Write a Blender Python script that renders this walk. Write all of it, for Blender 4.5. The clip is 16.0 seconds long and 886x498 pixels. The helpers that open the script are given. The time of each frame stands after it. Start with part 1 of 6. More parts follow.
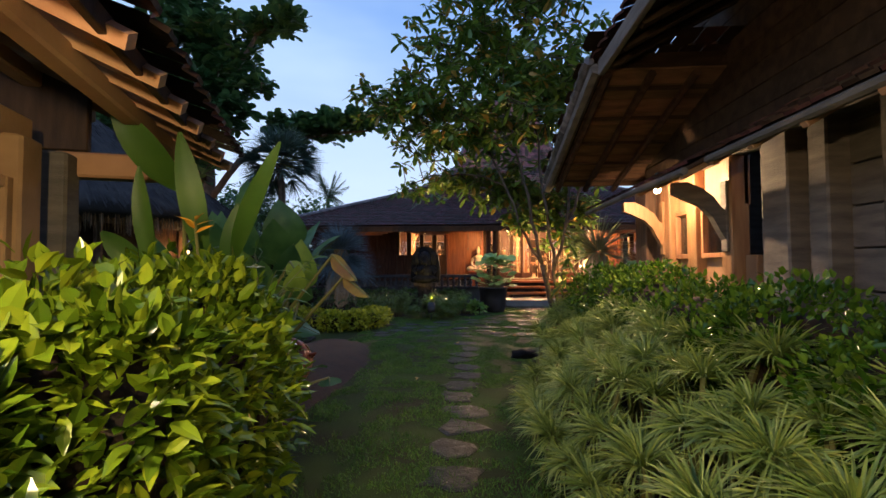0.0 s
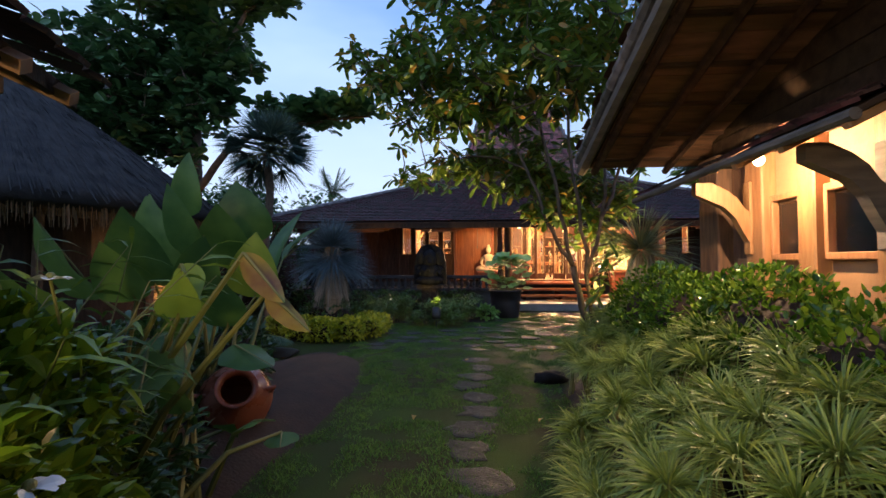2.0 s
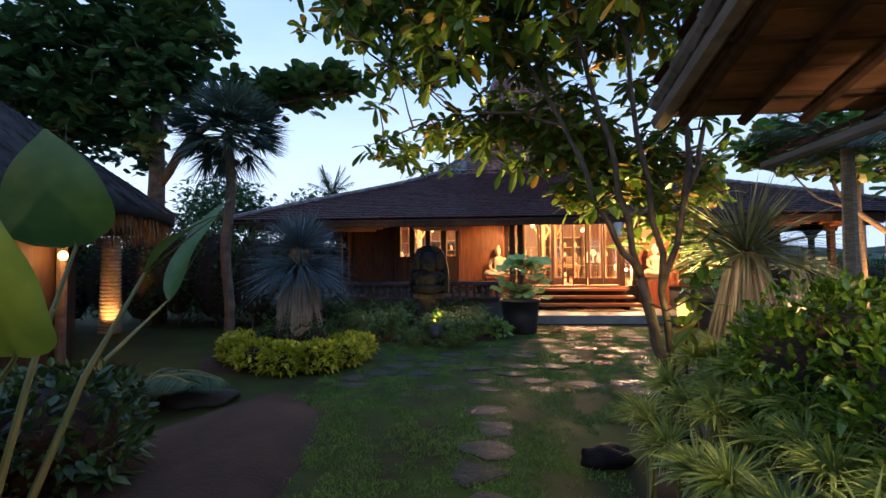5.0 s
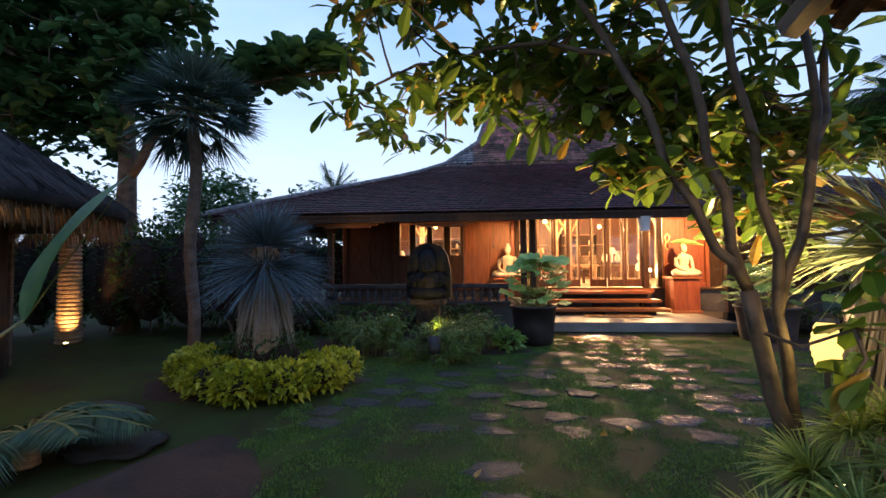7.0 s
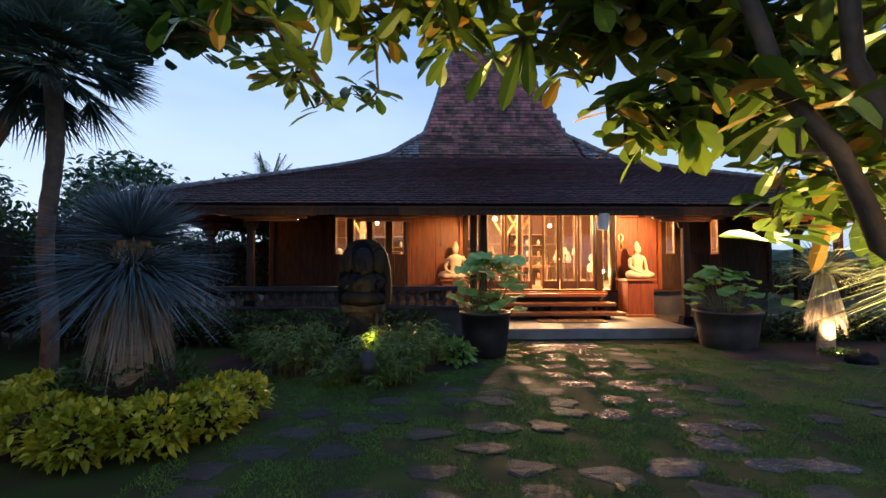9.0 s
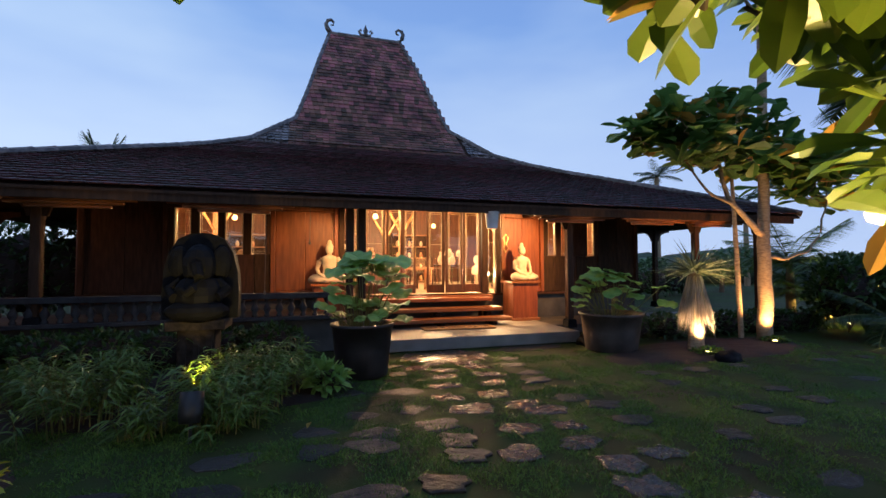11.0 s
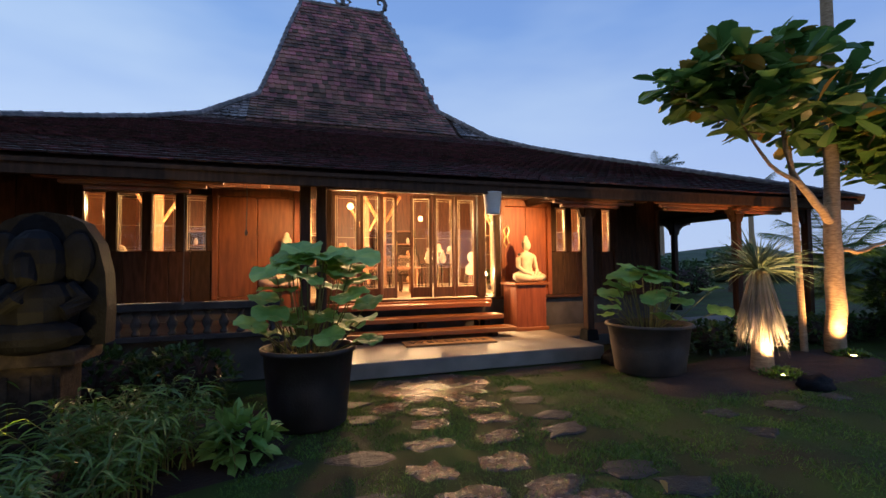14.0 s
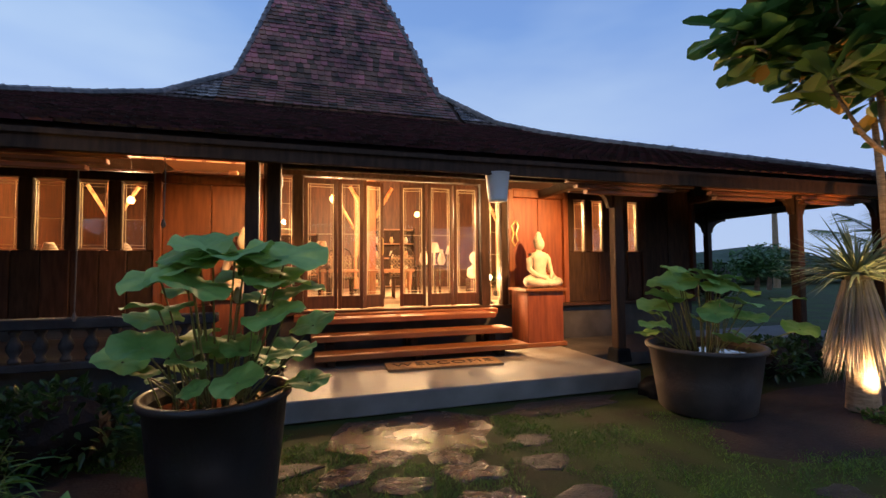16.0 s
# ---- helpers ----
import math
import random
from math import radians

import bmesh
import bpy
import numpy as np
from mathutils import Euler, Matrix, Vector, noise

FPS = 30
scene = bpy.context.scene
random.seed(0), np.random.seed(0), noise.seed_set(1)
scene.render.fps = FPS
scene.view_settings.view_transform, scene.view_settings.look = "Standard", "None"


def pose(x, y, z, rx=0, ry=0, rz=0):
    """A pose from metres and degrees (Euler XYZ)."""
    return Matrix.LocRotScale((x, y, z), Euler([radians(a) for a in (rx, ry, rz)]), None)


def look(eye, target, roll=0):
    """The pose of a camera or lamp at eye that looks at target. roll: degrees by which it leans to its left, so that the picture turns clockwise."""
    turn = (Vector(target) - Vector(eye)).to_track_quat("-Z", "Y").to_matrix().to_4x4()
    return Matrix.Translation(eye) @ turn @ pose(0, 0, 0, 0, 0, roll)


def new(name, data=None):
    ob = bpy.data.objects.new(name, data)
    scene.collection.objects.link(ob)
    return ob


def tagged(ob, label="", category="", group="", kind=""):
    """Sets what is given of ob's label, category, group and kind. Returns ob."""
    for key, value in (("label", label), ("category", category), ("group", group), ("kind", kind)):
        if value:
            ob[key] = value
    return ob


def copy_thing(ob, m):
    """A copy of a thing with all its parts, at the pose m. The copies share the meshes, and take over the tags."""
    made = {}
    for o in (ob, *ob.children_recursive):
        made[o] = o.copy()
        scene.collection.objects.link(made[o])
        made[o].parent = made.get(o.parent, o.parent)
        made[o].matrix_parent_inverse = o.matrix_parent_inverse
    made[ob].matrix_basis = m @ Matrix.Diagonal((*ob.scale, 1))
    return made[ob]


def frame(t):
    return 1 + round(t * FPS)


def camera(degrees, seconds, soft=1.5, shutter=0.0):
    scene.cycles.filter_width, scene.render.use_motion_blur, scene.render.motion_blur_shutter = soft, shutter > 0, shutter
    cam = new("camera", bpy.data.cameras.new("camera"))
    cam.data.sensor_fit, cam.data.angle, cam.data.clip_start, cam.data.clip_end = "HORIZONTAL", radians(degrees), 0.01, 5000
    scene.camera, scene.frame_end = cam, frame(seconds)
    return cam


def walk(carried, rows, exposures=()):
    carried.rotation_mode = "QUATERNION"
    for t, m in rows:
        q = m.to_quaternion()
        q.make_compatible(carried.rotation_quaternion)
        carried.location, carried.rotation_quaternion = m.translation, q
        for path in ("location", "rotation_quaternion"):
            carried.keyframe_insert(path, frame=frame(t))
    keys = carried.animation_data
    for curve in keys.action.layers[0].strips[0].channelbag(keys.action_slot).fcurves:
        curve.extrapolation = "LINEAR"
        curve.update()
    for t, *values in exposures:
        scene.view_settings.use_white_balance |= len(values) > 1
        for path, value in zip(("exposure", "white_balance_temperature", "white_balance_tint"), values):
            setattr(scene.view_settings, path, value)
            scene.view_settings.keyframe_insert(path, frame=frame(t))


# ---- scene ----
cam = camera(89.7, 16.0)
PATH = [
    (0, (0.469, 0.449, 1.434), (0.342, 2.444, 1.503), -0.30),
    (0.5, (0.452, 0.763, 1.439), (0.316, 2.758, 1.507), -0.29),
    (1, (0.435, 1.091, 1.445), (0.288, 3.085, 1.511), -0.23),
    (1.5, (0.416, 1.435, 1.452), (0.262, 3.428, 1.517), -0.16),
    (2, (0.398, 1.789, 1.463), (0.238, 3.781, 1.527), -0.13),
    (2.5, (0.388, 2.148, 1.476), (0.219, 4.139, 1.543), -0.15),
    (3, (0.380, 2.504, 1.494), (0.205, 4.495, 1.561), -0.21),
    (3.5, (0.368, 2.850, 1.507), (0.190, 4.841, 1.577), -0.26),
    (4, (0.360, 3.183, 1.515), (0.178, 5.174, 1.587), -0.29),
    (6.5, (0.356, 4.831, 1.554), (0.139, 6.818, 1.624), -0.49),
    (7, (0.353, 5.163, 1.559), (0.127, 7.149, 1.627), -0.48),
    (7.5, (0.343, 5.492, 1.560), (0.126, 7.479, 1.633), -0.40),
    (8, (0.332, 5.798, 1.562), (0.153, 7.788, 1.632), -0.29),
    (8.5, (0.331, 6.081, 1.568), (0.229, 8.077, 1.635), -0.18),
    (9, (0.330, 6.373, 1.575), (0.346, 8.372, 1.638), -0.06),
    (9.5, (0.328, 6.684, 1.579), (0.492, 8.676, 1.637), 0.06),
    (10, (0.361, 6.990, 1.576), (0.691, 8.962, 1.638), 0.08),
    (12.5, (0.742, 8.470, 1.532), (1.363, 10.370, 1.612), -0.38),
    (13, (0.843, 8.785, 1.526), (1.441, 10.692, 1.604), -0.48),
    (13.5, (0.971, 9.126, 1.520), (1.558, 11.036, 1.598), -0.54),
    (14, (1.115, 9.477, 1.511), (1.692, 11.391, 1.588), -0.55),
    (14.5, (1.266, 9.826, 1.506), (1.837, 11.742, 1.582), -0.54),
    (15, (1.418, 10.172, 1.507), (1.986, 12.089, 1.583), -0.53),
    (15.5, (1.575, 10.518, 1.514), (2.135, 12.436, 1.594), -0.51),
    (16, (1.736, 10.863, 1.525), (2.281, 12.786, 1.609), -0.50),
]
walk(cam, [(t, look(eye, target, roll)) for t, eye, target, roll in PATH], [(0, 0.1), (4, 0.36), (7, 0.4), (9, 0.1), (10, -0.06), (12.5, -0.2), (16, -0.25)])

# ---- sky: dusk after rain, blue overhead, paler towards the horizon ----
world = bpy.data.worlds.new("dusk_sky")
scene.world = world
world.use_nodes = True
wn, wl = world.node_tree.nodes, world.node_tree.links
wn.clear()
w_out, w_bg = wn.new("ShaderNodeOutputWorld"), wn.new("ShaderNodeBackground")
w_co, w_sep, w_ramp = wn.new("ShaderNodeTexCoord"), wn.new("ShaderNodeSeparateXYZ"), wn.new("ShaderNodeValToRGB")
w_map, w_noise, w_mix = wn.new("ShaderNodeMapping"), wn.new("ShaderNodeTexNoise"), wn.new("ShaderNodeMix")
w_mix.data_type = "RGBA"
w_cr = wn.new("ShaderNodeValToRGB")
wl.new(w_co.outputs["Generated"], w_sep.inputs[0])
wl.new(w_sep.outputs["Z"], w_ramp.inputs[0])
e = w_ramp.color_ramp.elements
e[0].position, e[0].color = 0.0, (0.53, 0.64, 0.84, 1)
e[1].position, e[1].color = 0.75, (0.13, 0.24, 0.56, 1)
m_ = w_ramp.color_ramp.elements.new(0.22)
m_.color = (0.40, 0.54, 0.83, 1)
m_ = w_ramp.color_ramp.elements.new(0.45)
m_.color = (0.20, 0.36, 0.71, 1)
w_map.inputs["Scale"].default_value = (1.0, 1.0, 3.2)
wl.new(w_co.outputs["Generated"], w_map.inputs[0])
wl.new(w_map.outputs[0], w_noise.inputs["Vector"])
w_noise.inputs["Scale"].default_value = 1.5
w_noise.inputs["Detail"].default_value = 4
wl.new(w_noise.outputs["Fac"], w_cr.inputs[0])
w_cr.color_ramp.elements[0].position, w_cr.color_ramp.elements[1].position = 0.42, 0.72
w_cr.color_ramp.elements[1].color = (0.5, 0.5, 0.5, 1)
wl.new(w_cr.outputs[0], w_mix.inputs[0])
wl.new(w_ramp.outputs[0], w_mix.inputs[6])
w_mix.inputs[7].default_value = (0.52, 0.67, 0.86, 1)
w_we, w_tint = wn.new("ShaderNodeValToRGB"), wn.new("ShaderNodeMix")
w_tint.data_type, w_tint.blend_type = "RGBA", "MULTIPLY"
w_tint.inputs[0].default_value = 1.0
w_add = wn.new("ShaderNodeMath")
w_add.operation, w_add.inputs[1].default_value, w_add.inputs[2].default_value = "MULTIPLY_ADD", 0.5, 0.5
wl.new(w_sep.outputs["X"], w_add.inputs[0])
wl.new(w_add.outputs[0], w_we.inputs[0])
w_we.color_ramp.elements[0].color, w_we.color_ramp.elements[1].color = (1.22, 1.16, 1.06, 1), (0.76, 0.80, 0.90, 1)
wl.new(w_mix.outputs[2], w_tint.inputs[6])
wl.new(w_we.outputs[0], w_tint.inputs[7])
wl.new(w_tint.outputs[2], w_bg.inputs[0])
w_bg.inputs[1].default_value = 1.35
wl.new(w_bg.outputs[0], w_out.inputs[0])

WARM, AMBER, YELLOW = (1.0, 0.62, 0.30), (1.0, 0.50, 0.18), (1.0, 0.72, 0.22)


def lamp(name, place, watts, colour, radius=0.05, target=None, angle=None, blend=0.6):
    data = bpy.data.lights.new(name, "SPOT" if target else "POINT")
    data.energy, data.color, data.shadow_soft_size = watts, colour, radius
    ob = new(name, data)
    if target:
        data.spot_size, data.spot_blend = radians(angle), blend
        ob.matrix_world = look(place, target)
    else:
        ob.location = place
    return ob


# ---- house frame: the big house stands turned a little to the path ----
HT = Matrix.Translation((2, 18.23, 0)) @ pose(0, 0, 0, 0, 0, 1.2) @ Matrix.Translation((-2, -18.23, 0))


def H(u, v, z):
    return HT @ Vector((u, v, z))


# lamps of the place, with one added fill at the door
lamp("lamp_statue_east", H(5.72, 16.32, 2.66), 560, AMBER, 0.025, H(5.1, 17.9, 1.5), 110)
lamp("lamp_statue_west", H(1.15, 16.35, 2.45), 230, AMBER, 0.04, H(0.4, 18.2, 1.6), 74)
# added fill with no fixture, brightening the steps and door fronts
lamp("door_fill", H(2.5, 16.9, 2.8), 75, (1.0, 0.52, 0.2), 0.05)
lamp("lamp_hall_1", H(2.1, 20.2, 2.95), 900, WARM, 0.045)
lamp("lamp_hall_2", H(4.2, 21.6, 2.85), 900, WARM, 0.045)
lamp("lamp_hall_3", H(-1.6, 20.6, 2.85), 520, WARM, 0.045)
lamp("lamp_hall_4", H(7.3, 20.4, 2.85), 300, WARM, 0.045)
lamp("lamp_side_glass", H(4.80, 18.45, 1.34), 300, WARM, 0.03)
lamp("lamp_veranda_west", H(-5.2, 17.6, 2.2), 14, (1.0, 0.4, 0.15), 0.05)
lamp("lamp_garden_statue", (-0.57, 12.20, 0.47), 130, YELLOW, 0.03, (-0.84, 13.6, 1.75), 76)
lamp("lamp_yucca", (6.92, 13.72, 0.14), 400, (1.0, 0.66, 0.34), 0.04, (7.03, 14.1, 1.2), 85)
lamp("lamp_palm", (9.1, 14.25, 0.14), 480, AMBER, 0.04, (9.2, 14.5, 1.9), 110)
lamp("lamp_cycad", (13.3, 15.6, 0.2), 600, YELLOW, 0.05, (13.7, 16.3, 0.9), 110)
lamp("lamp_trunk_west", (-7.95, 13.0, 0.2), 90, AMBER, 0.05, (-8.3, 13.4, 1.0), 80)
lamp("lamp_awning", (2.33, 5.01, 2.17), 105, (1.0, 0.68, 0.38), 0.02)
lamp("lamp_yucca_path", (1.86, 7.40, 1.16), 2.5, YELLOW, 0.05)
lamp("lamp_tree", (2.6, 8.45, 0.12), 1000, (1.0, 0.66, 0.24), 0.06, (1.2, 8.9, 3.4), 78)
# assumed source out of view, set where the hedge's front light comes from
lamp("lamp_path_start", (0.85, -0.9, 2.3), 120, (1.0, 0.80, 0.46), 0.07, (0.6, 1.7, 0.1), 72)
lamp("lamp_eave_west", (-0.12, 0.5, 1.98), 120, (1.0, 0.78, 0.42), 0.05)
lamp("lamp_hut", (-5.6, 9.6, 1.7), 22, AMBER, 0.05)

# ---- materials ----


def surf(name, c1, c2, scale=6.0, rough=0.6, bump=0.2, bscale=60.0, metal=0.0, vary=0.0, island=0.0, stretch=(1, 1, 1), rough2=None, translucent=0.0, spec=0.5):
    """Two colours in blotches, a finer grain in relief, and a shift from piece to piece."""
    m = bpy.data.materials.new(name)
    m.use_nodes = True
    n, l = m.node_tree.nodes, m.node_tree.links
    b = n["Principled BSDF"]
    co, mp = n.new("ShaderNodeTexCoord"), n.new("ShaderNodeMapping")
    mp.inputs["Scale"].default_value = stretch
    l.new(co.outputs["Object"], mp.inputs[0])
    nz, fine, ramp = n.new("ShaderNodeTexNoise"), n.new("ShaderNodeTexNoise"), n.new("ShaderNodeValToRGB")
    nz.inputs["Scale"].default_value, nz.inputs["Detail"].default_value = scale, 6
    fine.inputs["Scale"].default_value, fine.inputs["Detail"].default_value = bscale, 4
    for q in (nz, fine):
        l.new(mp.outputs[0], q.inputs["Vector"])
    ramp.color_ramp.elements[0].position, ramp.color_ramp.elements[1].position = 0.33, 0.68
    ramp.color_ramp.elements[0].color, ramp.color_ramp.elements[1].color = (*c1, 1), (*c2, 1)
    l.new(nz.outputs["Fac"], ramp.inputs[0])
    col = ramp.outputs[0]
    for amount, node, socket in ((vary, "ShaderNodeObjectInfo", "Random"), (island, "ShaderNodeNewGeometry", "Random Per Island")):
        if amount:
            src, hsv, mr = n.new(node), n.new("ShaderNodeHueSaturation"), n.new("ShaderNodeMapRange")
            mr.inputs[3].default_value, mr.inputs[4].default_value = 1 - amount, 1 + amount
            l.new(src.outputs[socket], mr.inputs[0])
            l.new(mr.outputs[0], hsv.inputs["Value"])
            hr = n.new("ShaderNodeMapRange")
            hr.inputs[3].default_value, hr.inputs[4].default_value = 0.5 + 0.05 * amount, 0.5 - 0.05 * amount
            l.new(src.outputs[socket], hr.inputs[0])
            l.new(hr.outputs[0], hsv.inputs["Hue"])
            l.new(col, hsv.inputs["Color"])
            col = hsv.outputs[0]
    l.new(col, b.inputs["Base Color"])
    b.inputs["Metallic"].default_value = metal
    b.inputs["Specular IOR Level"].default_value = spec
    if rough2 is None:
        b.inputs["Roughness"].default_value = rough
    else:
        rr = n.new("ShaderNodeMapRange")
        rr.inputs[1].default_value, rr.inputs[2].default_value = 0.35, 0.65
        rr.inputs[3].default_value, rr.inputs[4].default_value = rough, rough2
        l.new(nz.outputs["Fac"], rr.inputs[0])
        l.new(rr.outputs[0], b.inputs["Roughness"])
    if bump:
        bp = n.new("ShaderNodeBump")
        bp.inputs["Strength"].default_value, bp.inputs["Distance"].default_value = bump, 0.01
        l.new(fine.outputs["Fac"], bp.inputs["Height"])
        l.new(bp.outputs[0], b.inputs["Normal"])
    if translucent:
        t, mix = n.new("ShaderNodeBsdfTranslucent"), n.new("ShaderNodeMixShader")
        l.new(col, t.inputs[0])
        mix.inputs[0].default_value = translucent
        l.new(b.outputs[0], mix.inputs[1])
        l.new(t.outputs[0], mix.inputs[2])
        l.new(mix.outputs[0], n["Material Output"].inputs[0])
    return m


def glow(name, colour, strength):
    m = bpy.data.materials.new(name)
    m.use_nodes = True
    b = m.node_tree.nodes["Principled BSDF"]
    b.inputs["Base Color"].default_value = (*colour, 1)
    b.inputs["Emission Color"].default_value, b.inputs["Emission Strength"].default_value = (*colour, 1), strength
    return m


def glass(name, rough=0.0, tint=(1, 1, 1)):
    m = bpy.data.materials.new(name)
    m.use_nodes = True
    b = m.node_tree.nodes["Principled BSDF"]
    b.inputs["Base Color"].default_value = (*tint, 1)
    b.inputs["Transmission Weight"].default_value, b.inputs["Roughness"].default_value, b.inputs["IOR"].default_value = 1.0, rough, 1.45
    return m


M = {}
M["teak"] = surf("teak", (0.17, 0.045, 0.015), (0.29, 0.085, 0.028), 3, 0.45, 0.25, 50, vary=0.15, stretch=(6, 6, 0.7))
M["teak_flat"] = surf("teak_flat", (0.22, 0.065, 0.022), (0.36, 0.125, 0.042), 3, 0.4, 0.2, 50, vary=0.15, stretch=(0.7, 6, 6))
M["dark_wood"] = surf("dark_wood", (0.035, 0.018, 0.011), (0.075, 0.038, 0.022), 4, 0.6, 0.35, 50, vary=0.2, stretch=(5, 5, 0.8), spec=0.2)
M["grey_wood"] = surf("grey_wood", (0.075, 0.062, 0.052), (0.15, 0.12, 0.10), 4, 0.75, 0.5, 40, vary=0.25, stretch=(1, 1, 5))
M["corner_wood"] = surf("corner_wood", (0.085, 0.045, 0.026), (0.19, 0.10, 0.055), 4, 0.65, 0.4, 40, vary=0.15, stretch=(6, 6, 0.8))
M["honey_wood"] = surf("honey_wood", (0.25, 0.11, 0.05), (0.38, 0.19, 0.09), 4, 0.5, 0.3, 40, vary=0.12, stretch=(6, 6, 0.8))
M["soffit_wood"] = surf("soffit_wood", (0.22, 0.11, 0.055), (0.42, 0.23, 0.12), 2, 0.7, 0.4, 30, vary=0.25)
M["tile"] = surf("tile", (0.030, 0.012, 0.009), (0.066, 0.026, 0.019), 9, 0.6, 0.4, 40, vary=0.4, island=0.55, spec=0.22)
# wet tiles with the sky's reflection put into a paler base colour
M["sheen_tile"] = surf("sheen_tile", (0.09, 0.075, 0.07), (0.24, 0.20, 0.19), 6, 0.16, 0.3, 40, island=0.6, rough2=0.3)
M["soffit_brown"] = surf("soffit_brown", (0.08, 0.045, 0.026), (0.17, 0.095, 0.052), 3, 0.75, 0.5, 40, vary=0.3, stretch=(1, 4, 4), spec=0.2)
# dark copy of the eave timber: shade under the roof put into its colour
M["shaded_wood"] = surf("shaded_wood", (0.03, 0.017, 0.011), (0.07, 0.04, 0.024), 3, 0.75, 0.5, 40, vary=0.25, stretch=(1, 4, 4), spec=0.2)
M["tile_red"] = surf("tile_red", (0.060, 0.032, 0.021), (0.25, 0.128, 0.078), 1.6, 0.5, 0.4, 40, vary=0.5, island=0.7, spec=0.3)
M["ridge_tile"] = surf("ridge_tile", (0.09, 0.075, 0.07), (0.20, 0.165, 0.15), 9, 0.25, 0.4, 40, vary=0.4)
M["concrete"] = surf("concrete", (0.17, 0.155, 0.14), (0.27, 0.25, 0.23), 2.5, 0.45, 0.2, 60, rough2=0.7)
M["damp_concrete"] = surf("damp_concrete", (0.035, 0.032, 0.03), (0.09, 0.085, 0.08), 2.5, 0.6, 0.3, 50)
M["baluster_stone"] = surf("baluster_stone", (0.03, 0.028, 0.03), (0.065, 0.06, 0.06), 5, 0.7, 0.4, 50, spec=0.2)
M["lava_stone"] = surf("lava_stone", (0.004, 0.004, 0.005), (0.011, 0.011, 0.013), 8, 0.7, 0.6, 40, spec=0.12)
M["carved_stone"] = surf("carved_stone", (0.018, 0.014, 0.012), (0.055, 0.040, 0.030), 14, 0.8, 0.8, 35, spec=0.2)
M["pale_stone"] = surf("pale_stone", (0.60, 0.50, 0.37), (0.74, 0.64, 0.49), 9, 0.7, 0.3, 60)
M["damp_stone"] = surf("damp_stone", (0.022, 0.021, 0.017), (0.058, 0.052, 0.044), 6, 0.42, 1.0, 24, vary=0.35, rough2=0.75, spec=0.25)
# teak darkened: shade of the backlit doors and dim hall walls in the colour
M["shaded_teak"] = surf("shaded_teak", (0.075, 0.028, 0.012), (0.15, 0.055, 0.022), 3, 0.45, 0.2, 50, vary=0.15, stretch=(6, 6, 0.7))
M["wet_stone"] = surf("wet_stone", (0.020, 0.016, 0.012), (0.055, 0.040, 0.030), 6, 0.10, 0.7, 70, vary=0.35, rough2=0.36, spec=0.7)
M["lawn"] = surf("lawn", (0.040, 0.036, 0.018), (0.044, 0.078, 0.015), 1.1, 0.8, 0.8, 120, spec=0.12)
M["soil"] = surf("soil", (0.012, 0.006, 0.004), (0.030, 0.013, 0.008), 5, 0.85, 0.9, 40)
M["grass"] = surf("grass", (0.06, 0.145, 0.018), (0.12, 0.235, 0.035), 2, 0.6, 0, island=0.35, translucent=0.25)
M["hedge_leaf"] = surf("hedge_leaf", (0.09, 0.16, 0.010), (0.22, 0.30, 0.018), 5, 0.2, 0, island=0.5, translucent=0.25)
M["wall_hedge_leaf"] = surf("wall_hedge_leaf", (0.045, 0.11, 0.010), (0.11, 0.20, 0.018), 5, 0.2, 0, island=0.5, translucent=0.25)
M["dark_leaf"] = surf("dark_leaf", (0.025, 0.065, 0.014), (0.05, 0.11, 0.024), 2, 0.3, 0, island=0.4, translucent=0.2)
M["grass_leaf"] = surf("grass_leaf", (0.13, 0.21, 0.035), (0.36, 0.42, 0.11), 3, 0.4, 0, island=0.35, translucent=0.25)
M["canopy_leaf"] = surf("canopy_leaf", (0.045, 0.11, 0.034), (0.095, 0.19, 0.06), 1.0, 0.35, 0, island=0.4, translucent=0.2)
M["tree_leaf"] = surf("tree_leaf", (0.065, 0.14, 0.018), (0.15, 0.22, 0.032), 1.0, 0.3, 0, island=0.4, translucent=0.35)
M["gold_leaf"] = surf("gold_leaf", (0.30, 0.19, 0.03), (0.46, 0.27, 0.05), 2, 0.4, 0, island=0.35, translucent=0.35)
M["taro_leaf"] = surf("taro_leaf", (0.055, 0.13, 0.026), (0.11, 0.20, 0.042), 6, 0.45, 0.15, 25, vary=0.35, translucent=0.25)
M["taro_young"] = surf("taro_young", (0.17, 0.26, 0.03), (0.28, 0.36, 0.045), 5, 0.5, 0.15, 25, translucent=0.35)
M["almond_leaf"] = surf("almond_leaf", (0.075, 0.17, 0.04), (0.14, 0.26, 0.06), 1.0, 0.35, 0, island=0.4, translucent=0.4)
M["taro_dry"] = surf("taro_dry", (0.38, 0.32, 0.05), (0.17, 0.08, 0.035), 5, 0.6, 0.3, 25, translucent=0.25)
M["stem"] = surf("stem", (0.10, 0.13, 0.03), (0.20, 0.17, 0.05), 5, 0.5, 0.1, 40)
M["yellow_shrub"] = surf("yellow_shrub", (0.27, 0.33, 0.02), (0.50, 0.50, 0.04), 3, 0.45, 0, island=0.4, translucent=0.25)
M["palm_blue"] = surf("palm_blue", (0.05, 0.09, 0.07), (0.10, 0.16, 0.12), 2, 0.4, 0, island=0.35, translucent=0.15)
M["blue_spike"] = surf("blue_spike", (0.075, 0.115, 0.13), (0.16, 0.22, 0.25), 3, 0.5, 0, island=0.4)
M["yucca_spike"] = surf("yucca_spike", (0.13, 0.17, 0.08), (0.28, 0.30, 0.15), 3, 0.45, 0, island=0.4, translucent=0.15)
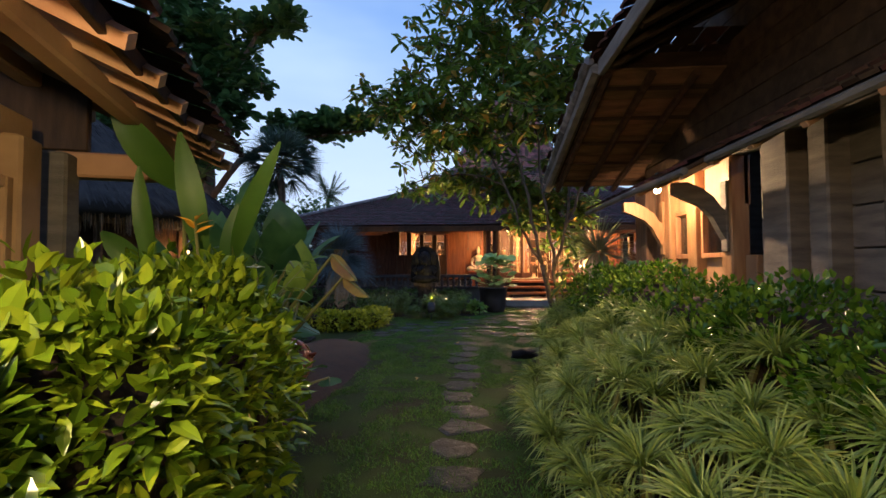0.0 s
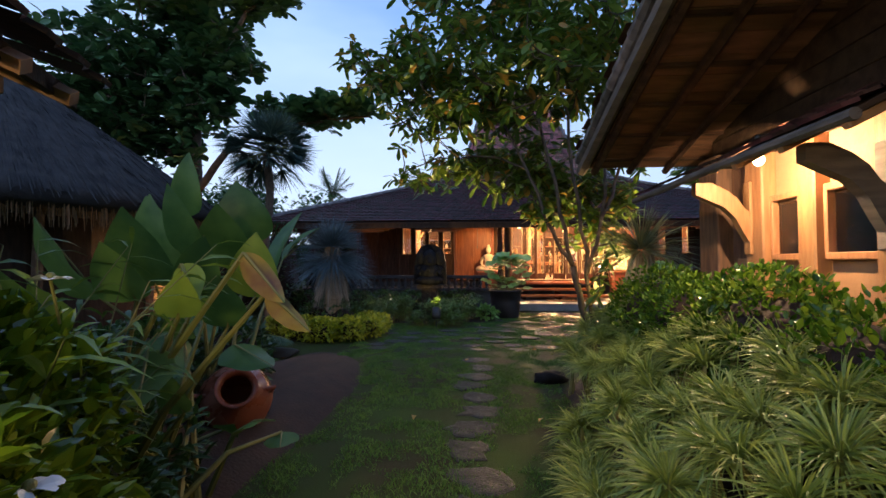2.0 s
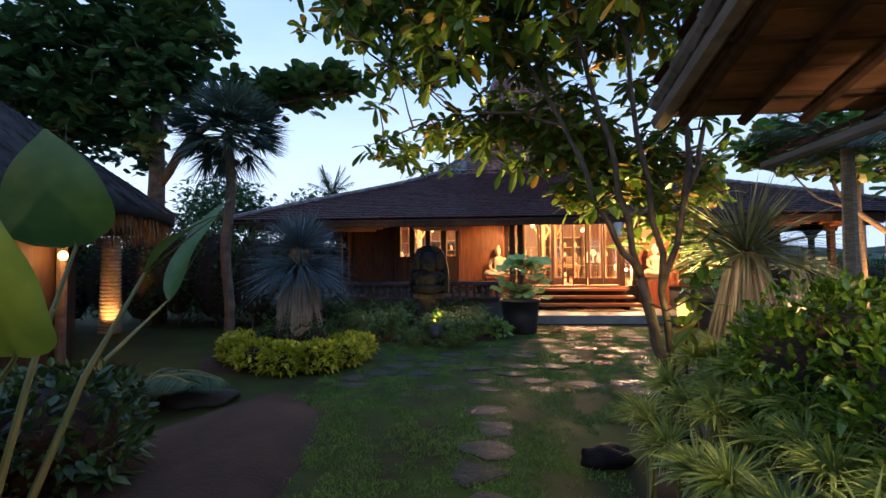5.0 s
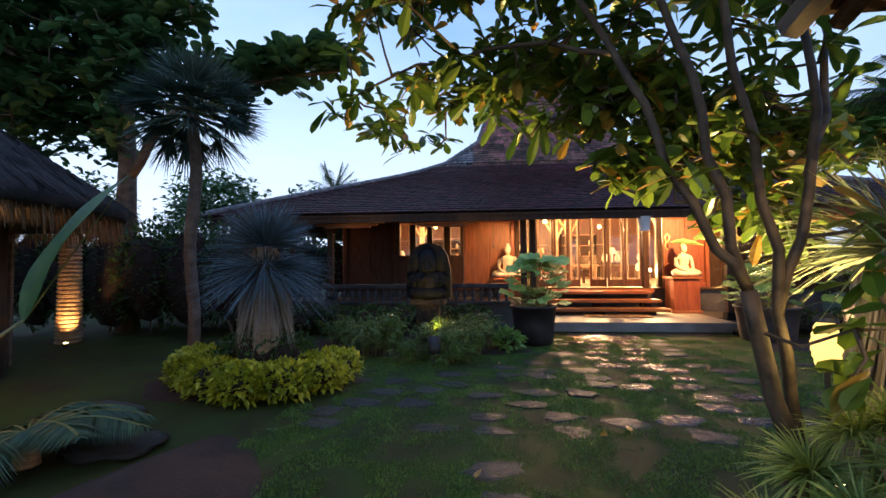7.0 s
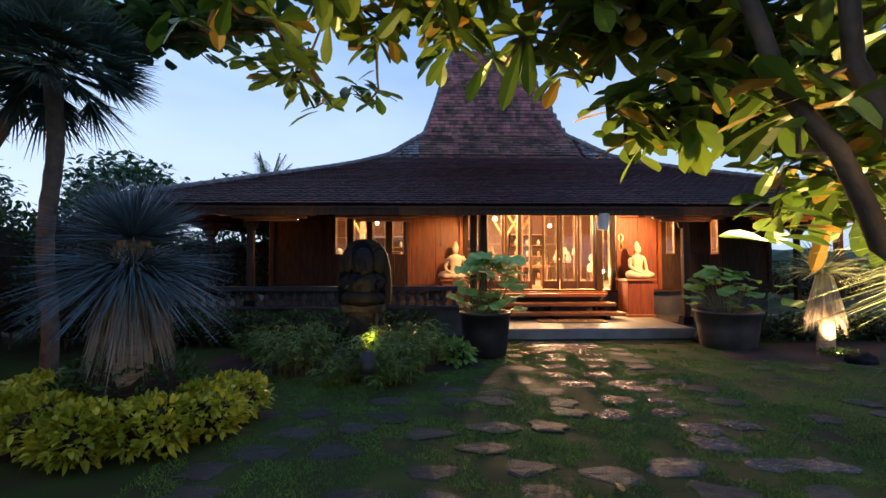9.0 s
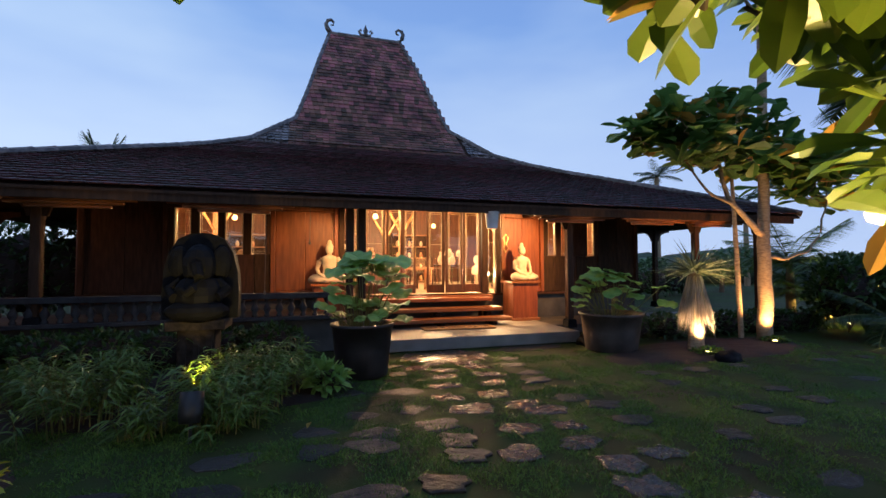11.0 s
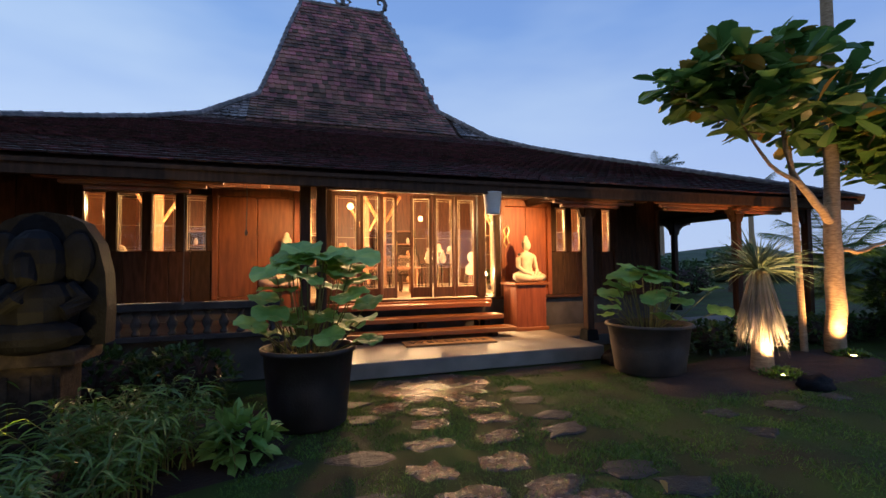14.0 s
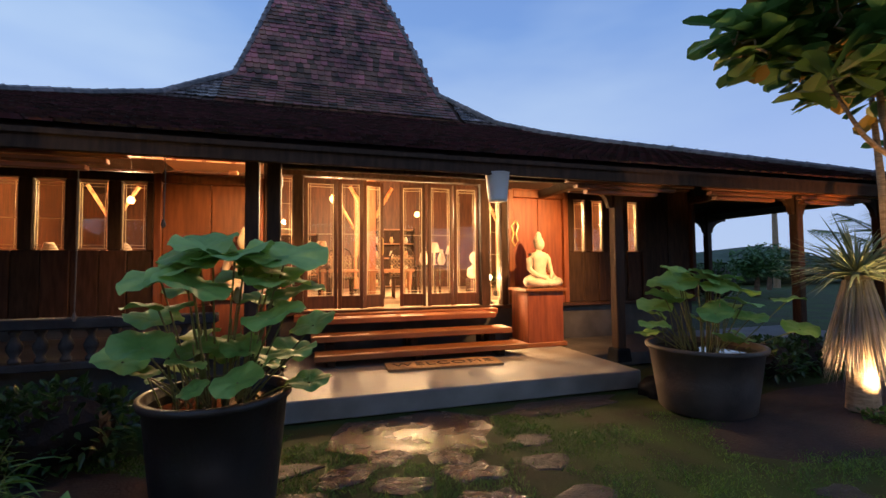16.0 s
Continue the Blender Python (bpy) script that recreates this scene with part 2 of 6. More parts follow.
M["dry_skirt"] = surf("dry_skirt", (0.24, 0.19, 0.14), (0.42, 0.35, 0.27), 4, 0.8, 0, island=0.35)
M["palm_leaf"] = surf("palm_leaf", (0.02, 0.055, 0.016), (0.05, 0.10, 0.03), 2, 0.4, 0, island=0.35, translucent=0.15)
M["fern_leaf"] = surf("fern_leaf", (0.07, 0.14, 0.02), (0.13, 0.22, 0.03), 2, 0.4, 0, island=0.3, translucent=0.25)
M["lotus_leaf"] = surf("lotus_leaf", (0.16, 0.32, 0.065), (0.29, 0.47, 0.12), 6, 0.55, 0.15, 30, vary=0.25, translucent=0.2)
M["heliconia_leaf"] = surf("heliconia_leaf", (0.035, 0.095, 0.010), (0.075, 0.155, 0.02), 3, 0.5, 0.1, 25, vary=0.25, translucent=0.3)
M["orange_petal"] = surf("orange_petal", (0.75, 0.32, 0.02), (0.90, 0.45, 0.04), 8, 0.4, 0)
M["white_petal"] = surf("white_petal", (0.72, 0.72, 0.70), (0.84, 0.84, 0.82), 8, 0.5, 0)
M["bark"] = surf("bark", (0.07, 0.045, 0.028), (0.17, 0.11, 0.07), 7, 0.85, 0.9, 22)
M["tree_bark"] = surf("tree_bark", (0.032, 0.022, 0.014), (0.10, 0.068, 0.04), 9, 0.7, 0.7, 25)
M["palm_bark"] = surf("palm_bark", (0.22, 0.15, 0.09), (0.42, 0.30, 0.19), 12, 0.85, 0.9, 30, stretch=(1, 1, 4))
M["thatch"] = surf("thatch", (0.018, 0.015, 0.013), (0.046, 0.037, 0.031), 4, 0.9, 0.8, 50, island=0.3)
M["thatch_fringe"] = surf("thatch_fringe", (0.13, 0.08, 0.035), (0.24, 0.15, 0.07), 6, 0.9, 0, island=0.3)
M["terracotta"] = surf("terracotta", (0.15, 0.04, 0.022), (0.24, 0.07, 0.035), 5, 0.15, 0.15, 40, rough2=0.45)
M["black_pot"] = surf("black_pot", (0.016, 0.013, 0.014), (0.035, 0.028, 0.028), 4, 0.35, 0.25, 40, rough2=0.6)
M["grey_pot"] = surf("grey_pot", (0.05, 0.037, 0.032), (0.10, 0.075, 0.064), 4, 0.6, 0.3, 40)
M["water"] = surf("water", (0.01, 0.012, 0.01), (0.02, 0.022, 0.018), 4, 0.04, 0.1, 15)
M["coir"] = surf("coir", (0.33, 0.18, 0.07), (0.46, 0.27, 0.12), 20, 0.95, 0.9, 150)
M["mat_ink"] = surf("mat_ink", (0.05, 0.03, 0.02), (0.09, 0.055, 0.03), 20, 0.95, 0.6, 150)
M["white_plastic"] = surf("white_plastic", (0.70, 0.70, 0.72), (0.80, 0.80, 0.82), 4, 0.5, 0.05)
M["black_metal"] = surf("black_metal", (0.015, 0.015, 0.015), (0.03, 0.03, 0.03), 6, 0.45, 0.1, 60)
M["brass"] = surf("brass", (0.45, 0.30, 0.12), (0.60, 0.42, 0.18), 6, 0.3, 0.1, 60, metal=1.0)
M["bevel_lead"] = surf("bevel_lead", (0.80, 0.66, 0.42), (0.88, 0.75, 0.52), 6, 0.25, 0.05, 60, metal=0.3)
M["rattan"] = surf("rattan", (0.20, 0.13, 0.07), (0.34, 0.23, 0.13), 12, 0.6, 0.5, 80)
M["plaster"] = surf("plaster", (0.55, 0.42, 0.28), (0.66, 0.52, 0.36), 3, 0.8, 0.1, 60)
M["floor_wood"] = surf("floor_wood", (0.50, 0.38, 0.26), (0.64, 0.50, 0.36), 3, 0.2, 0.1, 50)
M["painted"] = surf("painted", (0.45, 0.12, 0.06), (0.75, 0.55, 0.25), 9, 0.6, 0.1, 50)
M["hill"] = surf("hill", (0.03, 0.05, 0.03), (0.06, 0.09, 0.05), 0.4, 0.9, 0.5, 5)
M["glass"] = glass("glass")
M["wet_glass"] = glass("wet_glass", 0.12, (0.75, 0.8, 0.8))
M["bulb"] = glow("bulb", (1.0, 0.72, 0.38), 30)
M["bulb_bright"] = glow("bulb_bright", (1.0, 0.78, 0.48), 140)
M["bulb_soft"] = glow("bulb_soft", (1.0, 0.62, 0.22), 5)
M["bulb_dim"] = glow("bulb_dim", (1.0, 0.62, 0.26), 6)
M["lantern_paper"] = glow("lantern_paper", (1.0, 0.66, 0.18), 1.3)
M["lens_yellow"] = glow("lens_yellow", (1.0, 0.80, 0.30), 14)

# ---- building helpers ----
rng = np.random.default_rng(7)


class Geo:
    """Vertices and faces of one mesh, gathered piece by piece."""

    def __init__(self):
        self.v, self.f, self.n = [], [], 0

    def add(self, verts, faces):
        verts = np.asarray(verts, float).reshape(-1, 3)
        self.v.append(verts)
        self.f.extend([tuple(int(i) + self.n for i in q) for q in faces])
        self.n += len(verts)
        return self

    def box(self, c, s, m=None, taper=1.0):
        """A box with chamfered long edges round its middle c."""
        x, y, z = (k / 2 for k in s)
        b = min(0.012, x * 0.25, y * 0.25, z * 0.25)
        v, ring = [], [(-x, -y + b), (-x + b, -y), (x - b, -y), (x, -y + b), (x, y - b), (x - b, y), (-x + b, y), (-x, y - b)]
        for zz, k in ((-z, 0.0), (-z + b, 1.0), (z - b, 1.0), (z, 0.0)):
            t = taper if zz > 0 else 1.0
            for px, py in ring:
                q = b * (1 - k)
                v.append(((px - math.copysign(q, px)) * t, (py - math.copysign(q, py)) * t, zz))
        f = [(8 * r + i, 8 * r + (i + 1) % 8, 8 * r + 8 + (i + 1) % 8, 8 * r + 8 + i) for r in range(3) for i in range(8)]
        f += [tuple(range(7, -1, -1)), tuple(range(24, 32))]
        v = np.array(v)
        if m is not None:
            v = v @ np.array(m.to_3x3()).T + np.array(m.translation)
        return self.add(v + np.array(c), f)

    def tube(self, pts, radii, sides=8, cap=True):
        """A round bar along points."""
        pts = [Vector(p) for p in pts]
        if not hasattr(radii, "__len__"):
            radii = [radii] * len(pts)
        v, up = [], Vector((0.31, 0.17, 0.93))
        for i, p in enumerate(pts):
            d = (pts[min(i + 1, len(pts) - 1)] - pts[max(i - 1, 0)]).normalized()
            if abs(d.dot(up)) > 0.95:
                up = Vector((0.9, 0.3, 0.1))
            a = d.cross(up).normalized()
            b = d.cross(a)
            v += [p + float(radii[i]) * (math.cos(k * math.tau / sides) * a + math.sin(k * math.tau / sides) * b) for k in range(sides)]
        n = len(pts)
        f = [(r * sides + i, r * sides + sides + i, r * sides + sides + (i + 1) % sides, r * sides + (i + 1) % sides) for r in range(n - 1) for i in range(sides)]
        if cap:
            f += [tuple(range(sides)), tuple(range((n - 1) * sides + sides - 1, (n - 1) * sides - 1, -1))]
        return self.add([tuple(p) for p in v], f)

    def lathe(self, profile, c=(0, 0, 0), sides=24, squash=1.0):
        """A turned shape from (radius, height) pairs."""
        v = [(c[0] + r * math.cos(k * math.tau / sides), c[1] + squash * r * math.sin(k * math.tau / sides), c[2] + z) for r, z in profile for k in range(sides)]
        n = len(profile)
        f = [(r * sides + i, r * sides + (i + 1) % sides, r * sides + sides + (i + 1) % sides, r * sides + sides + i) for r in range(n - 1) for i in range(sides)]
        f += [tuple(range(sides - 1, -1, -1)), tuple(range((n - 1) * sides, n * sides))]
        return self.add(v, f)

    def blob(self, c, r, seed=0.0, rough=0.12, rings=8, sides=12):
        """A lumpy rounded mass with radii r."""
        v = [(0, 0, -1)]
        for i in range(1, rings):
            a = math.pi * i / rings
            v += [(math.sin(a) * math.cos(k * math.tau / sides), math.sin(a) * math.sin(k * math.tau / sides), -math.cos(a)) for k in range(sides)]
        v.append((0, 0, 1))
        out = []
        for p in v:
            q = Vector(p)
            s = 1 + rough * noise.noise(q * 1.7 + Vector((seed, seed * 2, 0)))
            out.append((c[0] + r[0] * q.x * s, c[1] + r[1] * q.y * s, c[2] + r[2] * q.z * s))
        f = [(0, 1 + (k + 1) % sides, 1 + k) for k in range(sides)]
        f += [(1 + i * sides + k, 1 + i * sides + (k + 1) % sides, 1 + (i + 1) * sides + (k + 1) % sides, 1 + (i + 1) * sides + k) for i in range(rings - 2) for k in range(sides)]
        last = len(v) - 1
        f += [(last, last - sides + k, last - sides + (k + 1) % sides) for k in range(sides)]
        return self.add(out, f)

    def prism(self, outline, depth, m):
        """A flat outline (x, z) with thickness along y, posed by m."""
        n = len(outline)
        v = [m @ Vector((x, s * depth / 2, z)) for s in (-1, 1) for x, z in outline]
        f = [tuple(range(n)), tuple(range(2 * n - 1, n - 1, -1))]
        f += [(i, i + n, (i + 1) % n + n, (i + 1) % n) for i in range(n)]
        return self.add([tuple(p) for p in v], f)

    def blades(self, base, way, length, width, droop, stations=(0.0, 0.3, 0.65, 1.0), shape=(0.5, 1.0, 0.8, 0.0), cup=0.25):
        """Many leaves at once: n bases, ways, lengths, widths; each bends down by droop and folds along its midrib."""
        base, way = np.asarray(base, float), np.asarray(way, float)
        n = len(base)
        if not n:
            return self
        way = way / np.linalg.norm(way, axis=1, keepdims=True)
        length, width, droop = (np.broadcast_to(np.asarray(k, float), n) for k in (length, width, droop))
        side = np.cross(way, np.array([0, 0, 1.0]))
        side += rng.normal(0, 0.35, side.shape)
        side -= way * np.sum(side * way, axis=1, keepdims=True)
        side /= np.linalg.norm(side, axis=1, keepdims=True) + 1e-9
        up = np.cross(side, way)
        k, v = len(stations), np.zeros((n, 3 * len(stations), 3))
        for i, (s, w) in enumerate(zip(stations, shape)):
            mid = base + way * (length * s)[:, None]
            mid[:, 2] -= droop * length * s * s
            h = (width * w * 0.5)[:, None]
            v[:, 3 * i] = mid - side * h + up * h * cup
            v[:, 3 * i + 1] = mid
            v[:, 3 * i + 2] = mid + side * h + up * h * cup
        f = [(3 * i + j, 3 * i + j + 1, 3 * i + j + 4, 3 * i + j + 3) for i in range(k - 1) for j in (0, 1)]
        start = self.n + 3 * k * np.arange(n)[:, None, None]
        self.f.extend(map(tuple, (start + np.array(f)[None]).reshape(-1, 4).tolist()))
        self.v.append(v.reshape(-1, 3))
        self.n += n * 3 * k
        return self

    def mesh(self, name, material, smooth=False):
        me = bpy.data.meshes.new(name)
        me.from_pydata(np.concatenate(self.v).tolist(), [], self.f)
        me.materials.append(material)
        if smooth:
            me.shade_smooth()
        me.update()
        return me


def part(name, geo, material, parent, label="", smooth=False, at=None):
    ob = new(name, geo.mesh(name, M[material], smooth) if isinstance(geo, Geo) else geo)
    ob.parent = parent
    if at is not None:
        ob.matrix_basis = at
    if label:
        tagged(ob, label)
    return ob


def thing(name, label, category, at=None, group="", kind=""):
    ob = new(name)
    ob.empty_display_size = 0.1
    ob.matrix_basis = at if at is not None else Matrix()
    return tagged(ob, label, category, group, kind)


def solid(name, geo, material, label, category, at=None, group="", kind="", smooth=False):
    ob = new(name, geo.mesh(name, M[material], smooth))
    if at is not None:
        ob.matrix_basis = at
    return tagged(ob, label, category, group, kind)


def at(x, y, z=0.0, turn=0.0):
    return pose(x, y, z, 0, 0, turn)


def sphere_ways(n, low=-1.0, high=1.0):
    z = rng.uniform(low, high, n)
    a = rng.uniform(0, math.tau, n)
    r = np.sqrt(np.clip(1 - z * z, 0, 1))
    return np.stack([r * np.cos(a), r * np.sin(a), z], 1)


# ---- ground ----
g = Geo()
xs = sorted(set([-400, -200, -100, -60, -35, 35, 60, 100, 200, 400] + [round(k * 0.5 - 20, 2) for k in range(81)]))
ys = sorted(set([-400, -100, -40, -20, 45, 70, 110, 200, 400] + [round(k * 0.5 - 10, 2) for k in range(81)]))
v = [(x, y, 0.02 * noise.noise(Vector((x * 0.6, y * 0.6, 0))) - (0.012 if abs(x) < 30 else 0.4)) for y in ys for x in xs]
nx = len(xs)
g.add(v, [(j * nx + i, j * nx + i + 1, j * nx + nx + i + 1, j * nx + nx + i) for j in range(len(ys) - 1) for i in range(nx - 1)])
ground = solid("ground", g, "lawn", "damp green lawn with mossy patches at dusk", "lawn", kind="structure", smooth=True)


def bed(name, c, r, h, label, turn=0.0, seed=1.0):
    """A low mound of bare soil with an uneven rim."""
    geo, sides, rings = Geo(), 48, 6
    v = [(0, 0, h)]
    for i in range(1, rings + 1):
        for k in range(sides):
            a = k * math.tau / sides
            s = i / rings * (1 + 0.14 * noise.noise(Vector((math.cos(a) * 1.5 + seed, math.sin(a) * 1.5, 0))))
            v.append((r[0] * s * math.cos(a), r[1] * s * math.sin(a), h * (1 - (i / rings) ** 3) - 0.03 * (i == rings) + 0.02 * noise.noise(Vector((i * 2.1, k * 0.7, seed)))))
    f = [(0, 1 + k, 1 + (k + 1) % sides) for k in range(sides)]
    f += [(1 + i * sides + k, 1 + (i + 1) * sides + k, 1 + (i + 1) * sides + (k + 1) % sides, 1 + i * sides + (k + 1) % sides) for i in range(rings - 1) for k in range(sides)]
    geo.add(v, f)
    return solid(name, geo, "soil", label, "planting bed", at(*c, 0, turn), kind="structure", smooth=True)


bed("planting_bed", (-2.25, 4.6), (1.1, 4.6), 0.2, "dark bare soil bed beside the lawn", -6, 1)
bed("planting_bed", (2.35, 4.2), (1.25, 4.4), 0.09, "dark soil bed under the grass clumps", 0, 2)
bed("planting_bed", (-3.0, 11.2), (1.55, 1.25), 0.09, "round dark soil bed inside the yellow hedge", 20, 3)
bed("planting_bed", (-1.2, 13.9), (2.3, 1.4), 0.07, "soil bed round the stone statue", 0, 4)
bed("planting_bed", (7.6, 14.3), (2.6, 0.9), 0.06, "soil bed along the veranda", 8, 5)

# ---- big house: plinth, walls, doors ----
HOUSE = HT.copy()
g = Geo()
g.box((3.45, 16.9, 0.11), (4.3, 2.7, 0.22))
solid("plinth", g, "concrete", "smooth grey concrete entrance platform, wet at the edge", "platform", HOUSE, kind="structure")
g = Geo()
g.box((-2.6, 17.2, 0.30), (7.2, 2.3, 0.60)).box((8.6, 17.4, 0.10), (5.9, 1.5, 0.20))
g.box((2.5, 22.2, 0.42), (13.4, 8.0, 0.84))
solid("foundation", g, "damp_concrete", "grey rendered house base and veranda floor", "foundation", HOUSE, kind="structure")

wall = thing("wall_south", "red-brown teak board front wall of the house", "wall", HOUSE, kind="structure")


def boards(parent, u0, u1, z0, z1, v=18.23, step=0.32, material="teak", name="wall_board"):
    n = max(1, round((u1 - u0) / step))
    w = (u1 - u0) / n
    for i in range(n):
        part(name, Geo().box((u0 + w * (i + 0.5), v + 0.008 * (i % 2), (z0 + z1) / 2), (w - 0.006, 0.09, z1 - z0)), material, parent)


def panel(parent, u0, u1, z0, z1, v=18.23, material="teak"):
    """A framed wall panel: stiles, rails and a sunk field."""
    part("stile", Geo().box((u0 + 0.05, v - 0.02, (z0 + z1) / 2), (0.1, 0.12, z1 - z0)), material, parent)
    part("stile", Geo().box((u1 - 0.05, v - 0.02, (z0 + z1) / 2), (0.1, 0.12, z1 - z0)), material, parent)
    for z, h in ((z0 + 0.07, 0.14), (z1 - 0.07, 0.14)):
        part("rail", Geo().box(((u0 + u1) / 2, v - 0.018, z), (u1 - u0 - 0.2, 0.11, h)), material, parent)
    boards(parent, u0 + 0.1, u1 - 0.1, z0 + 0.14, z1 - 0.14, v + 0.02, 0.6, material)


LEFT_PANES = [(-2.40, -2.10), (-1.93, -1.58), (-1.43, -1.08), (-0.91, -0.61)]
RIGHT_PANES = [(6.40, 6.64), (6.80, 7.04), (7.62, 7.84)]
panel(wall, -4.1, -2.52, 0.86, 3.2, material="dark_wood")
boards(wall, -2.52, -0.52, 0.86, 1.81, material="dark_wood")
panel(wall, -0.52, 0.95, 0.86, 2.93)
panel(wall, 5.05, 6.28, 0.86, 2.93)
boards(wall, 6.28, 7.95, 0.86, 1.81, material="dark_wood")
panel(wall, 7.95, 9.3, 0.86, 3.2, material="dark_wood")
for u0, u1, panes in ((-2.52, -0.52, LEFT_PANES), (6.28, 7.95, RIGHT_PANES)):
    edges = [u0] + [q for p in panes for q in p] + [u1]
    for a, b in zip(edges[::2], edges[1::2]):
        part("stile", Geo().box(((a + b) / 2, 18.21, 2.30), (b - a, 0.12, 0.98)), "dark_wood", wall)
    part("rail", Geo().box(((u0 + u1) / 2, 18.21, 2.855), (u1 - u0, 0.12, 0.13)), "dark_wood", wall)
for a, b in ((-4.1, -0.5), (-0.5, 0.95), (5.05, 6.28), (6.28, 9.3)):
    part("top_rail", Geo().box(((a + b) / 2, 18.205, 3.24), (b - a, 0.13, 0.12)), "dark_wood", wall)
part("head_beam", Geo().box((3.0, 18.2, 3.12), (4.1, 0.16, 0.26)), "dark_wood", wall)
part("sill_beam", Geo().box((2.5, 18.19, 0.83), (13.4, 0.2, 0.06)), "dark_wood", wall)
tr = thing("transom_window", "narrow glazed strip above the board wall, lit from inside", "window", HOUSE, kind="structure")
for a, b in ((-2.5, -0.56), (-0.42, 0.75), (5.15, 6.15), (6.35, 7.3)):
    part("pane", Geo().box(((a + b) / 2, 18.22, 3.06), (b - a, 0.008, 0.22)), "glass", tr).visible_shadow = False
    for z in (2.945, 3.17):
        part("frame_bar", Geo().box(((a + b) / 2, 18.21, z), (b - a, 0.05, 0.025)), "teak", tr)


def glazed(parent, u0, u1, z0, z1, v=18.2, bars=(0.45,), m=None):
    """A bevelled pane with bright lead lines just inside its frame."""
    mid, w = (u0 + u1) / 2, u1 - u0
    p = part("pane", Geo().box((mid, v, (z0 + z1) / 2), (w, 0.008, z1 - z0)), "glass", parent)
    p.visible_shadow = False
    lead = Geo()
    for u, t in ((u0 + 0.006, 0.011), (u1 - 0.006, 0.011), (u0 + 0.04, 0.004), (u1 - 0.04, 0.004)):
        lead.box((u, v - 0.008, (z0 + z1) / 2), (t, 0.012, z1 - z0))
    for z in [z0 + 0.006, z1 - 0.006, z0 + 0.05, z1 - 0.05] + [z0 + (z1 - z0) * b for b in bars]:
        lead.box((mid, v - 0.009, z), (w, 0.012, 0.006))
    part("lead_line", lead, "bevel_lead", parent)


for i, (a, b) in enumerate(LEFT_PANES + RIGHT_PANES):
    win = thing("window_%d" % (i + 1), "tall cut-glass window glowing warm from the hall", "window", HOUSE, "house windows", "structure")
    glazed(win, a, b, 1.83, 2.75, bars=(0.45,))

# door frame and folding leaves, the middle pair standing a little open
for u in (1.02, 1.45, 4.58, 4.95):
    part("door_post", Geo().box((u, 18.19, 1.93), (0.13 if u in (1.02, 4.95) else 0.16, 0.16, 2.14)), "dark_wood", wall)
for u0, u1 in ((1.15, 1.36), (4.67, 4.88)):
    sl = thing("window_8", "slim cut-glass sidelight beside the doors", "window", HOUSE, "sidelights", "structure")
    glazed(sl, u0, u1, 0.95, 2.95, bars=(0.2, 0.4, 0.6, 0.8))


def leaf_door(hinge, width, turn, handle=False):
    d = thing("door_leaf", "teak folding door with a tall cut-glass pane", "door", HOUSE @ at(hinge, 18.2, 0, turn), "folding doors")
    s = 0.058
    for u in (s / 2, width - s / 2):
        part("stile", Geo().box((u, 0, 1.92), (s, 0.05, 2.08)), "shaded_teak", d)
    part("bottom_rail", Geo().box((width / 2, 0, 0.99), (width - 2 * s, 0.045, 0.2)), "shaded_teak", d)
    part("top_rail", Geo().box((width / 2, 0, 2.925), (width - 2 * s, 0.045, 0.07)), "shaded_teak", d)
    glazed(d, s + 0.004, width - s - 0.004, 1.095, 2.885, 0.0, (0.22, 0.55))
    if handle:
        part("handle", Geo().tube([(width - 0.04, -0.035, 1.75), (width - 0.04, -0.07, 1.78), (width - 0.04, -0.07, 2.0), (width - 0.04, -0.035, 2.03)], 0.01), "brass", d, "curved brass pull handle")


for hinge, width, turn in ((1.535, 0.52, 4), (2.065, 0.40, -8), (2.46, 0.37, 18)):
    leaf_door(hinge, width, turn, turn == 18)
for hinge, width, turn in ((4.49, 0.46, 176), (4.01, 0.47, 186), (3.52, 0.44, 166)):
    leaf_door(hinge, width, turn, turn == 166)

# steps of thick planks
st = thing("entrance_steps", "three thick red teak plank steps with open risers", "steps", HOUSE)
for z, v, u0, u1 in ((0.40, 17.05, 1.68, 4.72), (0.60, 17.36, 1.64, 4.62), (0.80, 17.70, 1.60, 4.50)):
    part("tread", Geo().box(((u0 + u1) / 2, v, z - 0.04), (u1 - u0, 0.40, 0.08)), "teak_flat", st)
for u in (1.9, 3.1, 4.35):
    for z, v in ((0.29, 17.10), (0.44, 17.44), (0.53, 17.78)):
        part("riser_block", Geo().box((u, v, (z + 0.22) / 2 + (0.0 if z < 0.3 else 0.02)), (0.12, 0.22, max(0.1, z - 0.18))), "dark_wood", st)
part("landing", Geo().box((3.05, 18.05, 0.78), (3.3, 0.34, 0.1)), "teak_flat", st)

# mat
mat_ob = thing("door_mat", "brown coir door mat with WELCOME in dark letters", "door mat", HOUSE @ at(3.35, 16.66, 0.22, -3))
g = Geo().box((0, 0, 0.015), (1.55, 0.46, 0.03))
for i in range(260):
    a, b = rng.uniform(-0.77, 0.77), rng.uniform(-0.23, 0.23)
    if abs(a) > 0.74 or abs(b) > 0.2:
        g.box((a, b, 0.02), (0.03, 0.03, 0.022))
part("coir_pad", g, "coir", mat_ob)
fc = bpy.data.curves.new("lettering", "FONT")
fc.body, fc.size, fc.extrude, fc.align_x, fc.align_y = "WELCOME", 0.26, 0.003, "CENTER", "CENTER"
fc.space_character = 1.15
fc.materials.append(M["mat_ink"])
part("lettering", fc, "mat_ink", mat_ob, "dark WELCOME lettering", at=at(0, 0, 0.034))

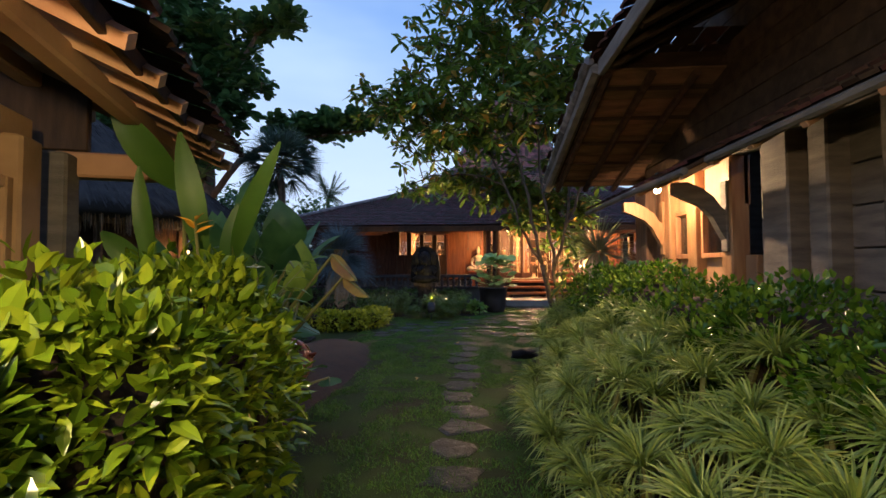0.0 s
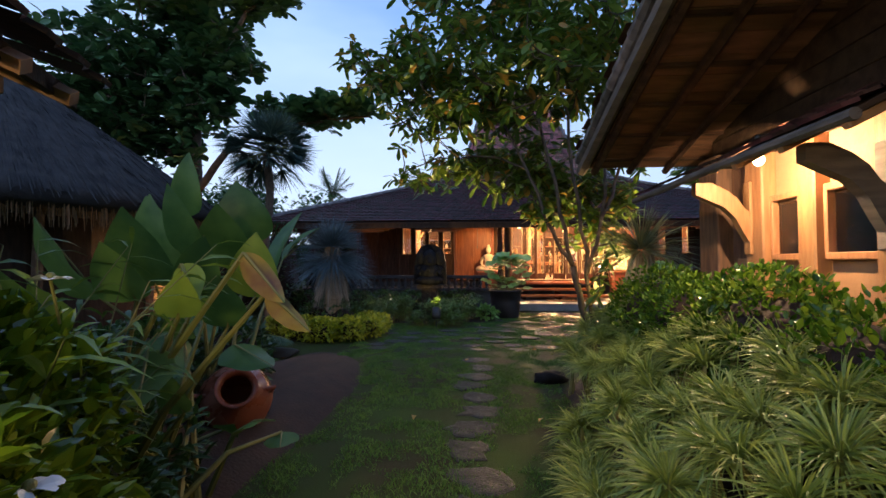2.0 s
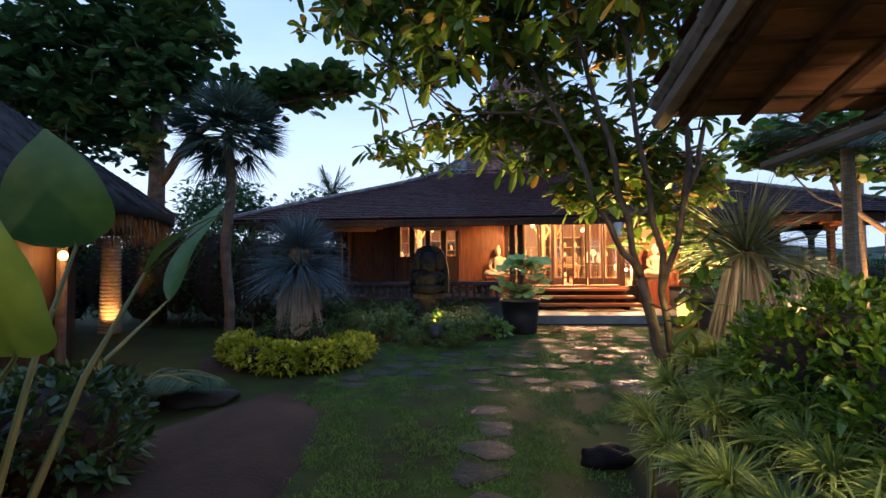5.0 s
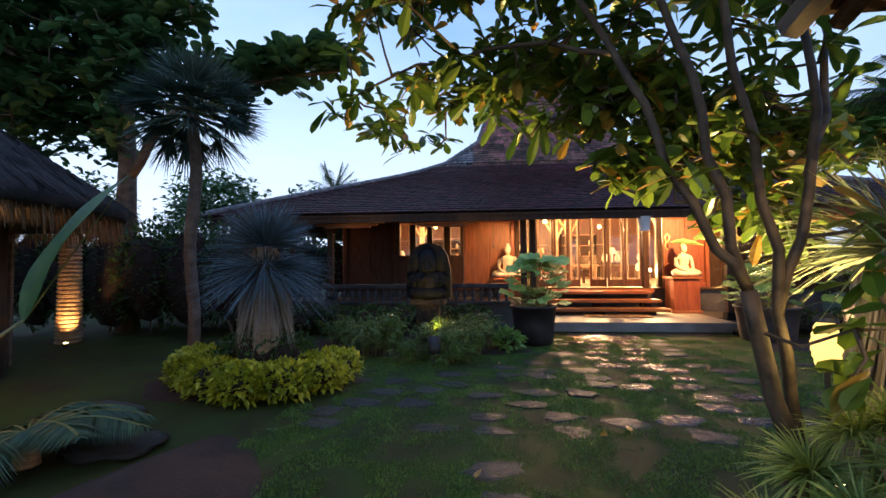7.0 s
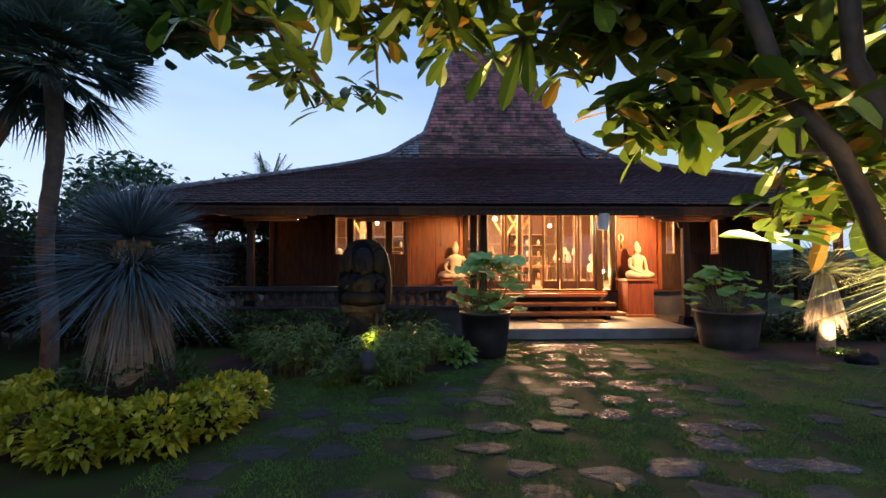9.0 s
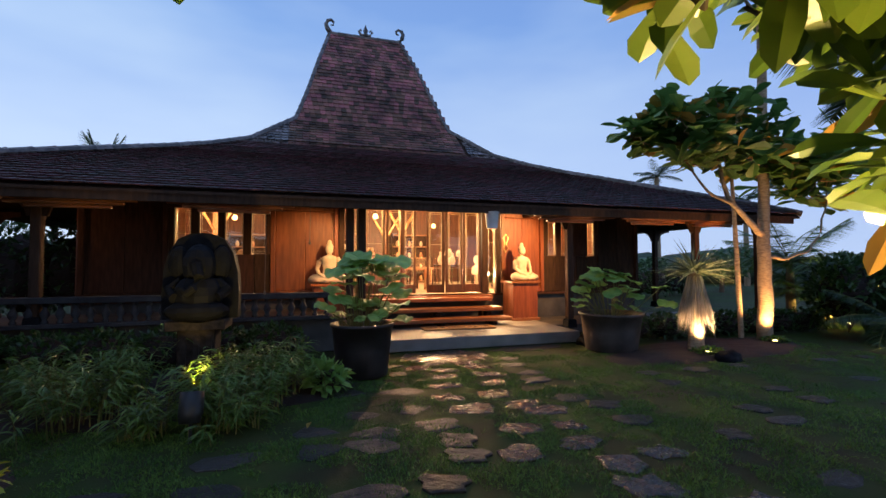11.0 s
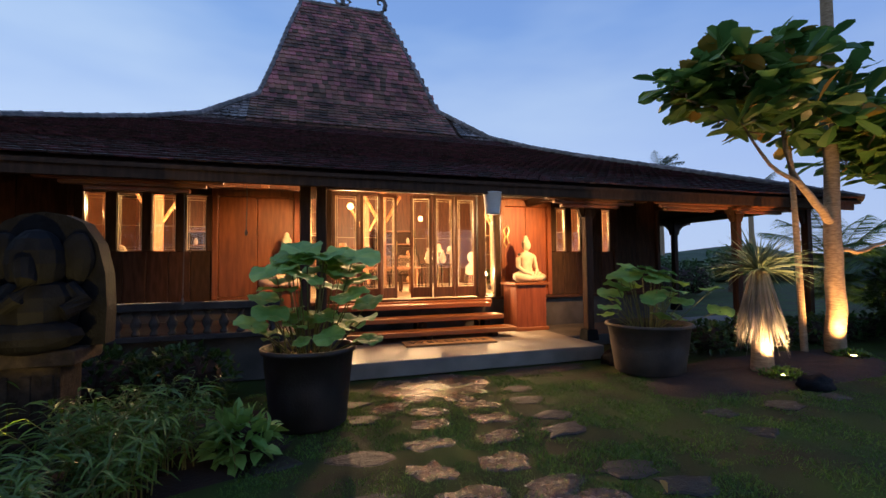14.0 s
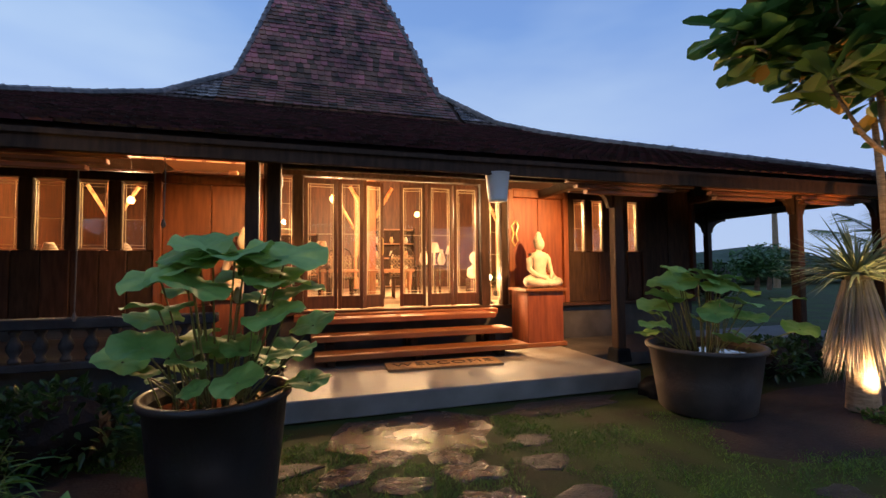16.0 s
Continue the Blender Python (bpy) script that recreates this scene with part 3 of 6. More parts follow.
# posts, brackets, beams of the porch


def porch_post(name, u, v, z0, label, z1=2.76, w=0.14, arms=(1,)):
    p = thing(name, label, "post", HOUSE @ at(u, v, 0), "porch posts")
    part("shaft", Geo().box((0, 0, (z0 + 0.18 + z1) / 2), (w, w, z1 - z0 - 0.18)), "dark_wood", p)
    part("base_block", Geo().box((0, 0, z0 + 0.09), (w + 0.1, w + 0.1, 0.18), taper=0.86), "lava_stone", p, "dark stone base block")
    arm = [(0, 0), (0.06, 0), (0.10, 0.12), (0.20, 0.22), (0.36, 0.28), (0.50, 0.30), (0.50, 0.40), (0, 0.40)]
    for s in arms:
        part("bracket", Geo().prism([(s * (w / 2 + x), z1 - 0.42 + z) for x, z in arm][::s], 0.07, Matrix()), "dark_wood", p)
    return p


porch_post("porch_post", 1.02, 16.05, 0.22, "black-brown square porch post by the steps", arms=())
porch_post("porch_post", 1.24, 16.05, 0.22, "black-brown square porch post by the steps", arms=())
porch_post("porch_post", 5.72, 16.1, 0.22, "black-brown porch post with a curved bracket", arms=(1, -1))
porch_post("porch_post", -3.75, 16.05, 0.60, "black-brown square veranda post", arms=(1, -1))
porch_post("porch_post", -6.3, 16.05, 0.60, "black-brown square veranda post", arms=(1,))
porch_post("porch_post", 9.2, 16.1, 0.2, "dark veranda post with curved bracket", arms=(1, -1))
porch_post("porch_post", 11.2, 16.1, 0.2, "dark veranda post with curved bracket", arms=(-1,))
porch_post("porch_post", 11.2, 19.6, 0.2, "dark veranda post with curved bracket", arms=(1, -1))
porch_post("porch_post", 11.2, 22.6, 0.2, "dark veranda post with curved bracket", arms=(1, -1))
porch_post("porch_post", -6.3, 19.6, 0.60, "black-brown square veranda post", arms=(1, -1))
g = Geo()
g.box((2.5, 16.08, 2.84), (17.8, 0.16, 0.16)).box((3.47, 16.08, 2.70), (4.3, 0.10, 0.12)).box((11.2, 20.0, 2.84), (0.16, 7.8, 0.155)).box((-6.3, 20.0, 2.84), (0.16, 7.8, 0.155))
for u in (-3.75, 1.17, 5.72, 9.2):
    g.box((u, 17.1, 2.86), (0.12, 2.1, 0.14))
solid("porch_beam", g, "dark_wood", "dark-stained timber beams of the porch", "beam", HOUSE, kind="structure")
outr = thing("eave_bracket", "layered carved timber eave brackets, lit warm", "bracket", HOUSE)
for u in (-3.2, -0.9, 5.5, 7.6, 9.3):
    for k, (ln, dz) in enumerate(((1.9, 0), (1.5, 0.05), (1.1, 0.10))):
        part("bracket_layer", Geo().box((u, 15.50 + 0.1 * k, 2.56 - 0.9 * dz), (ln, 0.09, 0.045)), "teak_flat", outr)

# balustrade on the west veranda
bal = thing("balustrade", "grey stone balustrade with turned balusters", "balustrade", HOUSE @ at(0, 16.0, 0))
part("top_rail", Geo().box((-2.3, 0, 1.03), (6.0, 0.2, 0.10)), "baluster_stone", bal)
part("bottom_rail", Geo().box((-2.3, 0, 0.635), (6.0, 0.2, 0.07)), "baluster_stone", bal)
bl = Geo().lathe([(0.045, 0.67), (0.05, 0.70), (0.03, 0.73), (0.06, 0.79), (0.065, 0.83), (0.032, 0.90), (0.03, 0.93), (0.05, 0.955), (0.045, 0.98)], sides=10).mesh("baluster", M["baluster_stone"], True)
for i in range(30):
    part("baluster", bl, "", bal, at=at(-5.2 + i * 0.2, 0))

# roof of the big house
PROF = [(0.0, 6.25), (0.18, 5.15), (0.31, 4.68), (0.43, 4.32), (0.61, 3.83), (0.84, 3.2), (1.0, 2.74)]
RC, RV = 2.45, 22.55


def prof(s):
    return float(np.interp(s, [p[0] for p in PROF], [p[1] for p in PROF]))


def ring(s, lift=0.0):
    """The four corners of the lower roof at the share s from its top to its eave."""
    hu, z = 2.6 + 6.5 * s, prof(s) + lift
    v0, v1 = RV - 7.25 * s, RV + 4.4 + 5.0 * s
    return [(RC - hu, v0, z), (RC + hu, v0, z), (RC + hu, v1, z), (RC - hu, v1, z)]


SS = [0, 0.06, 0.12, 0.18, 0.25, 0.31, 0.43, 0.52, 0.61, 0.72, 0.84, 1.0]
house_roof = thing("house_roof", "sweeping dark clay tile roof with a tall steep crown", "roof", HOUSE, kind="structure")
g, q = Geo(), []
for lift in (-0.03, -0.075):
    for s in SS:
        q += ring(s, lift)
n = len(SS)
f = []
for side in range(2):
    for i in range(n - 1):
        for k in range(4):
            a, b = side * n * 4 + i * 4 + k, side * n * 4 + i * 4 + (k + 1) % 4
            f.append((a, b, b + 4, a + 4))
for k in range(4):
    a, b = (n - 1) * 4 + k, (n - 1) * 4 + (k + 1) % 4
    f.append((a, b, b + n * 4, a + n * 4))
g.add(q, f)
part("roof_deck", g, "dark_wood", house_roof)
part("fascia_board", Geo().box((RC, 15.36, 2.625), (17.9, 0.05, 0.17)), "dark_wood", house_roof)
# the crown
CROWN = [(0.0, 6.2, 2.62, 0.0), (0.12, 6.75, 2.42, 0.22), (0.3, 7.55, 2.15, 0.55), (0.6, 8.85, 1.78, 1.2), (1.0, 10.3, 1.33, 2.05)]
g, q = Geo(), []
for s, z, hu, dv in CROWN:
    q += [(RC - 0.12 * s - hu, RV + dv - 0.02, z), (RC - 0.12 * s + hu, RV + dv - 0.02, z), (RC - 0.12 * s + hu, RV + 4.4 - dv, z), (RC - 0.12 * s - hu, RV + 4.4 - dv, z)]
f = [(i * 4 + k, i * 4 + (k + 1) % 4, i * 4 + 4 + (k + 1) % 4, i * 4 + 4 + k) for i in range(len(CROWN) - 1) for k in range(4)]
f.append((16, 17, 18, 19))
g.add(q, f)
part("crown_deck", g, "dark_wood", house_roof)

TILE = [(-0.5, 1.0), (0.5, 1.0), (0.5, 0.18), (0.24, 0.0), (-0.24, 0.0), (-0.5, 0.18)]


def lay_tiles(geo, rows, w, length, lift=0.012):
    """Overlapping round-tailed tiles; rows give left end, right end and the up-slope direction."""
    for r, (a, b, up) in enumerate(rows):
        a, b, up = Vector(a), Vector(b), Vector(up).normalized()
        n = max(1, int((b - a).length / w))
        d = (b - a) / n
        nor = d.normalized().cross(up).normalized()
        for i in range(n):
            t = (i + (0.5 if r % 2 else 0.0)) / n
            if t * n > n - 0.5:
                continue
            p = a + (b - a) * (t + 0.5 / n) + nor * rng.uniform(0, 0.008)
            top, bot = [], []
            for x, y in TILE:
                q = p + d * (x * 0.96) + up * (y * length)
                h = lift + 0.034 * (1 - y)
                top.append(q + nor * h)
                bot.append(q + nor * (h - 0.022))
            geo.add([tuple(k) for k in top + bot], [(0, 5, 4, 3, 2, 1)] + [(2 + k, 3 + k, 9 + k, 8 + k) for k in range(3)])


def slope_rows(sample, step):
    """Row lines up a curved slope, evenly spaced along its height."""
    out, s, last = [], 0.0, None
    pts = [sample(k / 400) for k in range(401)]
    dist = 0.0
    nxt = 0.0
    for i in range(400):
        (a, b), (c, d) = pts[i], pts[i + 1]
        if dist >= nxt:
            up = Vector(((c[0] + d[0] - a[0] - b[0]) / 2, c[1] - a[1], c[2] - a[2]))
            out.append((a, b, up))
            nxt += step
        dist += math.hypot(c[1] - a[1], c[2] - a[2])
    return out


def front(k):
    r = ring(1 - k)
    return r[0], r[1]


def crown_front(k):
    z = float(np.interp(k, [c[0] for c in CROWN], [c[1] for c in CROWN]))
    hu = float(np.interp(k, [c[0] for c in CROWN], [c[2] for c in CROWN]))
    dv = float(np.interp(k, [c[0] for c in CROWN], [c[3] for c in CROWN]))
    return (RC - 0.12 * k - hu, RV + dv - 0.02, z), (RC - 0.12 * k + hu, RV + dv - 0.02, z)


rows = slope_rows(front, 0.185)
g = Geo()
lay_tiles(g, [r for r in rows if r[0][2] < 4.95], 0.2, 0.27)
tagged(part("roof_tile_field", g, "tile", house_roof, "dark wet clay tiles in rows"), kind="stuff")
g = Geo()
flank = Geo()
for r in rows:
    if r[0][2] < 4.95:
        continue
    a_, b_, mid_ = Vector(r[0]), Vector(r[1]), 2.75
    p_, q_ = Vector((RC - mid_, a_.y, a_.z)), Vector((RC + mid_, a_.y, a_.z))
    if p_.x <= a_.x:
        lay_tiles(g, [r], 0.19, 0.27)
    else:
        lay_tiles(g, [(p_, q_, r[2])], 0.19, 0.27)
        lay_tiles(flank, [(a_, p_, r[2]), (q_, b_, r[2])], 0.19, 0.27)
tagged(part("roof_tile_flank", flank, "sheen_tile", house_roof, "rain-wet tiles beside the crown, painted pale for the sky's sheen"), kind="stuff")
tagged(part("roof_tile_band", g, "tile_red", house_roof, "rust-red wet tiles below the crown"), kind="stuff")
g = Geo()
lay_tiles(g, slope_rows(crown_front, 0.17), 0.17, 0.25)
tagged(part("crown_tile_field", g, "tile_red", house_roof, "weathered brown and grey crown tiles"), kind="stuff")


def ridge_line(parent, pts, step=0.3, r=0.1):
    """Overlapping half-round caps along a line."""
    pts = [Vector(p) for p in pts]
    for a, b in zip(pts, pts[1:]):
        n = max(1, round((b - a).length / step))
        for i in range(n):
            p, q = a.lerp(b, i / n), a.lerp(b, (i + 1.12) / n)
            part("ridge_cap", Geo().tube([p, p.lerp(q, 0.12), q], [r * 1.12, r, r * 0.9], 8), "ridge_tile", parent)


for k in (0, 1):
    ridge_line(house_roof, [ring(s, 0.05)[k] for s in SS], 0.32, 0.085)
    ridge_line(house_roof, [crown_front(s)[k] for s in (0, 0.12, 0.3, 0.6, 1.0)], 0.3, 0.075)
ridge_line(house_roof, [crown_front(1.0)[0], crown_front(1.0)[1]], 0.3, 0.08)


def finial(name, u, size, flip, middle=False):
    ob = thing(name, "dark carved clay roof finial", "roof ornament", HOUSE @ at(u, RV + 2.03, 10.34), "roof finials")
    if middle:
        part("stem", Geo().lathe([(0.09, 0), (0.12, 0.08), (0.06, 0.16), (0.10, 0.24), (0.05, 0.36), (0.02, 0.46)], sides=10), "ridge_tile", ob, smooth=True)
        for s in (-1, 1):
            part("scroll", Geo().tube([(s * 0.05, 0, 0.05), (s * 0.18, 0, 0.08), (s * 0.25, 0, 0.2), (s * 0.2, 0, 0.28), (s * 0.14, 0, 0.22)], [0.05, 0.055, 0.05, 0.04, 0.02]), "ridge_tile", ob)
    else:
        c = [(0.0, 0.0), (-0.10, 0.14), (-0.14, 0.30), (-0.08, 0.44), (0.05, 0.48), (0.14, 0.40), (0.12, 0.29), (0.03, 0.28)]
        part("scroll", Geo().tube([(flip * x, 0, z) for x, z in c], [0.10, 0.09, 0.075, 0.065, 0.055, 0.045, 0.035, 0.02]), "ridge_tile", ob, smooth=True)


finial("roof_finial", RC - 0.12 - 1.33, 1, 1)
finial("roof_finial", RC - 0.12 + 1.33, 1, -1)
finial("roof_finial", RC - 0.12, 1, 1, True)

# hall behind the doors
g = Geo().box((2.5, 22.2, 0.845), (13.2, 7.8, 0.03))
solid("floor", g, "floor_wood", "polished brown wooden hall floor", "floor", HOUSE, kind="structure")
g = Geo().box((2.5, 26.1, 2.7), (13.4, 0.12, 3.8)).box((-4.1, 22.2, 2.25), (0.12, 7.9, 2.9)).box((9.25, 22.2, 2.1), (0.12, 7.9, 2.6))
solid("wall_north", g, "shaded_teak", "red-brown plank walls of the hall", "wall", HOUSE, kind="structure")
g = Geo()
tilt = pose(0, 0, 0, 12.4, 0, 0)
for i in range(34):
    g.box((-3.9 + i * 0.4, 21.0, 3.80), (0.07, 5.6, 0.11), tilt)
g.box((2.5, 21.2, 3.97), (13.2, 6.0, 0.03), tilt).box((2.5, 25.2, 4.58), (13.2, 2.2, 0.03))
solid("ceiling", g, "honey_wood", "exposed rafters and board ceiling, warmly lit", "ceiling", HOUSE, kind="structure")
for u, v in ((2.9, 20.4), (0.2, 20.4), (5.9, 20.4), (-2.2, 21.5), (2.9, 23.2)):
    p = thing("hall_column", "carved honey-brown timber column inside the hall", "column", HOUSE @ at(u, v, 0.86), "hall columns")
    part("shaft", Geo().box((0, 0, 1.35), (0.17, 0.17, 2.5)), "honey_wood", p)
    part("base", Geo().box((0, 0, 0.06), (0.28, 0.28, 0.12)), "carved_stone", p)
    for s in (-1, 1):
        part("brace", Geo().tube([(s * 0.08, 0, 1.75), (s * 0.45, 0, 2.4)], 0.04, 6), "painted", p, "painted diagonal brace")
for u, v, z, r in ((2.1, 20.2, 2.95, 0.08), (-1.6, 20.6, 2.85, 0.07), (4.2, 21.6, 2.85, 0.07), (7.3, 20.4, 2.85, 0.1)):
    p = thing("pendant_lamp", "round glowing pendant lamp on a cord", "lamp", HOUSE @ at(u, v, z), "pendant lamps")
    part("globe", Geo().lathe([(0.02, -r * 0.95), (r * 0.7, -r * 0.7), (r, -0.0), (r * 0.7, r * 0.7), (0.03, r)], sides=16), "bulb_dim", p, smooth=True).visible_shadow = False
    part("cord", Geo().tube([(0, 0, r), (0, 0, 0.75)], 0.008, 6), "black_metal", p)


def carved_chair(u, v, turn):
    c = thing("carved_chair", "carved wooden chair with a pierced round back", "chair", HOUSE @ at(u, v, 0.86, turn), "carved chairs")
    part("seat", Geo().box((0, 0, 0.45), (0.55, 0.5, 0.06)), "dark_wood", c)
    for x in (-0.23, 0.23):
        for y in (-0.2, 0.2):
            part("leg", Geo().tube([(x, y, 0), (x, y, 0.42)], [0.025, 0.035], 8), "dark_wood", c)
    back = Geo()
    for i in range(7):
        for j in range(6):
            x, z = -0.24 + 0.08 * i, 0.55 + 0.09 * j
            if z < 1.0 - 1.4 * x * x:
                back.tube([(x - 0.045, 0.24, z), (x, 0.24, z + 0.05), (x + 0.045, 0.24, z), (x, 0.24, z - 0.05), (x - 0.045, 0.24, z)], 0.011, 5)
    part("pierced_back", back, "rattan", c, "pierced fretwork back")
    part("back_frame", Geo().tube([(-0.29, 0.24, 0.46), (-0.29, 0.24, 0.9), (-0.2, 0.24, 1.08), (0, 0.24, 1.16), (0.2, 0.24, 1.08), (0.29, 0.24, 0.9), (0.29, 0.24, 0.46)], 0.024, 8), "dark_wood", c)


for u, v, t in ((2.3, 20.9, 0), (3.0, 21.0, 0), (1.65, 21.0, 8), (3.7, 20.9, -6)):
    carved_chair(u, v, t)
tb = thing("long_table", "long low honey-wood table with turned legs", "table", HOUSE @ at(2.7, 19.9, 0.86))
part("tabletop", Geo().box((0, 0, 0.62), (1.9, 0.7, 0.06)), "honey_wood", tb)
for x in (-0.85, 0.85):
    for y in (-0.28, 0.28):
        part("leg", Geo().lathe([(0.03, 0), (0.05, 0.1), (0.03, 0.2), (0.055, 0.45), (0.05, 0.59)], (x, y, 0), 10), "honey_wood", tb)


def cabinet(u, v, w, h, label):
    c = thing("display_cabinet", label, "cabinet", HOUSE @ at(u, v, 0.86), "hall cabinets")
    part("body", Geo().box((0, 0.2, h / 2), (w, 0.06, h)).box((-w / 2, 0, h / 2), (0.05, 0.4, h)).box((w / 2, 0, h / 2), (0.05, 0.4, h)), "dark_wood", c)
    for i in range(5):
        part("shelf", Geo().box((0, 0, 0.05 + i * (h - 0.1) / 4), (w - 0.06, 0.36, 0.04)), "honey_wood", c)
    for i in range(4):
        for k in range(3):
            part("jar", Geo().lathe([(0.04, 0), (0.07, 0.08), (0.05, 0.17), (0.03, 0.22)], (-w / 3 + k * w / 3, -0.03, 0.07 + i * (h - 0.1) / 4), 10), "pale_stone" if (i + k) % 2 else "painted", c)


for k, (u, v) in enumerate(((3.9, 19.5), (4.6, 20.6), (1.7, 19.3), (-0.3, 20.2), (-2.9, 20.4), (6.6, 19.6))):
    ft = thing("floor_table", "small dark table carrying pale carved objects", "side table", HOUSE @ at(u, v, 0.86, 12 * k), "side tables")
    part("tabletop", Geo().box((0, 0, 0.7), (0.5, 0.4, 0.04)), "dark_wood", ft)
    for x in (-0.2, 0.2):
        for y in (-0.15, 0.15):
            part("leg", Geo().tube([(x, y, 0), (x, y, 0.68)], 0.02, 6), "dark_wood", ft)
    solid("carved_vase", Geo().lathe([(0.05, 0), (0.1, 0.1), (0.07, 0.22), (0.035, 0.3), (0.05, 0.36)], sides=14), "pale_stone", "pale carved vase on a table", "vase", HOUSE @ at(u - 0.08, v, 1.58), smooth=True)
    solid("table_lamp", Geo().lathe([(0.06, 0), (0.02, 0.03), (0.02, 0.25), (0.12, 0.26), (0.07, 0.45)], sides=14), "plaster", "cream shaded table lamp", "lamp", HOUSE @ at(u + 0.14, v, 1.58), smooth=True)
cabinet(4.3, 25.7, 1.5, 2.0, "dark display cabinet full of jars")
cabinet(1.2, 25.7, 1.4, 1.8, "dark display cabinet full of jars")
cabinet(-1.7, 25.7, 1.6, 1.9, "dark display cabinet full of jars")
for u, v, z, s, lab in ((-1.25, 19.3, 1.42, 0.5, "pale carved stone bust on a stand"), (-2.25, 19.3, 1.42, 0.55, "slim pale carved figure on a stand"), (4.9, 19.5, 1.3, 0.45, "small pale carved figure on a stand")):
    p = solid("wooden_stand", Geo().box((0, 0, (z - 0.86) / 2), (0.3, 0.3, z - 0.86)), "dark_wood", "dark square wooden stand", "stand", HOUSE @ at(u, v, 0.86))
    solid("carved_bust", Geo().lathe([(0.1, 0), (0.17, 0.05), (0.15, 0.2), (0.06, 0.27), (0.05, 0.31), (0.1, 0.36), (0.11, 0.44), (0.07, 0.52), (0.02, 0.55)], sides=14, squash=0.75), "pale_stone", lab, "statue", HOUSE @ at(u, v, z), smooth=True)

# seated statues on teak boxes beside the doors


def pedestal(u, v):
    p = thing("statue_pedestal", "red-brown teak box pedestal with a moulded top", "pedestal", HOUSE @ at(u, v, 0.22), "pedestals")
    part("body", Geo().box((0, 0, 0.47), (0.66, 0.6, 0.86)), "teak", p)
    part("top", Geo().box((0, 0, 0.925), (0.76, 0.7, 0.05)), "teak_flat", p)
    part("skirting", Geo().box((0, 0, 0.035), (0.74, 0.68, 0.07)), "teak_flat", p)


def seated_statue(u, v, z, turn):
    g = Geo()
    g.blob((0, 0.02, 0.10), (0.30, 0.2, 0.10), 1, 0.05)
    for s in (-1, 1):
        g.tube([(s * 0.12, 0.06, 0.12), (s * 0.30, -0.03, 0.10), (s * 0.33, -0.07, 0.08), (s * 0.16, -0.15, 0.07), (s * -0.06, -0.17, 0.06)], [0.09, 0.085, 0.075, 0.055, 0.035], 10)
        g.tube([(s * 0.15, 0.04, 0.50), (s * 0.20, 0.03, 0.44), (s * 0.235, 0.01, 0.29), (s * 0.18, -0.08, 0.20), (s * 0.05, -0.15, 0.14)], [0.055, 0.055, 0.042, 0.036, 0.03], 10)
    g.lathe([(0.13, 0.08), (0.14, 0.2), (0.12, 0.28), (0.15, 0.42), (0.17, 0.49), (0.13, 0.54), (0.05, 0.565), (0.045, 0.61)], (0, 0.03, 0), 18, 0.68)
    g.blob((0, 0.02, 0.68), (0.075, 0.088, 0.105), 2, 0.03)
    g.lathe([(0.078, 0.70), (0.075, 0.75), (0.045, 0.80), (0.04, 0.84), (0.015, 0.87)], (0, 0.035, 0), 14)
    solid("seated_statue", g, "pale_stone", "pale sandstone seated statue with crossed legs", "statue", HOUSE @ at(u, v, z, turn) @ Matrix.Scale(1.1, 4), "seated statues", smooth=True)


pedestal(5.35, 17.72)
seated_statue(5.42, 17.70, 1.17, 18)
pedestal(0.72, 17.72)
seated_statue(0.72, 17.70, 1.17, -18)

bk = thing("hanging_bucket", "small white plastic bucket hung under the eave", "bucket", HOUSE @ at(3.62, 15.42, 2.26))
part("tub", Geo().lathe([(0.10, 0), (0.105, 0.02), (0.135, 0.30), (0.145, 0.31), (0.135, 0.315)], sides=20), "white_plastic", bk, smooth=True)
part("cord", Geo().tube([(0, 0, 0.39), (0, 0, 0.52)], 0.004, 6), "black_metal", bk)
part("bail", Geo().tube([(-0.135, 0, 0.30), (-0.08, 0, 0.37), (0, 0, 0.39), (0.08, 0, 0.37), (0.135, 0, 0.30)], 0.005, 6), "black_metal", bk)
orn = solid("wall_ornament", Geo().tube([(0, 0, 0.0), (0.07, 0, 0.1), (0.02, 0, 0.22), (0.08, 0, 0.36), (0.02, 0, 0.46), (-0.06, 0, 0.36), (-0.02, 0, 0.24), (-0.05, 0, 0.1), (0, 0, 0)], 0.016, 8), "brass", "small brass mask-shaped wall ornament", "ornament", HOUSE @ at(5.16, 18.15, 1.9))

wl_ = thing("glass_lamp", "bright bare bulb behind the sidelight glass", "lamp", HOUSE @ at(4.80, 18.45, 1.34))
part("bulb", Geo().blob((0, 0, 0), (0.035, 0.035, 0.045), 0, 0), "bulb_bright", wl_, smooth=True).visible_shadow = False
part("stand", Geo().lathe([(0.07, -0.49), (0.06, -0.46), (0.015, -0.42), (0.015, -0.06), (0.025, -0.04)], sides=12), "black_metal", wl_)
for u, v, z0, z1 in ((0.30, 15.6, 1.95, 2.79), (-0.42, 15.7, 1.1, 2.82)):
    hc = thing("wind_chime", "thin plumb cord hung from the eave with a small weight", "wind chime", HOUSE @ at(u, v, z0), "wind chimes")
    part("line", Geo().tube([(0, 0, 0), (0.01, 0, (z1 - z0) / 2), (0, 0, z1 - z0)], 0.006, 6), "grey_wood", hc)
    part("weight", Geo().lathe([(0.012, -0.03), (0.022, 0.0), (0.01, 0.05)], sides=8), "grey_wood", hc)

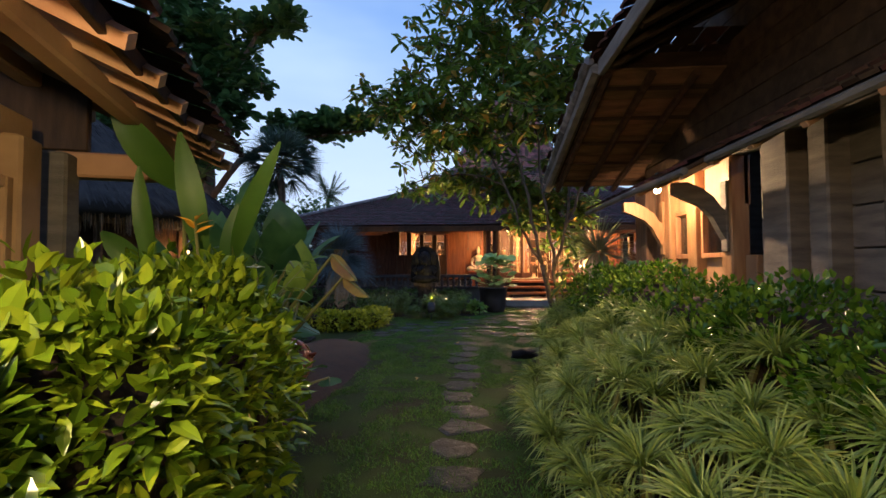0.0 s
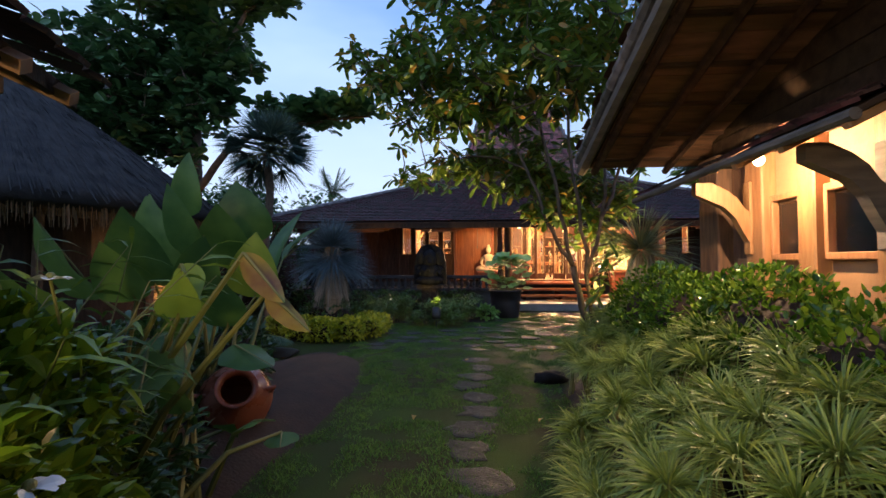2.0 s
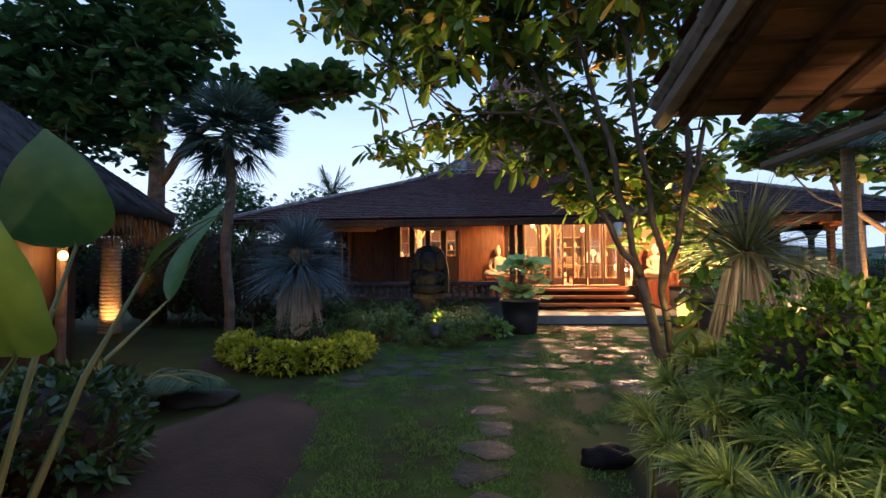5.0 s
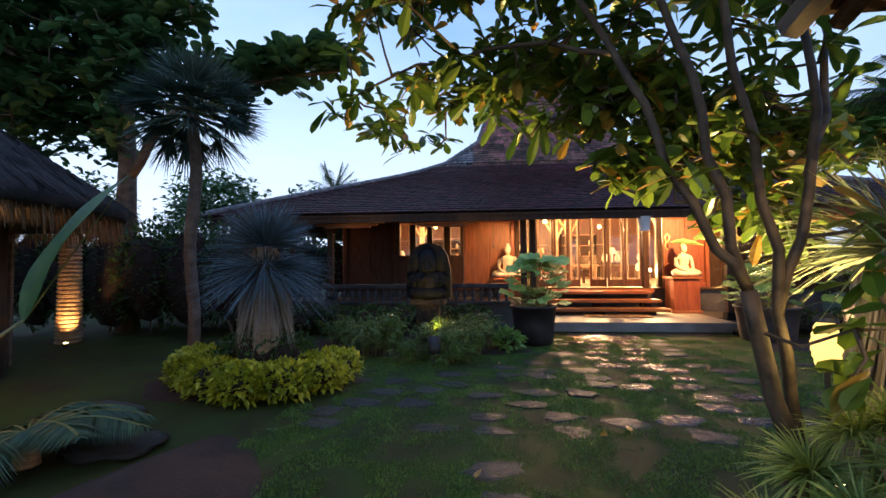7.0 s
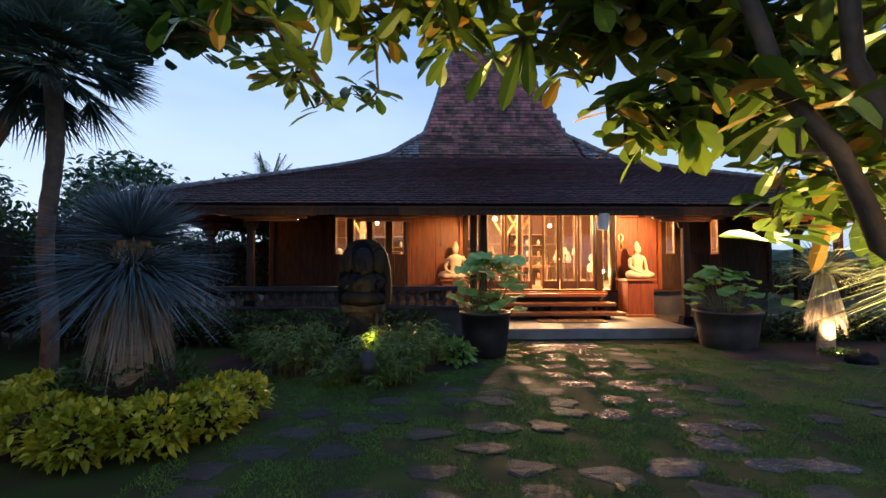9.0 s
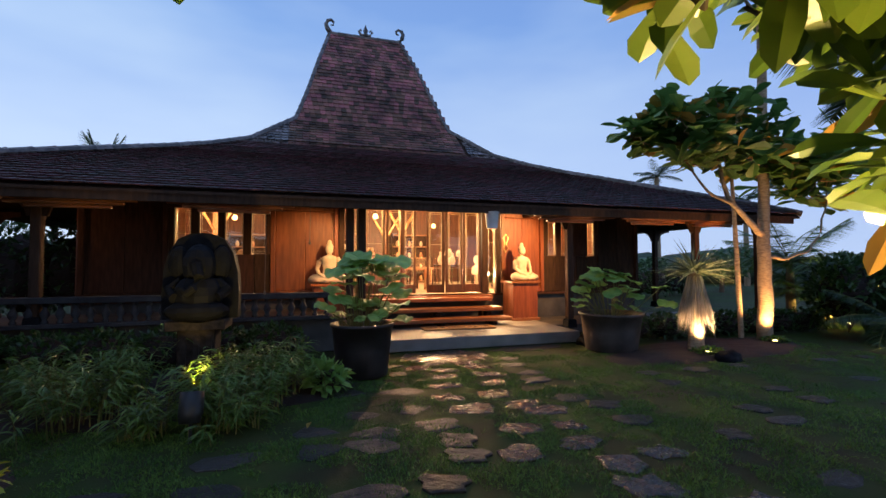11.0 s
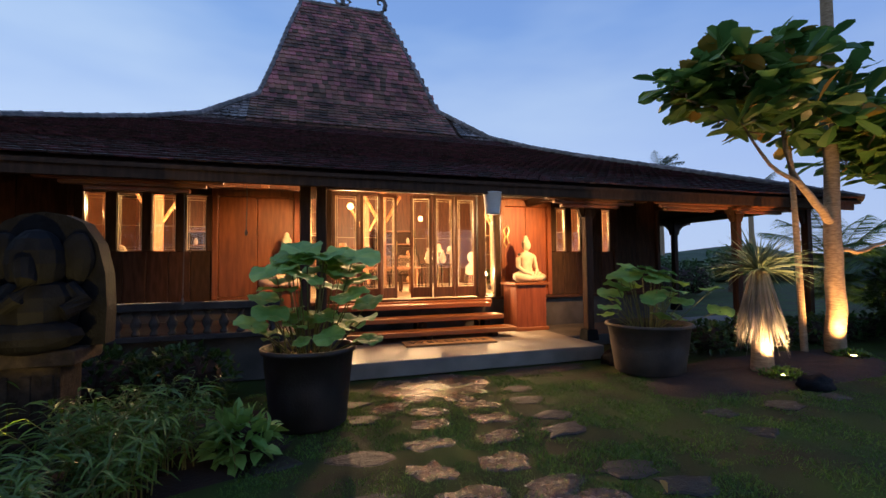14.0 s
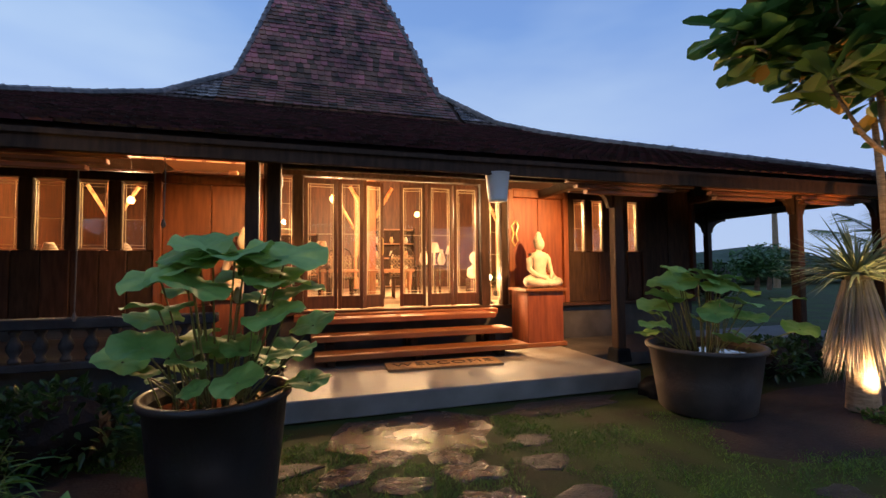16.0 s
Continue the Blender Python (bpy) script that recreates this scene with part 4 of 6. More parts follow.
# ---- house beside the path, east ----
RX = 2.78
east = thing("wall_east", "weathered board wall of the timber house by the path", "wall", kind="structure")
for i in range(9):
    part("wall_board", Geo().box((RX + 0.06, 0.4, 0.35 + 0.26 * i), (0.05, 7.6, 0.25)), "grey_wood", east)
# upper boards toned dark, standing for the shade under the overhang
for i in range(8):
    part("wall_board", Geo().box((RX + 0.07, 1.9, 2.6 + 0.19 * i), (0.05, 9.4, 0.185)), "shaded_wood", east)
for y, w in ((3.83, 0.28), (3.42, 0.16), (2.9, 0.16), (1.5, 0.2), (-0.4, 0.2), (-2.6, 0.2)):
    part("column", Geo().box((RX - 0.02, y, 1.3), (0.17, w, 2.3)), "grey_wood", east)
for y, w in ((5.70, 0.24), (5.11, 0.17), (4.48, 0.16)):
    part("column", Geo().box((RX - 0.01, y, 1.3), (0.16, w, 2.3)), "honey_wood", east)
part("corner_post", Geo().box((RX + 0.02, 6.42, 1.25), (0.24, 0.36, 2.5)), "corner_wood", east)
# recess panel keeps a dark tone for the shadow it lies in
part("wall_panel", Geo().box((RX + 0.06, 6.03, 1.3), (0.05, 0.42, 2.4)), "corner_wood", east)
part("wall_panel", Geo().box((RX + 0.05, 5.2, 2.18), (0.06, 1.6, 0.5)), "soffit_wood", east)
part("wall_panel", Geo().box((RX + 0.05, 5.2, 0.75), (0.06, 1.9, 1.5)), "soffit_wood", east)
part("rail", Geo().box((RX - 0.005, 0.6, 2.42), (0.16, 11.6, 0.12)), "grey_wood", east)
part("end_wall", Geo().box((4.6, 6.25, 1.7), (3.5, 0.1, 3.0)), "grey_wood", east)
for y0, y1, k in ((5.23, 5.55, 9), (4.59, 4.99, 10)):
    w = thing("window_%d" % k, "rain-streaked glass window in an orange wooden frame", "window", kind="structure")
    part("pane", Geo().box((RX + 0.02, (y0 + y1) / 2, 1.74), (0.01, y1 - y0, 0.42)), "wet_glass", w)
    part("frame", Geo().box((RX, (y0 + y1) / 2, 1.975), (0.07, y1 - y0 + 0.06, 0.05)).box((RX, (y0 + y1) / 2, 1.505), (0.07, y1 - y0 + 0.06, 0.05)).box((RX, y0 - 0.015, 1.74), (0.068, 0.035, 0.43)).box((RX, y1 + 0.015, 1.74), (0.068, 0.035, 0.43)), "honey_wood", w)
g = Geo().box((5.0, 1.9, 1.6), (0.1, 9, 3.0)).box((3.9, 1.9, 0.1), (2.3, 9, 0.1)).box((3.9, -2.9, 1.7), (2.4, 0.1, 3.2))
solid("room_wall", g, "grey_wood", "dark closed room inside the timber house", "wall", kind="structure")

awn = thing("awning", "narrow tiled pent roof over the windows", "awning", kind="structure")


def pent(y0, y1, z_in, z_out, x_out, decks):
    """A pent roof: deck, battens below, overlapping tiles above, a round edge pole."""
    slope = math.degrees(math.atan2(z_in - z_out, RX - x_out))
    ln = math.hypot(z_in - z_out, RX - x_out)
    m = pose(0, 0, 0, 0, -slope, 0)
    c = ((RX + x_out) / 2, (y0 + y1) / 2, (z_in + z_out) / 2)
    for a, b, share in decks:
        k = (1 - share) / 2
        part("deck_board", Geo().box((c[0] - k * (RX - x_out), (a + b) / 2, c[2] - k * (z_in - z_out)), (ln * share, b - a, 0.03), m), "shaded_wood", awn)
    for i in range(int((y1 - y0) / 0.45) + 1):
        if y0 > 0 and i > 2:
            continue
        part("batten", Geo().box((c[0], y0 + 0.06 + i * 0.45, c[2] - 0.045), (ln, 0.05, 0.05), m), "soffit_wood", awn)
    g = Geo()
    rows_ = [((x_out + (RX - x_out) * k / 4, y1, z_out + (z_in - z_out) * k / 4 + 0.01), (x_out + (RX - x_out) * k / 4, y0, z_out + (z_in - z_out) * k / 4 + 0.01), (RX - x_out, 0, z_in - z_out)) for k in range(4)]
    for a, b, share in decks:
        lay_tiles(g, [((p[0], b, p[2]), (q[0], a, q[2]), up) for p, q, up in rows_[:max(1, round(4 * share))]], 0.19, 0.24)
    tagged(part("tile_course", g, "tile", awn, "dark grey clay tiles"), kind="stuff")
    part("edge_pole", Geo().tube([(x_out, y0, z_out - 0.01), (x_out, (y0 + y1) / 2, z_out), (x_out, y1, z_out - 0.01)], 0.03, 8), "grey_wood", awn)


# deck gaps are added so the lamp throws two patches on the soffit
pent(3.9, 6.75, 2.5, 2.14, 2.08, ((3.9, 5.08, 1.0), (5.08, 5.17, 0.12), (5.17, 5.31, 1.0), (5.31, 6.75, 0.14)))
pent(-2.6, 3.8, 2.55, 2.2, 2.2, ((-2.6, 3.8, 1.0),))
arm = [(0, 0), (0.05, 0.0), (0.11, 0.08), (0.19, 0.20), (0.31, 0.29), (0.48, 0.35), (0.62, 0.40), (0.62, 0.50), (0.45, 0.50), (0.29, 0.44), (0.17, 0.37), (0.09, 0.28), (0, 0.23)]
# twin brackets: lamplit orange in the far one's colour, unlit grey in the near
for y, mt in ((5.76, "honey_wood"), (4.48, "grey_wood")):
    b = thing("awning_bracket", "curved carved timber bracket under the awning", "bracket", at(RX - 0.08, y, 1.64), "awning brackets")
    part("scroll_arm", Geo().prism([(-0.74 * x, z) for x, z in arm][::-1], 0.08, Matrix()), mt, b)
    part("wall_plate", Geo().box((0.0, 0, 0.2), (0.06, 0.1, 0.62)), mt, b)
bl_ = thing("awning_lamp", "small bright bulb under the awning", "lamp", at(2.33, 5.01, 2.17))
part("bulb", Geo().blob((0, 0, 0), (0.035, 0.035, 0.04), 0, 0), "bulb", bl_, smooth=True).visible_shadow = False
part("socket", Geo().lathe([(0.02, 0.03), (0.025, 0.05), (0.02, 0.17)], sides=10), "black_metal", bl_)

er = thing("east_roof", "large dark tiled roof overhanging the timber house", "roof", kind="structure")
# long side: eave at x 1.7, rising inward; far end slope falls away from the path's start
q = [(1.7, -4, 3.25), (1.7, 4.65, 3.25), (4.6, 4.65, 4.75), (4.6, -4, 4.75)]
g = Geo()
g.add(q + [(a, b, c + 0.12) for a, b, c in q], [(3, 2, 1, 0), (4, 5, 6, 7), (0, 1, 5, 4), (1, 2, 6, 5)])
# deck and rafters take the dark tone where the awning lamp doesn't reach
part("side_deck", g, "shaded_wood", er)
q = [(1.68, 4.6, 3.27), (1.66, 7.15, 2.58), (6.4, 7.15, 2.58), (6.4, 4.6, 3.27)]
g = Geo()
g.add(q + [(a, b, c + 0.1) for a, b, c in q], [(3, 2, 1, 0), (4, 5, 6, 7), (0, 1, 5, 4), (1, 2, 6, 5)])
part("end_deck", g, "shaded_wood", er)
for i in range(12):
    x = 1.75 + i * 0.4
    part("rafter", Geo().tube([(x, 4.62, 3.19), (x, 7.1, 2.52)], 0.04, 6), "shaded_wood", er)
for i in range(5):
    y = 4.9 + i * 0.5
    part("batten", Geo().box((4.0, y, 3.27 - (y - 4.6) * 0.27 - 0.03), (4.6, 0.05, 0.03)), "shaded_wood", er)
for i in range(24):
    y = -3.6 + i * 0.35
    part("rafter", Geo().tube([(1.72, y, 3.20), (4.5, y, 4.64)], 0.045, 6), "shaded_wood", er)
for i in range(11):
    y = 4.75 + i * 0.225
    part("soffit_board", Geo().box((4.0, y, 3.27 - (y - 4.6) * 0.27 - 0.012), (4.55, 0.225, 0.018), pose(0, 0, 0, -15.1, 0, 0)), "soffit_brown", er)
part("verge_board", Geo().tube([(1.64, 4.6, 3.24), (1.62, 7.18, 2.55)], 0.06, 6), "grey_wood", er)
part("eave_board", Geo().box((1.68, 0.3, 3.24), (0.05, 8.6, 0.14)), "grey_wood", er)
g = Geo()
lay_tiles(g, [((6.4, 7.2 - k * 0.2, 2.68 + k * 0.054), (1.6, 7.2 - k * 0.2, 2.68 + k * 0.054), (0, -1, 0.27)) for k in range(14)], 0.2, 0.26)
lay_tiles(g, [((1.64 + k * 0.2, 4.75, 3.36 + k * 0.103), (1.64 + k * 0.2, -4, 3.36 + k * 0.103), (1, 0, 0.52)) for k in range(14)], 0.2, 0.26)
tagged(part("tile_field", g, "tile", er, "dark clay tiles with a ragged edge"), kind="stuff")
for i in range(13):
    part("verge_tile", Geo().tube([(1.6, 4.7 + i * 0.19, 3.36 - i * 0.052), (1.6, 4.86 + i * 0.19, 3.30 - i * 0.052)], [0.05, 0.07], 8), "ridge_tile", er)
for y in (1.2,):
    b = thing("roof_bracket", "large dark carved timber roof bracket", "bracket", at(RX, y, 2.75), "roof brackets")
    part("scroll_arm", Geo().prism([(-1.5 * x, 0.95 * z) for x, z in arm][::-1], 0.1, Matrix()), "grey_wood", b)

# ---- house beside the path, west ----
WM = Matrix.Translation((-0.58, 1.59, 0)) @ pose(0, 0, 0, 0, 0, 20.5)
# local: y along the eave, x negative is under the roof
wr = thing("west_roof", "low tiled roof with exposed rafters and board soffit", "roof", WM, kind="structure")
sl_ = math.radians(24)
for i in range(7):
    x0 = -0.02 - i * 0.26
    part("soffit_board", Geo().box((x0 - 0.13, -1.2, 2.17 + (i + 0.5) * 0.26 * math.tan(sl_)), (0.27, 6.5, 0.025), pose(0, 0, 0, 0, 24, 0)), "soffit_wood", wr)
for i in range(20):
    y = 1.9 - i * 0.3
    part("rafter", Geo().tube([(0.07, y, 2.11), (-1.9, y, 2.11 + 1.97 * math.tan(sl_))], 0.036, 4), "soffit_wood", wr)
for i, x0 in enumerate((-0.25, -0.8, -1.35)):
    part("purlin", Geo().box((x0, -1.2, 2.06 - x0 * math.tan(sl_)), (0.09, 6.4, 0.09)), "soffit_wood", wr)
part("eave_board", Geo().box((0.0, -1.2, 2.15), (0.03, 6.5, 0.07)), "dark_wood", wr)
g = Geo()
lay_tiles(g, [((0.12 - k * 0.19, -4.4, 2.19 + k * 0.085), (0.12 - k * 0.19, 2.1, 2.19 + k * 0.085), (-1, 0, 0.445)) for k in range(11)], 0.19, 0.25)
tagged(part("tile_field", g, "tile", wr, "dark clay tiles"), kind="stuff")
ww = thing("wall_west", "brown timber wall and posts of the west house", "wall", WM, kind="structure")
for i in range(8):
    part("wall_board", Geo().box((-0.68, -1.55, 0.25 + i * 0.25), (0.05, 5.3, 0.24)), "soffit_wood", ww)
part("column", Geo().box((-0.62, 1.25, 1.0), (0.13, 0.14, 2.0)), "grey_wood", ww)
part("column", Geo().box((-0.63, 0.95, 1.0), (0.1, 0.16, 2.0)), "soffit_wood", ww)
part("end_beam", Geo().box((-0.42, 1.34, 1.96), (0.5, 0.12, 0.13)), "soffit_wood", ww, "rough-hewn pale beam end")
part("end_wall", Geo().box((-1.9, 1.3, 1.0), (2.3, 0.06, 2.0)), "dark_wood", ww)
part("gable_board", Geo().box((-1.4, 1.4, 2.4), (1.7, 0.05, 0.7)), "dark_wood", ww)
wv = thing("window_11", "small window in a weathered wooden frame", "window", WM, kind="structure")
part("pane", Geo().box((-0.64, 0.55, 1.5), (0.01, 0.55, 0.5)), "wet_glass", wv)
part("frame", Geo().box((-0.64, 0.85, 1.5), (0.07, 0.05, 0.62)).box((-0.64, 0.25, 1.5), (0.07, 0.05, 0.62)).box((-0.64, 0.55, 1.785), (0.068, 0.55, 0.05)).box((-0.64, 0.55, 1.215), (0.068, 0.55, 0.05)), "soffit_wood", wv)
el = thing("eave_lamp", "small glowing lamp hung from the west eave", "lamp", at(-0.12, 0.5, 1.98))
part("globe", Geo().blob((0, 0, 0), (0.04, 0.04, 0.045), 0, 0), "bulb_soft", el, smooth=True).visible_shadow = False
part("cord", Geo().tube([(0, 0, 0.045), (0, 0, 0.16)], 0.006, 6), "black_metal", el)
# added lantern body for the assumed light behind the path start
pl = thing("post_lamp", "unseen lantern on a slim black post, assumed behind the path start", "lamp", at(0.85, -0.9, 0.2))
part("post", Geo().tube([(0, 0, -0.22), (0, 0, 1.95)], [0.035, 0.025], 10), "black_metal", pl)
part("lantern_glass", Geo().lathe([(0.05, 1.97), (0.085, 2.04), (0.085, 2.16), (0.05, 2.22)], sides=14), "bulb_soft", pl, smooth=True).visible_shadow = False
part("cap", Geo().lathe([(0.11, 2.22), (0.08, 2.26), (0.02, 2.32)], sides=14), "black_metal", pl)

# ---- thatched hut ----
hut = thing("thatched_hut", "round garden hut with a thick grey thatched roof", "hut", at(-8.5, 8.95))
part("thatch", Geo().lathe([(3.8, 2.2), (4.05, 2.26), (4.08, 2.42), (3.9, 2.56), (3.2, 3.06), (2.4, 3.62), (1.5, 4.26), (0.6, 4.9), (0.2, 5.18), (0.02, 5.25)], sides=56), "thatch", hut, smooth=True)
a = rng.uniform(0, math.tau, 9000)
r = np.sqrt(rng.uniform(0.02, 1.0, 9000)) * 4.0
z = np.interp(r, [0.2, 0.6, 1.5, 2.4, 3.2, 3.9, 4.08], [5.18, 4.9, 4.26, 3.62, 3.06, 2.56, 2.44]) + 0.02
g = Geo()
ca, sa = np.cos(a), np.sin(a)
g.blades(np.stack([r * ca, r * sa, z], 1), np.stack([ca, sa, -np.full_like(a, 0.66)], 1), rng.uniform(0.18, 0.4, 9000), 0.018, 0.15, (0, 1), (1, 0.6), 0.1)
part("straw", g, "thatch", hut)
a = rng.uniform(0, math.tau, 3200)
ca, sa = np.cos(a), np.sin(a)
rr = rng.uniform(3.65, 4.0, 3200)
g = Geo().blades(np.stack([rr * ca, rr * sa, np.full_like(a, 2.3)], 1), np.stack([0.1 * ca, 0.1 * sa, -np.ones_like(a)], 1), rng.uniform(0.12, 0.4, 3200), 0.014, 0.0, (0, 1), (1, 0.5), 0.1)
part("fringe", g, "thatch_fringe", hut, "hanging straw fringe lit from below")
for k in range(8):
    q = k * 0.785 + 0.35
    part("post", Geo().tube([(2.75 * math.cos(q), 2.75 * math.sin(q), 0), (2.75 * math.cos(q), 2.75 * math.sin(q), 3.3)], 0.07, 8), "bark", hut)
# added dark ring in place of the deep shade below the eave
part("wall", Geo().lathe([(2.66, 0.0), (2.66, 3.35), (2.58, 3.35), (2.58, 0.0)], sides=40), "dark_wood", hut, "added dark cylinder standing for the shade under the thatch")
hl = thing("hut_lamp", "small glowing lamp hung in the hut", "lamp", at(-5.6, 9.6, 1.7))
part("globe", Geo().blob((0, 0, 0), (0.06, 0.06, 0.07), 0, 0), "bulb_soft", hl, smooth=True).visible_shadow = False
part("cord", Geo().tube([(0, 0, 0.07), (0, 0, 1.9)], 0.006, 6), "black_metal", hl)

# ---- plants ----
OBO = ((0.0, 0.35, 0.7, 0.9, 1.0), (0.12, 0.6, 1.0, 0.75, 0.05))
LANCE = ((0.0, 0.3, 0.65, 1.0), (0.25, 1.0, 0.8, 0.02))
SPIKE = ((0.0, 0.5, 1.0), (1.0, 0.75, 0.03))


def in_shell(ells, n, low=0.72):
    """Points near the skin of a union of ellipsoids, and the outward ways there."""
    ells = np.array(ells, float)
    w = ells[:, 3] * ells[:, 4] + ells[:, 3] * ells[:, 5] + ells[:, 4] * ells[:, 5]
    pick = rng.choice(len(ells), n * 2, p=w / w.sum())
    d = sphere_ways(n * 2, -0.75, 1.0)
    p = ells[pick, :3] + d * ells[pick, 3:] * rng.uniform(low, 1.03, n * 2)[:, None]
    keep = np.ones(n * 2, bool)
    for e in ells:
        keep &= (((p - e[:3]) / e[3:]) ** 2).sum(1) > (low - 0.06) ** 2
    keep &= p[:, 2] > 0.03
    return p[keep][:n], d[keep][:n]


def shrub(name, label, ells, n, size, wide, material, seed_bumps=True, category="shrub", dark="bark"):
    """A dense shrub: stems and dark shade blobs inside, and a skin of many small leaves."""
    ells = [tuple(e) for e in ells]
    extra = []
    for e in ells:
        for d in sphere_ways(7, -0.1, 1.0):
            k = rng.uniform(0.25, 0.4)
            extra.append((e[0] + d[0] * e[3] * 0.75, e[1] + d[1] * e[4] * 0.75, e[2] + d[2] * e[5] * 0.75, e[3] * k, e[4] * k, e[5] * k))
    ob = thing(name, label, category)
    p, d = in_shell(ells + extra, n)
    way = d * 0.7 + rng.normal(0, 0.45, d.shape) + np.array([0, 0, 0.45])
    g = Geo().blades(p, way, rng.uniform(0.65, 1.25, len(p)) * size, rng.uniform(0.8, 1.2, len(p)) * wide, rng.uniform(0.0, 0.5, len(p)), *LANCE)
    part("foliage", g, material, ob)
    g = Geo()
    for e in ells:
        for k in range(4):
            a = rng.uniform(-0.6, 0.6, 2)
            g.tube([(e[0], e[1], 0), (e[0] + a[0] * e[3] * 0.5, e[1] + a[1] * e[4] * 0.5, e[2] * 0.7), (e[0] + a[0] * e[3], e[1] + a[1] * e[4], e[2] + e[5] * 0.5)], [0.016, 0.012, 0.005], 5)
    part("stem_cluster", g, dark, ob)
    # dark blobs stand for the shade deep between the leaves; soil colour reused
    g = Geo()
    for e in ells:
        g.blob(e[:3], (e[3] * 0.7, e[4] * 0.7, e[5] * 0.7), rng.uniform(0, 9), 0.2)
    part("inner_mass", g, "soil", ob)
    return ob


shrub("gardenia_hedge", "dense bright green gardenia hedge with glossy leaves", [(-0.74, 2.2, 0.86, 0.48, 0.55, 0.62), (-0.66, 1.55, 0.86, 0.45, 0.5, 0.60), (-1.05, 2.7, 0.82, 0.55, 0.5, 0.60), (-0.6, 0.95, 0.8, 0.38, 0.45, 0.58), (-1.5, 2.9, 0.8, 0.6, 0.5, 0.62)], 19000, 0.082, 0.036, "hedge_leaf")
shrub("low_shrub", "low dark green gardenia shrub beside the soil bed", [(-1.45, 3.35, 0.5, 0.6, 0.6, 0.55), (-2.2, 3.5, 0.6, 0.8, 0.8, 0.65), (-1.7, 4.2, 0.4, 0.5, 0.5, 0.42)], 4500, 0.10, 0.04, "dark_leaf")
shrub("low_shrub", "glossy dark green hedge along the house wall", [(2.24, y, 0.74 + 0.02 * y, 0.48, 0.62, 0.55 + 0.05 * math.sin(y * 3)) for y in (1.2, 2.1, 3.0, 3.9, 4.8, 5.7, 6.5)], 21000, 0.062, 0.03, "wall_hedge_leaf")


def blossom(name, label, place, size, petals, material, count=1):
    ob = thing(name, label, "flower", at(*place))
    ways = np.array([(math.cos(k * math.tau / petals), math.sin(k * math.tau / petals), 0.35) for k in range(petals)])
    for k in range(petals):
        part("petal", Geo().blades(np.zeros((1, 3)), ways[k:k + 1], size, size * 0.6, 0.3, *OBO), material, ob)
    part("heart", Geo().blob((0, 0, 0.01), (0.012, 0.012, 0.012), 0, 0), "stem", ob)
    part("stalk", Geo().tube([(0, 0, 0), (0.01, 0.02, -0.12)], 0.004, 5), "stem", ob)


for p in ((-0.42, 2.55, 1.05), (-0.75, 2.9, 1.42), (-0.6, 2.95, 0.8), (-1.3, 2.75, 1.42)):
    blossom("gardenia_flower", "white open gardenia flower on the hedge", p, 0.055, 7, "white_petal")

# variegated grass clumps


def grass_clump(k):
    ob = thing("grass_clump", "arching yellow-green striped grass clump", "ornamental grass", at(0, 0), "grass clumps")
    n = 210
    d = sphere_ways(n, -0.05, 0.95)
    base = d * 0.03 + np.array([0, 0, 0.02])
    part("tuft", Geo().blades(base, d + np.array([0, 0, 0.25]), rng.uniform(0.15, 0.29, n), rng.uniform(0.007, 0.012, n), rng.uniform(0.2, 0.7, n), (0, 0.3, 0.6, 0.85, 1.0), (0.7, 1, 0.95, 0.6, 0.05), 0.3), "grass_leaf", ob)
    g = Geo()
    for j in range(3):
        a = rng.normal(0, 0.05, 2)
        g.tube([(a[0], a[1], -0.8), (0, 0, 0.03)], 0.012, 5)
    part("stalk", g, "stem", ob)
    return ob


clumps = [grass_clump(k) for k in range(4)]
spots = []
for i in range(27):
    y = 0.85 + i * 0.245
    for j in range(5):
        x = 1.14 + 0.205 * j + rng.uniform(-0.08, 0.08) + 0.12 * math.sin(y * 1.3) + (0.1 if y > 5.5 else 0)
        if j == 0 and y > 5.6:
            continue
        spots.append((x, y + rng.uniform(-0.1, 0.1), (0.20, 0.43, 0.61, 0.77, 0.90)[j] + rng.uniform(-0.07, 0.07)))
for k, (x, y, z) in enumerate(spots):
    m = at(x, y, z, rng.uniform(0, 360)) @ pose(0, 0, 0, rng.uniform(-12, 12), -14, 0)
    if k < 4:
        clumps[k].matrix_basis = m
    else:
        copy_thing(clumps[k % 4], m)

# heliconia


def big_leaf(geo, p0, p1, wide, sag=0.1, waves=0.0, side=None, n=9, cup=0.2, shape=None):
    """One broad blade from p0 to p1, with a sunk midrib and a wavy rim."""
    p0, p1 = Vector(p0), Vector(p1)
    d = p1 - p0
    s = Vector(side) if side is not None else d.cross(Vector((0, 0, 1)))
    s = (s - d * (s.dot(d) / d.length_squared)).normalized()
    up = s.cross(d).normalized()
    v, cols = [], 5
    for i in range(n):
        t = i / (n - 1)
        w = wide * 0.5 * ((shape(t)) if shape else max(0.03, math.sin(math.pi * min(1, t * 0.93 + 0.05)) ** 0.75))
        mid = p0 + d * t + up * (sag * d.length * math.sin(math.pi * t))
        for k in range(cols):
            x = (k - 2) / 2
            v.append(tuple(mid + s * (w * x) + up * (abs(x) * w * cup + waves * w * (k in (0, 4)) * math.sin(t * 10 + k))))
    f = [(i * cols + k, i * cols + k + 1, (i + 1) * cols + k + 1, (i + 1) * cols + k) for i in range(n - 1) for k in range(cols - 1)]
    geo.add(v, f)
    return geo


